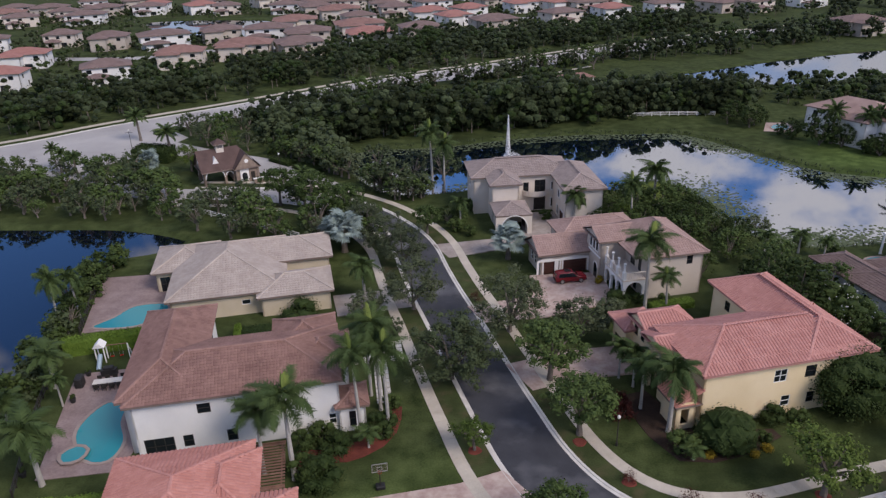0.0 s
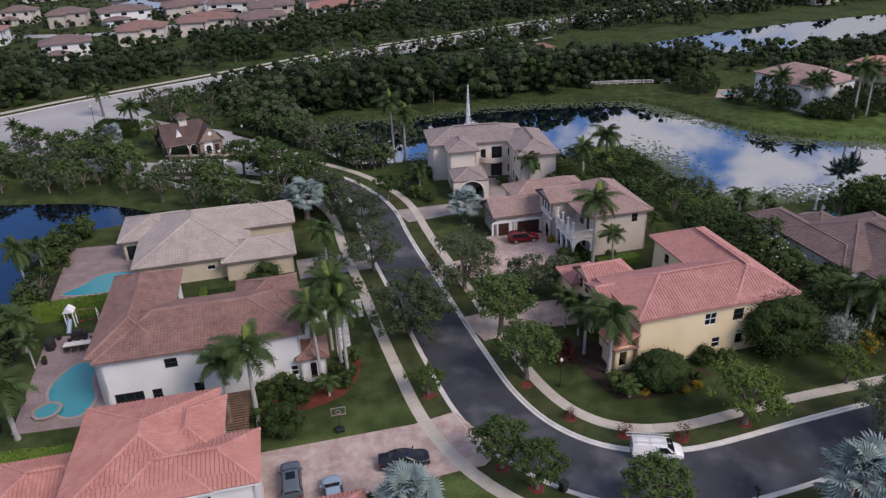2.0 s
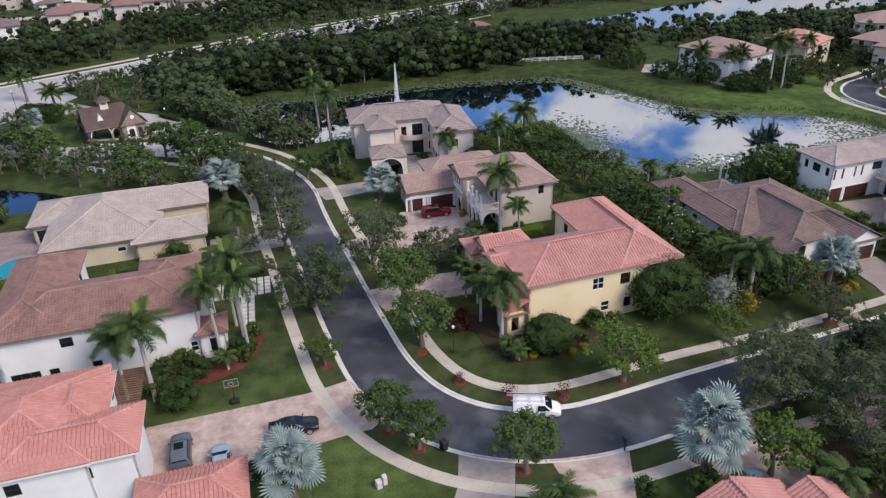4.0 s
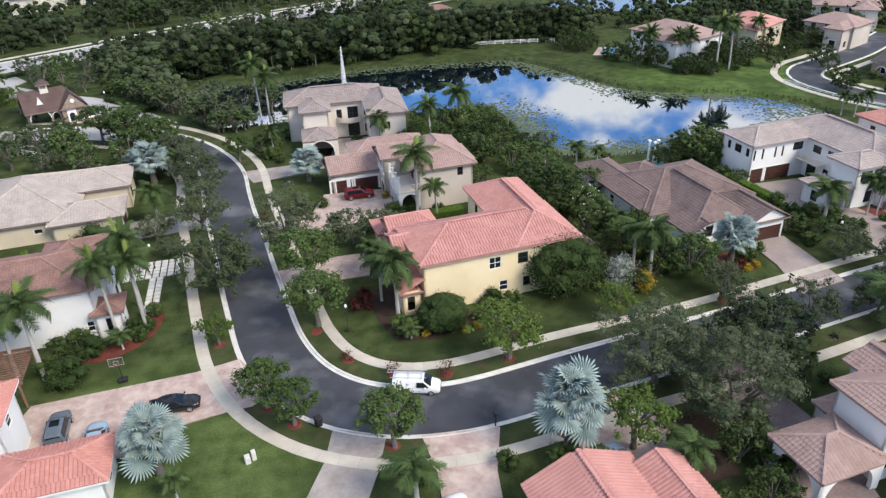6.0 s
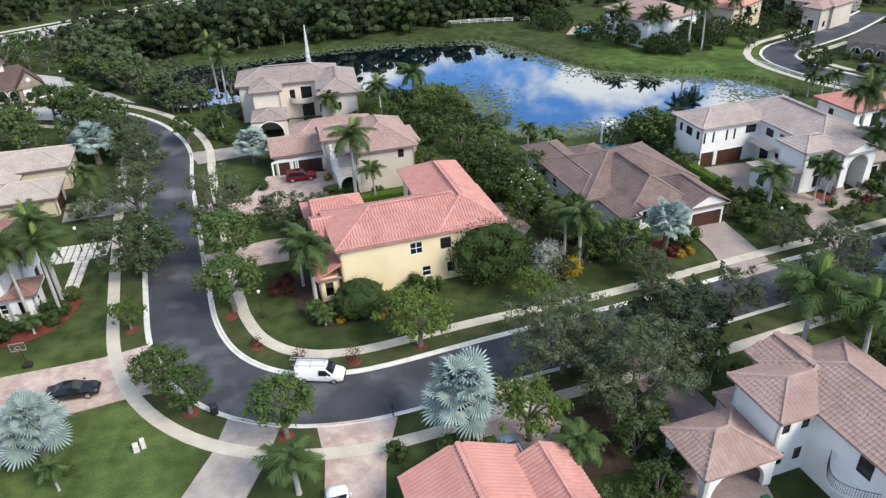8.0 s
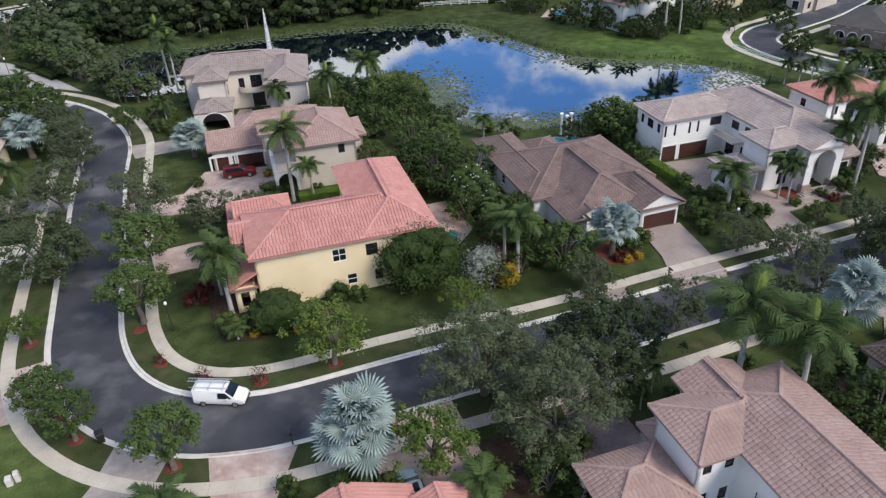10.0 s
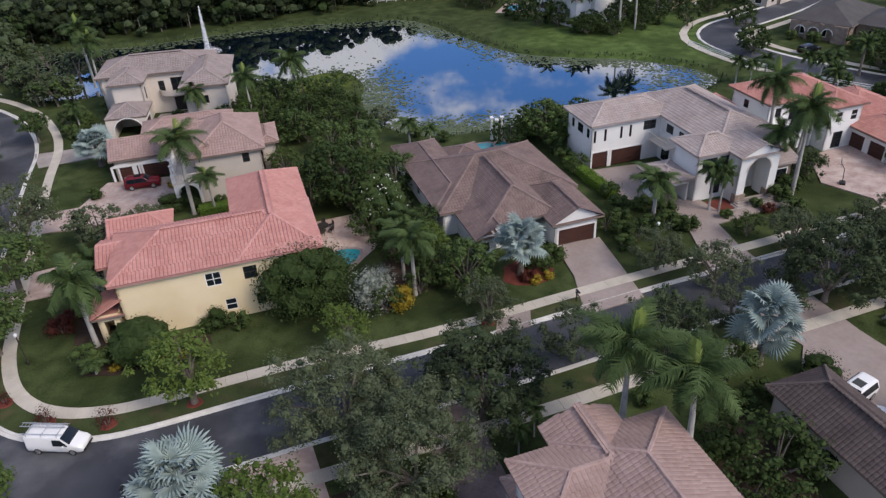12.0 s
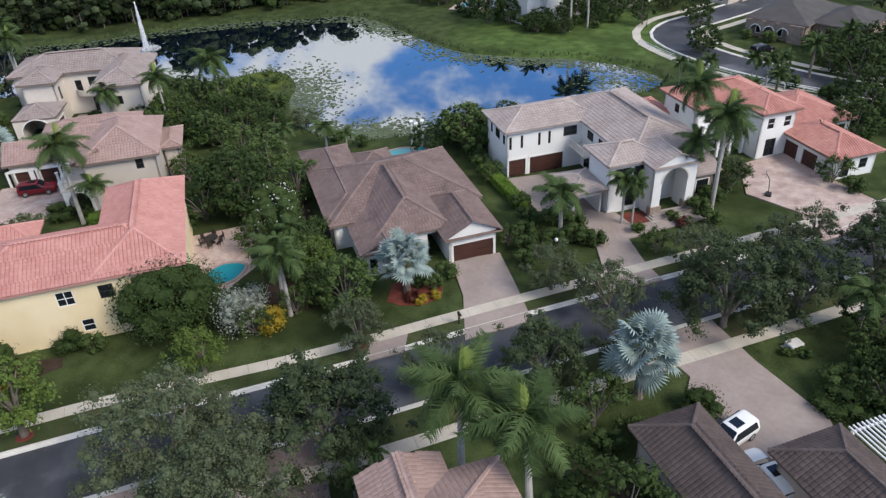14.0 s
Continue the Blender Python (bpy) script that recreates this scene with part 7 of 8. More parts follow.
# ---- drives, decks, beds ----
paving("driveway_court", "pink and cream brick paver court", [(-15.6, 46.0), (-15.0, 49.0), (0.6, 52.0), (4.9, 53.6), (9.2, 47.6), (7.2, 45.6), (3.4, 44.8), (-2.2, 43.2), (-3.2, 40.6), (-12.4, 39.0)], M_PAVER, 0.147)
paving("driveway_round_a", "grey brick paver drive", [(15.2, 41.2), (20.2, 39.6), (19.4, 35.6), (17.6, 30), (17.0, 24), (11.0, 25), (12.4, 31), (14.6, 37.2)], M_PAVER2, 0.142)
paving("driveway_round_b", "pink brick paver drive", [(23.4, 39.2), (30.8, 39.2), (29.6, 34.0), (29.4, 28), (24.6, 27), (24.4, 34.6)], M_PAVER, 0.142)
paving("driveway_side", "pink brick paver drive by the silver palm", [(38.2, 41.2), (44.2, 42.8), (46.2, 36.0), (44.2, 31.2), (38.6, 31.6), (37.4, 36)], M_PAVER, 0.143)
paving("driveway_brown_house", "taupe brick paver drive", [(70.2, 56.0), (76.8, 58.0), (76.2, 64.6), (75.6, 69.9), (70.2, 69.0), (70.8, 62.8)], M_PAVER3, 0.147)
paving("walkway_brown_house", "taupe brick paver apron", [(61.0, 54.3), (64.6, 55.2), (65.2, 58.6), (61.8, 58.0)], M_PAVER3, 0.147)
paving("driveway_arch_house", "taupe brick paver drive and motor court", [(85.2, 60.9), (91.0, 62.4), (90.3, 65.4), (90.0, 70.4), (91.4, 73.0), (89.6, 78.0), (90.8, 88.0), (79.2, 86.8), (81.4, 78.0), (85.4, 77.6), (86.4, 72.0)], M_PAVER3, 0.145)
paving("walkway_arch_house", "pale brick paver walk to the entry", [(90.06, 70.5), (100.4, 73.6), (99.6, 75.4), (91.4, 72.96)], M_PAVER3, 0.15)
paving("driveway_red_house", "pink brick paver court", [(110.0, 66.8), (118.6, 69.2), (120.6, 74.0), (118.4, 80.0), (116.6, 88.0), (109.4, 85.6), (106.8, 78.0), (110.6, 73.0)], M_PAVER, 0.145)
paving("driveway_wide", "pale taupe brick paver drive", [(86.4, 53.8), (93.2, 55.6), (94.6, 49.8), (97.2, 42.6), (95.6, 36.0), (86.0, 33.0), (84.2, 41.6), (88.4, 48.6)], M_PAVER3, 0.142)
paving("driveway_rose_house", "taupe brick paver drive and carport floor", [(53.5, 44.9), (57.6, 46.1), (58.6, 40.0), (60.4, 33.0), (59.6, 24.4), (52.8, 23.2), (52.4, 31.0), (53.8, 38.0)], M_DECK, 0.142)
paving("driveway_yellow_house", "pink brick paver drive", [(6.8, 71.8), (9.4, 66.4), (15.6, 68.6), (23.6, 69.4), (22.6, 75.4), (15.0, 74.6)], M_PAVER, 0.144)
paving("driveway_balcony_house", "pink brick paver court", [(2.8, 86.4), (5.0, 81.8), (14.0, 83.0), (23.4, 86.6), (23.4, 96.0), (12.6, 95.4), (11.0, 88.6)], M_PAVER, 0.144)
paving("driveway_villa", "grey brick paver court", [(-2.0, 107.8), (0.6, 102.4), (8.8, 105.2), (16.0, 108.8), (21.0, 113.6), (20.8, 121.4), (14.0, 121.2), (13.0, 110.4), (6.0, 109.2)], M_PAVER2, 0.144)
paving("driveway_tan_house", "grey brick paver drive", [(-6.0, 92.4), (-4.4, 86.8), (-15.0, 84.6), (-16.4, 90.6)], M_PAVER2, 0.144)
paving("terrace_yellow_house", "pink paver pool terrace", [(39.6, 78.6), (47.4, 80.6), (50.2, 72.8), (46.6, 67.2), (43.2, 70.4)], M_PAVER, 0.07)
paving("deck_white_house", "mauve paver pool deck", [(-40.6, 54.0), (-44.6, 70.6), (-44.0, 72.4), (-36.0, 73.6), (-32.4, 58.6), (-33.0, 55.0)], M_DECK, 0.08)
paving("deck_tan_house", "taupe paver pool deck", [(-48.8, 82.0), (-53.0, 98.6), (-41.6, 99.8), (-37.6, 84.0)], M_DECK, 0.08)
paving("terrace_far_house", "pale pool terrace across the lake", [(80, 172), (84, 180), (90, 179), (87, 170)], M_PAVER, 0.06)
slab("bed_white_house", "red mulch bed curving round palms", "flower bed", [(-15.6, 54.6), (-13.1, 55.5), (-10.4, 55.5), (-8.8, 56.2), (-6.9, 57.7), (-5.7, 59.8), (-5.3, 62.1), (-5.3, 64.2), (-7.0, 64.4), (-7.4, 61.0), (-9.6, 58.6), (-12.0, 57.4), (-15.6, 57.4)], M_MULCH_RED, 0.06)
slab("bed_corner", "dark mulch bed with shrubs along the yellow wall", "flower bed", [(20.2, 58.2), (22.2, 54.4), (25.6, 54.0), (29.8, 55.2), (33.6, 57.6), (33.2, 58.8), (25.0, 58.8), (22.0, 66.0), (18.6, 65.0)], M_MULCH, 0.05)
slab("bed_brown_house", "red mulch bed round the silver palm", "flower bed", [(63.2, 63.0), (64.4, 62.2), (66.6, 61.9), (68.4, 62.8), (69.0, 64.6), (68.2, 66.6), (65.8, 67.0), (63.8, 65.8)], M_MULCH_RED, 0.05)
slab("bed_arch_house", "red mulch bed by the entry", "flower bed", [(88.6, 71.6), (92.2, 73.2), (97.4, 75.8), (92.4, 76.2), (88.6, 75.4)], M_MULCH_RED, 0.1)
slab("bed_side", "dark mulch under the shade trees", "flower bed", [(45.5, 30.0), (50.0, 30.5), (51.6, 40.4), (46.0, 39.6)], M_MULCH, 0.04)
slab("bed_hedge_row", "dark mulch between the gardens", "flower bed", [(51.0, 64.6), (54.6, 62.6), (59.0, 64.0), (57.0, 73.0), (52.0, 93.0), (44.0, 96.0), (49.6, 80.8)], M_MULCH, 0.04)
slab("bed_rose_house", "dark mulch by the rose-roofed house", "flower bed", [(71.0, 37.0), (79.6, 41.6), (82.0, 30.0), (74.0, 24.0)], M_MULCH, 0.04)
for x, y in ((13.0, 57.4), (16.6, 51.6), (21.3, 48.6), (26.7, 47.6), (33.6, 49.2), (8.8, 45.2), (11.6, 42.3), (20.7, 38.2), (2.3, 56.6), (60.6, 56.4), (36.5, 37.4)):
    b = Buf()
    ring = [(x + 0.75 * math.cos(a) * (1 + 0.12 * math.sin(3 * a + x)), y + 0.75 * math.sin(a)) for a in [i * math.pi / 8 for i in range(16)]]
    b.loft([[(px, py, 0.1) for px, py in ring], [(x + (px - x) * 0.8, y + (py - y) * 0.8, 0.19) for px, py in ring]])
    tagged(part("mulch_ring", b, M_MULCH_RED), "ring of red mulch round a tree", "mulch", "mulch rings", kind="structure")


def pool(name, label, poly, rim=0.35, top=0.12):
    """A sunk pool with a pale coping and clear blue water."""
    line = [Vector(p) for p in closed_line(poly, 0.8)]
    area = sum(line[i - 1][0] * line[i][1] - line[i][0] * line[i - 1][1] for i in range(len(line)))
    line = line if area > 0 else line[::-1]
    ring = line[-1:] + line + line[:1]
    p = thing(name, label, "swimming pool")
    cop = Buf()
    rows = [[(q[0], q[1], z) for q in beside(ring, d)[1:-1]] for d, z in ((-rim, top - 0.06), (-rim, top + 0.03), (0.0, top + 0.03), (0.02, top - 0.05))]
    cop.loft([r for r in rows], caps=False)
    part("coping", cop, M_PAVER3, p, "mauve brick coping")
    w = Buf()
    w.add([(q[0], q[1], top - 0.02) for q in line], [tuple(range(len(line)))])
    part("water", w, M_POOL, p, "clear blue pool water")
    return p


pool("pool", "kidney-shaped blue pool in a mauve deck", [(-39.6, 60.5), (-39.8, 63.6), (-38.6, 66.3), (-36.4, 66.0), (-35.8, 62.8), (-34.2, 59.4), (-34.6, 56.6), (-37.0, 56.8)])
pool("spa", "round raised spa beside the pool", [(-39.6, 57.4), (-38.6, 58.6), (-37.3, 58.0), (-37.5, 56.6), (-38.8, 56.2)], top=0.35)
pool("pool", "curving turquoise pool beside the tan house", [(-47.8, 83.4), (-46.0, 86.0), (-44.4, 89.0), (-40.6, 89.6), (-39.4, 87.6), (-42.0, 83.6)])
pool("pool", "small turquoise pool on the pink terrace", [(43.9, 70.2), (45.6, 72.2), (48.0, 71.8), (47.2, 69.2), (45.0, 68.4)])
pool("pool", "turquoise pool beside the lakeside lawn", [(63.6, 95.6), (64.6, 98.0), (67.4, 98.4), (67.2, 96.0)])
pool("spa", "round spa above the pool", [(67.8, 96.6), (68.2, 97.8), (69.4, 97.8), (69.8, 96.6), (68.8, 95.8)], top=0.5)
pool("pool", "turquoise pool across the lake", [(83, 174), (85, 177.5), (88, 176.5), (86, 172.5)])
for x, y in ((67.8, 99.9), (68.4, 98.9), (69.3, 99.8)):
    c = thing("garden_column", "white garden column by the pool", "column", x, y)
    part("shaft", Buf().tube([(0, 0, 0), (0, 0, 0.3), (0, 0, 3.2), (0, 0, 3.4)], [0.26, 0.18, 0.16, 0.22], 10), M_TRIM, c)
    part("capital", Buf().chamfer_box(-0.27, 0.27, -0.27, 0.27, 3.4, 3.6, 0.04), M_TRIM, c)

# lily pads on the lake
rng = np.random.default_rng(5)
pads = Buf()


def pad(x, y, s):
    k = rng.random() * 6.283
    tip = rng.normal(size=2) * 0.06
    pads.add([(x + s * math.cos(k + j * 1.257), y + s * math.sin(k + j * 1.257), -0.475 + 0.02 * rng.random() + tip[0] * math.cos(j * 1.257) * s + tip[1] * math.sin(j * 1.257) * s) for j in range(5)], [(0, 1, 2, 3, 4)])


for (cx, cy, rx, ry, n) in ((49.6, 121, 5.6, 14, 2400), (60, 106.5, 9, 3.5, 1100), (86, 140, 9, 4.5, 1200), (66, 166.5, 6, 8, 1200), (97, 135, 9, 4, 1000), (66, 106, 12, 4, 300), (103, 119, 5, 8, 380), (82, 109.6, 12, 2.6, 300)):
    for _ in range(n):
        x, y = cx + rx * 0.6 * rng.normal(), cy + ry * 0.6 * rng.normal()
        if inside((x, y), LAKE):
            pad(x, y, rng.uniform(0.12, 0.34))
shore = [Vector(p) for p in LAKE]
for i, p in enumerate(shore):
    way = (shore[(i + 1) % len(shore)] - p)
    if p[1] < 134 and p[0] < 48:
        continue
    for _ in range(60 if p[1] > 150 else 44):
        q = p + way * rng.random() + Vector((-way[1], way[0])).normalized() * (rng.random() ** 1.4 * (5.5 if p[1] > 130 else 3.0) + 0.6) * (1 if inside(p + Vector((-way[1], way[0])).normalized() * 2, LAKE) else -1)
        if inside(q, LAKE):
            pad(q[0], q[1], rng.uniform(0.15, 0.38))
tagged(part("lily_pads", pads, M_LILY), "floating lily pads in drifts along the shore", "lily pads", kind="stuff")
# reeds and rushes at the water's edge
reeds = Buf()
for i, p in enumerate(shore):
    way = (shore[(i + 1) % len(shore)] - p)
    for _ in range(16):
        q = p + way * rng.random() + Vector(rng.normal(size=2) * 0.55)
        h, a = rng.uniform(0.4, 1.1), rng.random() * 6.283
        d, e = Vector((math.cos(a), math.sin(a), 0)) * 0.10, Vector((*(rng.normal(size=2) * 0.25), h))
        base = Vector((q[0], q[1], -0.45))
        reeds.add([base - d, base + d, base + e * 0.7 + d, base + e, base + e * 0.7 - d], [(0, 1, 2, 3, 4)])
tagged(part("reeds", reeds, M_GREYLEAF), "grey-green reeds along the lake shore", "reeds", kind="stuff")

# fountain
jet = thing("fountain", "tall white fountain jet in the lake", "fountain", 15.2, 158.8, -0.5)
rng = np.random.default_rng(3)
h = 9.6 * rng.random(5200) ** 0.8
r = 0.05 + 0.62 * (1 - h / 9.6) ** 0.8
a = rng.random(5200) * 6.283
out = rng.random(5200) ** 0.7
part("jet", quads(leaves(rng, np.stack([np.cos(a) * r * out, np.sin(a) * r * out, h], 1), np.full(5200, 0.06), 2, 0.055, 0.5, 0.0)), M_SPRAY, jet)
part("nozzle", Buf().tube([(0, 0, -0.2), (0, 0, 0.15), (0, 0, 0.2)], [0.35, 0.3, 0.1], 12), M_PLASTIC, jet)
t = rng.random(1500) ** 0.6
a = rng.random(1500) * 6.283
spray = np.stack([np.cos(a) * 2.0 * t + 0.9 * t, np.sin(a) * 1.8 * t, 0.05 + 2.4 * (1 - t) * rng.random(1500) ** 2], 1)
part("splash", quads(leaves(rng, spray, np.full(1500, 0.08), 1, 0.06, 0.6)), M_SPRAY, jet)

# open park shelter beyond the woods
shelter = thing("park_shelter", "low park shelter with a red-brown roof on white posts", "shelter", 44, 234, 0, 18)
b = Buf()
b.loft([[(-6, -3, 2.7), (6, -3, 2.7), (6, 3, 2.7), (-6, 3, 2.7)], [(-6, -3, 2.85), (6, -3, 2.85), (6, 3, 2.85), (-6, 3, 2.85)], [(-3, -0.2, 4.0), (3, -0.2, 4.0), (3, 0.2, 4.0), (-3, 0.2, 4.0)]])
part("roof", b, R_BROWN, shelter)
for x in (-5.4, -1.8, 1.8, 5.4):
    for y in (-2.5, 2.5):
        part("post", Buf().box(x - 0.15, x + 0.15, y - 0.15, y + 0.15, 0, 2.7), M_TRIM, shelter)


# ---- vehicles ----
def wheel(parent, x, y, r=0.33, wide=0.22):
    tyre = Buf()
    rings = []
    for t, rr in ((-0.5, 0.8), (-0.5, 0.95), (-0.35, 1.0), (0.35, 1.0), (0.5, 0.95), (0.5, 0.8)):
        rings.append([(x + r * rr * math.cos(a), y + t * wide, r + r * rr * math.sin(a)) for a in [i * math.pi / 9 for i in range(18)]])
    tyre.loft(rings)
    w = part("wheel", tyre, M_TYRE, parent)
    rim = Buf()
    s = 1 if y > 0 else -1
    for k in range(5):
        m = Matrix.Translation((x, y + s * wide * 0.5, r)) @ pose(0, 0, 0, 0, k * 72, 0)
        rim.box(-0.05, 0.05, -0.015, 0.02, 0, r * 0.66, m)
    rim.loft([[(x + rr * r * math.cos(a), y + s * d, r + rr * r * math.sin(a)) for a in [i * math.pi / 8 for i in range(16)]] for rr, d in ((0.68, wide * 0.5), (0.62, wide * 0.53), (0.55, wide * 0.45))])
    part("rim", rim, M_METAL, w)


def body_loft(stations, half):
    """A rounded car body from stations along its length: (x, sill, belt, roof, width at belt, width at roof)."""
    keys = np.array(stations[:1] + stations + stations[-1:])
    fine = []
    for i in range(1, len(keys) - 2):
        a, b, c, d = keys[i - 1 : i + 3]
        for t in (0.0, 0.25, 0.5, 0.75):
            curve = b + 0.5 * t * (c - a + t * (2 * a - 5 * b + 4 * c - d + t * (3 * b - 3 * c + d - a)))
            fine.append(0.4 * curve + 0.6 * (b + (c - b) * t))
    fine.append(keys[-1])
    rings = []
    for x, sill, belt, top, wb, wt in fine:
        side = [(wb * 0.9, sill), (wb * 0.97, sill + 0.1), (wb, (sill + belt) / 2), (wb * 0.985, belt - 0.04), (wb * 0.95, belt + 0.02), (wt * 1.02, top - 0.1), (wt * 0.94, top - 0.03), (wt * 0.7, top), (wt * 0.25, top + 0.015)]
        rings.append([(x, -w * half, z) for w, z in side] + [(x, w * half, z) for w, z in side[::-1]])
    return Buf().loft(rings)


def glass_quad(b, pts, lift=0.035):
    pts = [Vector(p) for p in pts]
    nor = (pts[1] - pts[0]).cross(pts[2] - pts[0]).normalized() * lift
    b.add([p + nor for p in pts] + [p - nor for p in pts], [(0, 1, 2, 3), (7, 6, 5, 4), (0, 4, 5, 1), (1, 5, 6, 2), (2, 6, 7, 3), (3, 7, 4, 0)])


def car(name, label, x, y, turn, paint, stations, half, wheels, r, glass, z=0.15):
    c = thing(name, label, "car" if name != "van" else "van", x, y, z, turn, "parked vehicles")
    part("body", body_loft(stations, half), paint, c, smooth=True)
    for wx in wheels:
        for s in (-1, 1):
            wheel(c, wx, s * (half - 0.1), r)
    for tag, panes in glass.items():
        for pts in panes:
            b = Buf()
            glass_quad(b, pts)
            part(tag, b, M_GLASS, c, "dark tinted glass")
    x0, x1 = stations[0][0], stations[-1][0]
    for s in (-1, 1):
        b = Buf()
        b.box(x1 - 0.16, x1 - 0.02, s * half * 0.62 - 0.16, s * half * 0.62 + 0.16, 0.62, 0.76)
        part("headlight", b, M_METAL, c)
        b = Buf()
        b.box(x0 - 0.01, x0 + 0.1, s * half * 0.74 - 0.12, s * half * 0.74 + 0.12, 0.75, 0.95)
        part("tail_light", b, M_LAMP_R, c)
        b = Buf()
        b.chamfer_box(x1 * 0.36, x1 * 0.36 + 0.16, s * (half + 0.1) - 0.09, s * (half + 0.1) + 0.09, 0.98, 1.12, 0.03)
        part("mirror", b, paint, c)
    for x in (x1, x0):
        part("bumper", Buf().box(x - 0.04, x + 0.04, -half * 0.8, half * 0.8, 0.32, 0.5), M_PLASTIC, c)
    return c


def side_panes(rows, half):
    out = []
    for xa, xb, xc, xd, lo, hi, wl_, wh in rows:
        for s in (-1, 1):
            out.append([(xa, s * half * wl_, lo), (xb, s * half * wl_, lo), (xc, s * half * wh, hi), (xd, s * half * wh, hi)][:: s])
    return out


SEDAN = [(-2.4, 0.3, 0.8, 0.92, 0.8, 0.72), (-2.25, 0.24, 0.9, 1.02, 0.95, 0.82), (-1.5, 0.22, 0.92, 1.12, 1.0, 0.82), (-0.8, 0.2, 0.92, 1.42, 1.0, 0.68), (0.1, 0.2, 0.92, 1.45, 1.0, 0.68), (0.95, 0.2, 0.9, 1.06, 1.0, 0.84), (1.8, 0.22, 0.82, 0.94, 0.97, 0.82), (2.35, 0.28, 0.7, 0.76, 0.82, 0.7)]
SUVS = [(-2.3, 0.35, 0.95, 1.1, 0.88, 0.8), (-2.2, 0.3, 1.0, 1.55, 0.96, 0.72), (-1.8, 0.28, 1.0, 1.68, 1.0, 0.74), (0.2, 0.26, 1.0, 1.72, 1.0, 0.74), (1.0, 0.26, 1.0, 1.16, 1.0, 0.85), (1.9, 0.28, 0.95, 1.06, 0.97, 0.84), (2.3, 0.34, 0.8, 0.88, 0.84, 0.74)]
VAN = [(-2.32, 0.5, 1.0, 1.6, 0.88, 0.78), (-2.3, 0.35, 1.0, 1.78, 0.95, 0.84), (-2.2, 0.28, 1.0, 1.86, 1.0, 0.88), (0.2, 0.26, 1.0, 1.88, 1.0, 0.88), (0.75, 0.26, 1.0, 1.8, 1.0, 0.84), (1.55, 0.26, 1.0, 1.2, 1.0, 0.88), (2.1, 0.28, 0.9, 1.02, 0.96, 0.84), (2.4, 0.34, 0.72, 0.8, 0.84, 0.74)]
sedan_glass = {"windscreen": [[(0.22, -0.58, 1.41), (0.93, -0.72, 1.09), (0.93, 0.72, 1.09), (0.22, 0.58, 1.41)]], "rear_window": [[(-1.45, -0.68, 1.15), (-0.88, -0.58, 1.40), (-0.88, 0.58, 1.40), (-1.45, 0.68, 1.15)]], "side_window": side_panes([(-1.15, 0.0, 0.0, -0.75, 0.98, 1.34, 0.96, 0.74), (0.05, 0.75, 0.2, 0.05, 0.98, 1.34, 0.96, 0.74)], 0.92)}
suv_glass = {"windscreen": [[(0.3, -0.64, 1.66), (0.97, -0.76, 1.2), (0.97, 0.76, 1.2), (0.3, 0.64, 1.66)]], "rear_window": [[(-2.23, -0.66, 1.1), (-2.21, -0.62, 1.5), (-2.21, 0.62, 1.5), (-2.23, 0.66, 1.1)]], "side_window": side_panes([(-1.95, -0.85, -0.85, -1.8, 1.06, 1.58, 0.965, 0.80), (-0.8, 0.1, 0.1, -0.8, 1.06, 1.58, 0.965, 0.80), (0.15, 0.85, 0.3, 0.15, 1.06, 1.58, 0.965, 0.80)], 0.95), "sunroof": [[(-0.9, -0.42, 1.715), (0.0, -0.42, 1.725), (0.0, 0.42, 1.725), (-0.9, 0.42, 1.715)]]}
van_glass = {"windscreen": [[(0.82, -0.7, 1.76), (1.5, -0.8, 1.24), (1.5, 0.8, 1.24), (0.82, 0.7, 1.76)]], "rear_window": [[(-2.3, -0.62, 1.15), (-2.28, -0.6, 1.6), (-2.28, 0.6, 1.6), (-2.3, 0.62, 1.15)]], "side_window": side_panes([(0.1, 1.3, 0.78, 0.12, 1.06, 1.62, 0.975, 0.9)], 0.9)}
van = car("van", "white cargo van with a ladder rack parked by the kerb", 23.5, 45.65, -10, M_PAINT_W, VAN, 0.86, (-1.45, 1.5), 0.32, van_glass, 0.06)
b = Buf()
for s in (-0.6, 0.6):
    b.tube([(-2.5, s, 2.08), (1.1, s, 2.08)], [0.035, 0.035], 5)
for x in (-2.0, -0.7, 0.6):
    b.tube([(x, -0.72, 1.86), (x, -0.72, 2.04), (x, 0.72, 2.04), (x, 0.72, 1.86)], [0.03] * 4, 5)
part("roof_rack", b, M_METAL, van, "metal roof rack")
b = Buf()
for s in (0.1, 0.5):
    b.tube([(-2.9, s, 2.16), (1.0, s, 2.16)], [0.04, 0.04], 5)
for k in range(13):
    b.tube([(-2.8 + k * 0.3, 0.1, 2.16), (-2.8 + k * 0.3, 0.5, 2.16)], [0.022, 0.022], 4)
part("ladder", b, M_METAL, van, "aluminium ladder on the rack")
car("car", "black sedan parked on the brick court", -0.3, 46.4, 6, M_PAINT_B, SEDAN, 0.92, (-1.42, 1.45), 0.34, sedan_glass, 0.15)
car("car", "grey-blue sport utility car on the brick court", -10.6, 44.4, 101, M_PAINT_G, SUVS, 0.95, (-1.4, 1.42), 0.37, suv_glass, 0.15)
car("car", "pale blue car by the garage", -6.6, 42.4, 101, M_PAINT_S, SEDAN, 0.92, (-1.42, 1.45), 0.34, sedan_glass, 0.15)
car("car", "red sport utility car before the garage", 18.2, 93.3, 8, M_PAINT_R, SUVS, 0.93, (-1.4, 1.42), 0.37, suv_glass, 0.15)
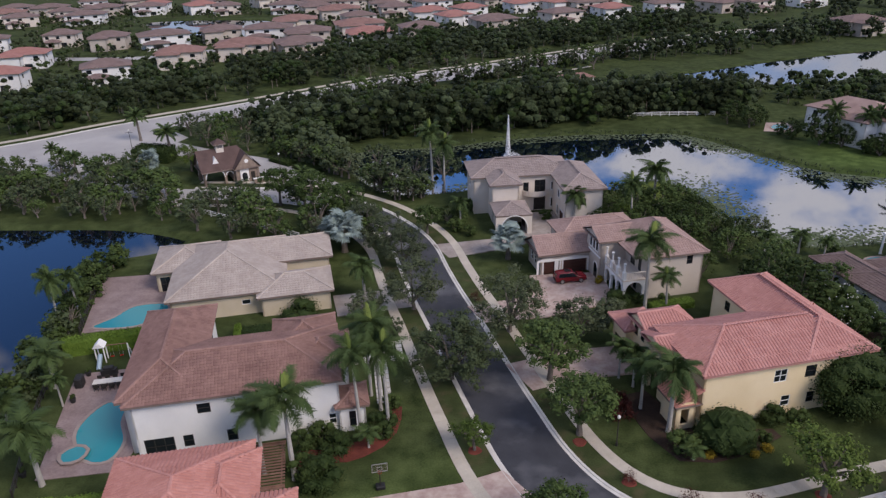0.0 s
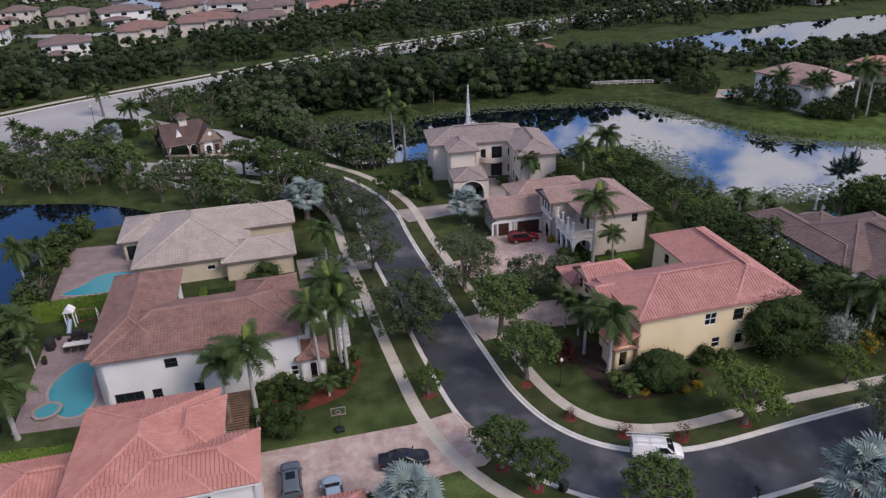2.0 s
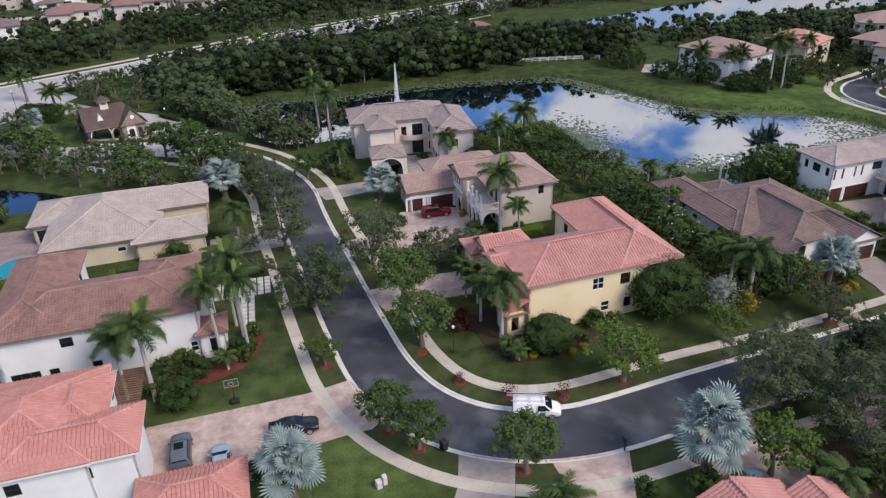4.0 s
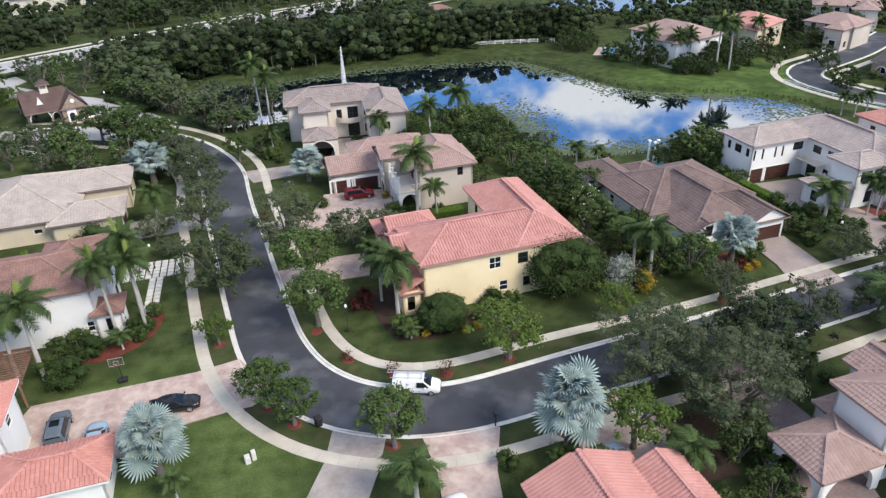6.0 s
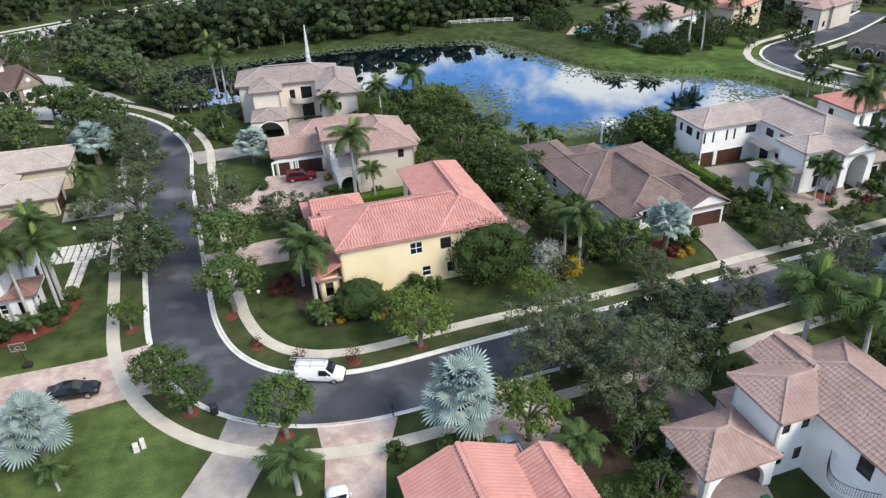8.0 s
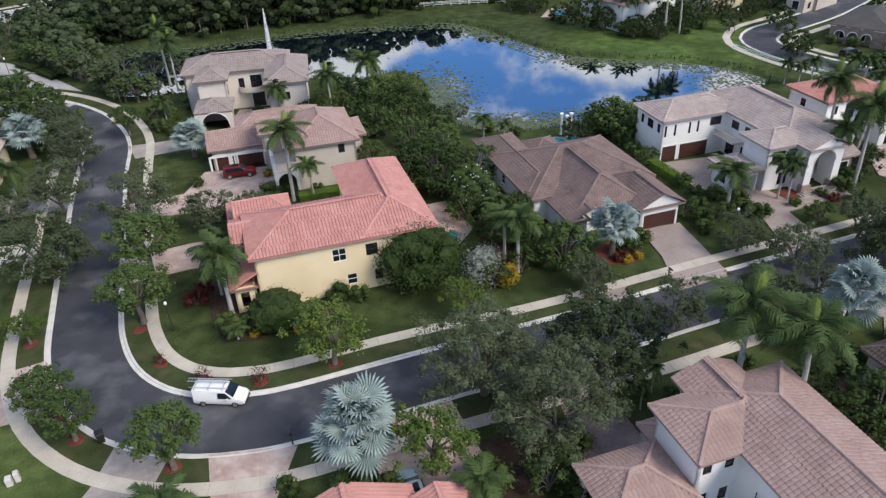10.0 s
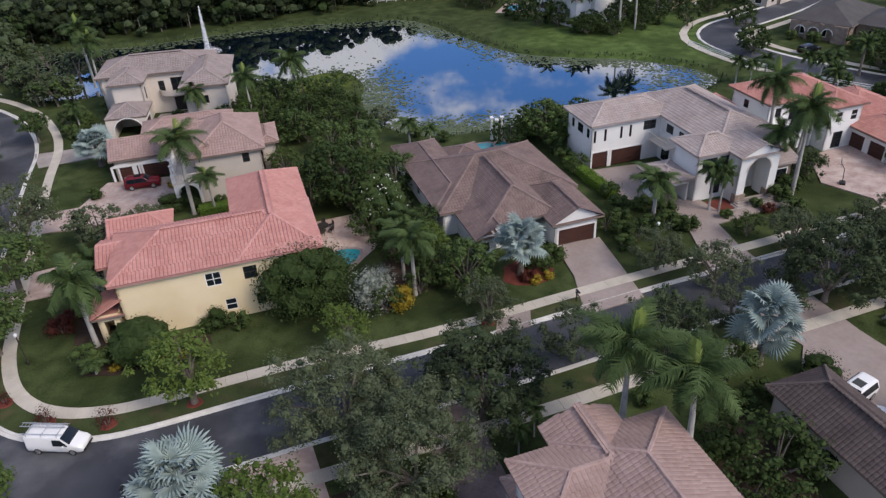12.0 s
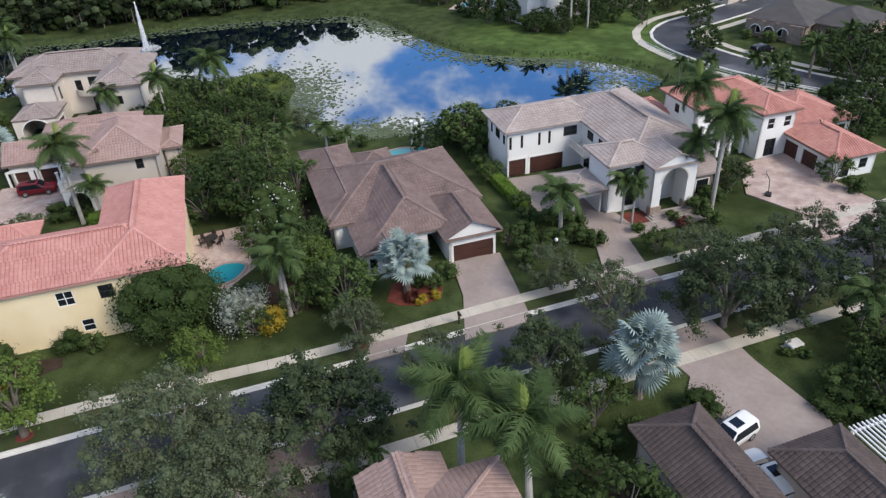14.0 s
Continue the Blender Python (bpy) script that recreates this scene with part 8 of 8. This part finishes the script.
car("car", "white sport utility car with dark glass on the wide drive", 88.6, 41.5, 208, M_PAINT_W, SUVS, 0.95, (-1.4, 1.42), 0.37, suv_glass, 0.145)
car("car", "white car with a sunroof by the dark-roofed wing", 89.6, 37.6, 104, M_PAINT_W, SUVS, 0.93, (-1.4, 1.42), 0.36, suv_glass, 0.145)
car("car", "silver car on the side drive", 40.2, 32.6, 104, M_PAINT_S, SUVS, 0.95, (-1.4, 1.42), 0.37, suv_glass, 0.145)
car("car", "white car on the pink drive", 25.9, 28.9, 100, M_PAINT_W, SEDAN, 0.92, (-1.42, 1.45), 0.34, sedan_glass, 0.145)
car("car", "dark car in the drive across the lake", 114.5, 158, 60, M_PAINT_B, SUVS, 0.95, (-1.4, 1.42), 0.37, suv_glass, 0.0)
car("car", "dark car parked on the far street drive", 132.5, 127.5, 20, M_PAINT_B, SUVS, 0.95, (-1.4, 1.42), 0.37, suv_glass, 0.0)


# ---- small things ----
M_CLEAR = rippled("clear_acrylic", (0.9, 0.9, 0.9), 0.05, 1.45, 1.0, 0.0)
M_CLEAR.node_tree.nodes["Principled BSDF"].inputs["Transmission Weight"].default_value = 1.0


def hoop(x, y, turn):
    h = thing("basketball_hoop", "portable basketball hoop with a clear backboard on the lawn edge", "basketball hoop", x, y, 0.1, turn, "basketball hoops")
    part("base", Buf().chamfer_box(-0.55, 0.55, -1.15, -0.3, 0, 0.42, 0.1), M_PLASTIC, h)
    part("pole", Buf().tube([(0, -0.7, 0.3), (0, -0.5, 2.4), (0, 0.05, 3.2)], [0.06, 0.06, 0.05], 7), M_DARK, h)
    b = Buf()
    for z in (2.9, 3.92):
        b.box(-0.9, 0.9, 0.1, 0.16, z, z + 0.05)
    for x in (-0.9, 0.82):
        b.box(x, x + 0.05, 0.1, 0.16, 2.9, 3.97)
    b.box(-0.3, 0.3, 0.1, 0.15, 3.1, 3.15), b.box(-0.3, 0.3, 0.1, 0.15, 3.5, 3.55), b.box(-0.3, -0.25, 0.1, 0.15, 3.1, 3.5), b.box(0.25, 0.3, 0.1, 0.15, 3.1, 3.5)
    bb = part("backboard", b, M_METAL, h, "grey-edged backboard")
    g = Buf()
    g.box(-0.86, 0.86, 0.125, 0.135, 2.98, 3.92)
    part("board_panel", g, M_CLEAR, bb)
    part("rim", Buf().tube([(0.23 * math.cos(a), 0.42 + 0.23 * math.sin(a), 3.05) for a in [i * math.pi / 6 for i in range(13)]], [0.02] * 13, 4), M_LAMP_R, h)
    return h


for made in (hoop(-6.7, 51.2, 10 + 180), hoop(108.6, 77.5, 60)):
    made.scale = (0.82, 0.82, 0.86)


def bin_(x, y, turn, paint, label):
    b = thing("wheelie_bin", label, "bin", x, y, 0.12, turn, "bins")
    part("tub", Buf().loft([[(-0.25, -0.28, 0.05), (0.25, -0.28, 0.05), (0.25, 0.28, 0.05), (-0.25, 0.28, 0.05)], [(-0.32, -0.36, 1.0), (0.32, -0.36, 1.0), (0.32, 0.36, 1.0), (-0.32, 0.36, 1.0)]]), paint, b)
    part("lid", Buf().chamfer_box(-0.35, 0.35, -0.4, 0.38, 1.0, 1.12, 0.05), paint, b)
    for s in (-0.24, 0.24):
        part("wheel", Buf().tube([(s - 0.04, 0.32, 0.12), (s + 0.04, 0.32, 0.12)], [0.12, 0.12], 10), M_TYRE, b)
    return b


bin_(13.9, 41.9, 30, M_PLASTIC, "black wheelie bin at the kerb")
bin_(58.6, 25.4, 10, surface("green_plastic", (0.01, 0.06, 0.03), (0.02, 0.09, 0.045), 2.0, 0.5, 0.1, 20.0), "green wheelie bin by the white wall")


def mailbox(x, y, turn):
    m = thing("mailbox", "black post-mounted mailbox at the kerb", "mailbox", x, y, 0.12, turn, "mailboxes")
    part("post", Buf().chamfer_box(-0.06, 0.06, -0.06, 0.06, 0, 1.15, 0.02), M_DARK, m)
    part("arm", Buf().chamfer_box(-0.05, 0.05, -0.4, 0.3, 0.9, 1.0, 0.02), M_DARK, m)
    part("box", Buf().loft([[(0.14 * math.cos(a), y_, 1.15 + (0.16 + 0.14 * math.sin(a) if a > 0 else 0)) for a in [math.pi * i / 8 for i in range(9)]] for y_ in (-0.45, 0.1)]), M_DARK, m)
    return m


mailbox(30.4, 39.4, 190), mailbox(69.9, 58.4, 14), mailbox(100.2, 64.6, 14), mailbox(8.0, 46.4, 140), mailbox(-2.9, 93.0, 100)


def street_lamp(x, y, high=3.4):
    l = thing("street_lamp", "black garden street lamp on the lawn", "lamp post", x, y, 0, 0, "lamp posts")
    part("pole", Buf().tube([(0, 0, 0), (0, 0, 0.5), (0, 0, 0.55), (0, 0, high)], [0.13, 0.11, 0.06, 0.05], 8), M_DARK, l)
    part("lantern", Buf().tube([(0, 0, high), (0, 0, high + 0.08), (0, 0, high + 0.22), (0, 0, high + 0.36), (0, 0, high + 0.44)], [0.06, 0.14, 0.18, 0.14, 0.04], 10), M_TRIM, l, "white glass globe")
    return l


street_lamp(16.6, 56.8), street_lamp(80.8, 66.1), street_lamp(-9.2, 75.5), street_lamp(118.2, 148.0, 5.0)
for x, y in ((-74.3, 165.6), (-34.0, 142.6)):
    l = street_lamp(x, y, 6.0)
    part("cross_arm", Buf().tube([(-0.9, 0, 5.7), (0.9, 0, 5.7)], [0.04, 0.04], 5), M_DARK, l)

# slatted pergola by the coral roof and open one by the wide drive
pg = thing("pergola", "brown slatted pergola beside the coral roof", "pergola", -18.3, 48.4, 0, 10)
for x, y in ((0.1, 0.1), (3.0, 0.1), (0.1, 6.2), (3.0, 6.2)):
    part("post", Buf().chamfer_box(x - 0.1, x + 0.1, y - 0.1, y + 0.1, 0, 3.0, 0.02), M_WOOD, pg)
for y in (0.0, 6.2):
    part("beam", Buf().box(-0.3, 3.4, y - 0.05, y + 0.12, 2.95, 3.15), M_WOOD, pg)
for x in (0.0, 3.05):
    part("beam", Buf().box(x - 0.06, x + 0.06, -0.3, 6.5, 2.8, 2.95), M_WOOD, pg)
for k in range(16):
    part("slat", Buf().box(-0.3, 3.4, 0.1 + k * 0.4, 0.2 + k * 0.4, 3.152, 3.27), M_WOOD, pg)
pg = thing("pergola", "white slatted pergola by the wide drive", "pergola", 96.8, 35.7, 0, 14)
for x, y in ((0.2, 0.2), (4.6, 0.2), (0.2, 3.4), (4.6, 3.4)):
    part("post", Buf().chamfer_box(x - 0.1, x + 0.1, y - 0.1, y + 0.1, 0, 2.7, 0.02), M_TRIM, pg)
for y in (0.2, 3.4):
    part("beam", Buf().box(0, 5, y - 0.06, y + 0.06, 2.7, 2.86), M_TRIM, pg)
for k in range(13):
    part("slat", Buf().box(0.1 + k * 0.39, 0.2 + k * 0.39, -0.2, 3.8, 2.862, 2.98), M_TRIM, pg)

# lattice of stepping pavers at the white house
st = thing("paver_lattice", "white square pavers set in a grass lattice", "paving", -12.6, 72.6, 0, 8, kind="structure")
for i in range(8):
    for j in range(5):
        part("paver", Buf().chamfer_box(i * 0.92, i * 0.92 + 0.74, j * 0.92, j * 0.92 + 0.74, 0.0, 0.15, 0.02), M_KERB, st)
for i in range(2):
    for j in range(9):
        part("paver", Buf().chamfer_box(3.4 + i * 0.92, 4.14 + i * 0.92, -0.92 - j * 0.92, -0.18 - j * 0.92, 0.0, 0.15, 0.02), M_KERB, st)

# terrace furniture
ts = thing("patio_set", "dark round patio table with chairs on the terrace", "table", 43.6, 77.0, 0.1)
part("tabletop", Buf().tube([(0, 0, 0.68), (0, 0, 0.74)], [0.75, 0.75], 16), M_DARK, ts)
part("leg", Buf().tube([(0, 0, 0), (0, 0, 0.06), (0, 0, 0.1), (0, 0, 0.68)], [0.35, 0.35, 0.06, 0.06], 8), M_DARK, ts)


def patio_chair():
    ch = thing("patio_chair", "dark metal patio chair", "chair", 0, 0, 0, 0, "chairs on the terrace")
    part("seat", Buf().chamfer_box(-0.26, 0.26, -0.26, 0.26, 0.4, 0.46, 0.02), M_DARK, ch)
    part("backrest", Buf().chamfer_box(-0.26, 0.26, 0.2, 0.27, 0.46, 0.95, 0.02), M_DARK, ch)
    for x in (-0.22, 0.22):
        for y in (-0.22, 0.22):
            part("leg", Buf().box(x - 0.02, x + 0.02, y - 0.02, y + 0.02, 0, 0.4), M_DARK, ch)
    return ch


made = patio_chair()
for k in range(6):
    a = k * 60
    m = pose(43.6 + 1.15 * math.sin(radians(-a)), 77.0 + 1.15 * math.cos(radians(a)), 0.1, 0, 0, a)
    if k:
        copy_thing(made, m)
    else:
        made.matrix_basis = m
dt = thing("dining_table", "long outdoor dining table with a pale top on the pool deck", "table", -39.8, 69.7, 0.08, 10)
part("tabletop", Buf().chamfer_box(-1.8, 1.8, -0.5, 0.5, 0.7, 0.76, 0.02), M_KERB, dt)
for x in (-1.6, 1.6):
    for y in (-0.38, 0.38):
        part("leg", Buf().box(x - 0.04, x + 0.04, y - 0.04, y + 0.04, 0, 0.7), M_DARK, dt)
for k in range(4):
    for s, a in ((-0.75, 180), (0.75, 0)):
        copy_thing(made, dt.matrix_basis @ pose(-1.3 + k * 0.87, s, 0, 0, 0, a))
gr = thing("grill", "black covered barbecue grill on the pool deck", "grill", -40.8, 72.0, 0.08, 10)
part("cart", Buf().chamfer_box(-0.9, 0.9, -0.35, 0.35, 0, 0.85, 0.05), M_PLASTIC, gr)
part("hood", Buf().chamfer_box(-0.6, 0.6, -0.32, 0.32, 0.85, 1.2, 0.12), M_PLASTIC, gr)
gr = thing("grill", "black covered smoker at the deck edge", "grill", -43.4, 69.9, 0.08, 100)
part("cover", Buf().chamfer_box(-0.7, 0.7, -0.45, 0.45, 0, 1.25, 0.15), M_PLASTIC, gr)
for x, y in ((-43.3, 71.9), (-42.7, 66.6), (-42.0, 54.6)):
    pt = thing("planter", "dark round planter with a small shrub", "planter", x, y, 0.06, 0, "planters on the deck")
    part("pot", Buf().tube([(0, 0, 0), (0, 0, 0.55), (0, 0, 0.6)], [0.24, 0.36, 0.34], 12), M_PLASTIC, pt)
    g = np.random.default_rng(8)
    part("plant", quads(leaves(g, [(0, 0, 0.75), (0.1, 0.1, 0.9), (-0.12, 0.05, 0.85)], [0.3, 0.25, 0.25], 60, 0.09)), M_LEAF, pt)
ps = thing("play_set", "white and blue garden play tower with a slide and swings", "play set", -43.0, 75.2, 0, 10)
for x in (-0.5, 0.5):
    for y in (-0.5, 0.5):
        part("post", Buf().box(x - 0.06, x + 0.06, y - 0.06, y + 0.06, 0, 2.2), M_TRIM, ps)
part("roof", Buf().loft([[(-0.7, -0.7, 2.2), (0.7, -0.7, 2.2), (0.7, 0.7, 2.2), (-0.7, 0.7, 2.2)], [(-0.1, -0.7, 2.8), (0.1, -0.7, 2.8), (0.1, 0.7, 2.8), (-0.1, 0.7, 2.8)]]), M_TRIM, ps)
part("swing_beam", Buf().tube([(0.5, 0, 2.15), (3.2, 0, 2.15)], [0.06, 0.06], 6), M_WOOD, ps)
for y in (-0.6, 0.6):
    part("post", Buf().tube([(3.2, 0, 2.15), (3.4, y, 0)], [0.06, 0.07], 6), M_TRIM, ps)
for x in (1.2, 2.3):
    sw = part("swing", Buf().box(x - 0.22, x + 0.22, -0.1, 0.1, 0.5, 0.55), M_LAMP_R, ps, "red swing seat")
    for d in (-0.2, 0.2):
        part("chain", Buf().tube([(x + d, 0, 0.55), (x + d, 0, 2.12)], [0.012, 0.012], 4), M_METAL, sw)
part("slide", Buf().tube([(0, -0.5, 1.2), (0.0, -1.4, 0.6), (0.0, -2.2, 0.1)], [0.28, 0.28, 0.28], 6), M_PAINT_S, ps)
cn = thing("utility_boxes", "two pale green utility boxes on the lawn", "utility box", 7.9, 38.3, 0, 20)
part("box", Buf().chamfer_box(-0.45, 0.05, -0.3, 0.3, 0, 0.75, 0.05), M_KERB, cn)
part("box", Buf().chamfer_box(0.2, 0.6, -0.1, 0.4, 0, 0.95, 0.05), M_KERB, cn)
ub = thing("utility_box", "pale green utility box in a low planted ring on the lawn", "utility box", 98.6, 51.0, 0, 16)
part("cabinet", Buf().chamfer_box(-0.7, 0.7, -0.5, 0.5, 0.08, 0.7, 0.08), M_KERB, ub)
part("plinth", Buf().chamfer_box(-0.85, 0.85, -0.65, 0.65, 0.0, 0.1, 0.03), M_CONCRETE, ub)


def fence(name, label, line, gap=2.4, high=1.2, material=None):
    f = thing(name, label, "fence", group="fences")
    pts = smooth_line(line, gap)
    for p in pts:
        part("post", Buf().chamfer_box(p[0] - 0.07, p[0] + 0.07, p[1] - 0.07, p[1] + 0.07, 0, high, 0.02), material or M_TRIM, f)
    for z in (0.4, 0.8, 1.1):
        b = Buf()
        b.tube([(p[0], p[1], z) for p in pts], [0.06] * len(pts), 4)
        part("rail", b, material or M_TRIM, f)


fence("fence", "white three-rail fence beyond the lake", [(20, 191), (28, 190.6)])
fence("fence", "white three-rail fence beyond the lake", [(50, 190), (62, 190), (74, 189)])
fence("fence", "white rail fence along the entrance garden", [(-56, 131), (-48.7, 127.3), (-41.6, 122.5), (-32, 117), (-25, 112)])
fence("fence", "low white rail along the far street", [(113, 137), (117, 125), (124, 114), (134, 104)], 3.0, 0.9)
fence("fence", "dark aluminium fence along the pond bank", [(-48.6, 76.6), (-46.2, 66.0), (-43.6, 58.0), (-41.4, 51.6)], 1.8, 1.2, M_DARK)
fence("fence", "dark aluminium fence round the pool deck", [(-48.8, 81.6), (-53.4, 98.8)], 1.2, 1.3, M_DARK)


# white surrounds of the garage doors under the peach roof
for u, half in ((-10.0, 1.25), (-5.85, 2.3)):
    b = Buf()
    for x in (u - half - 0.3, u + half):
        b.box(x, x + 0.3, 10.82, 10.945, 0, 2.2)
    n = 10
    for k in range(n):
        ring = []
        for t in (k / n, (k + 1) / n):
            x, z = u - half - 0.3 + (2 * half + 0.6) * t, 2.2 + 0.35 * math.sin(math.pi * t)
            ring.append([(x, y, q) for y, q in ((10.82, 2.12), (10.945, 2.12), (10.945, z + 0.12), (10.82, z + 0.12))])
        b.loft(ring)
    part("garage_surround", b, M_TRIM, balcony_house, "white arched garage surround")
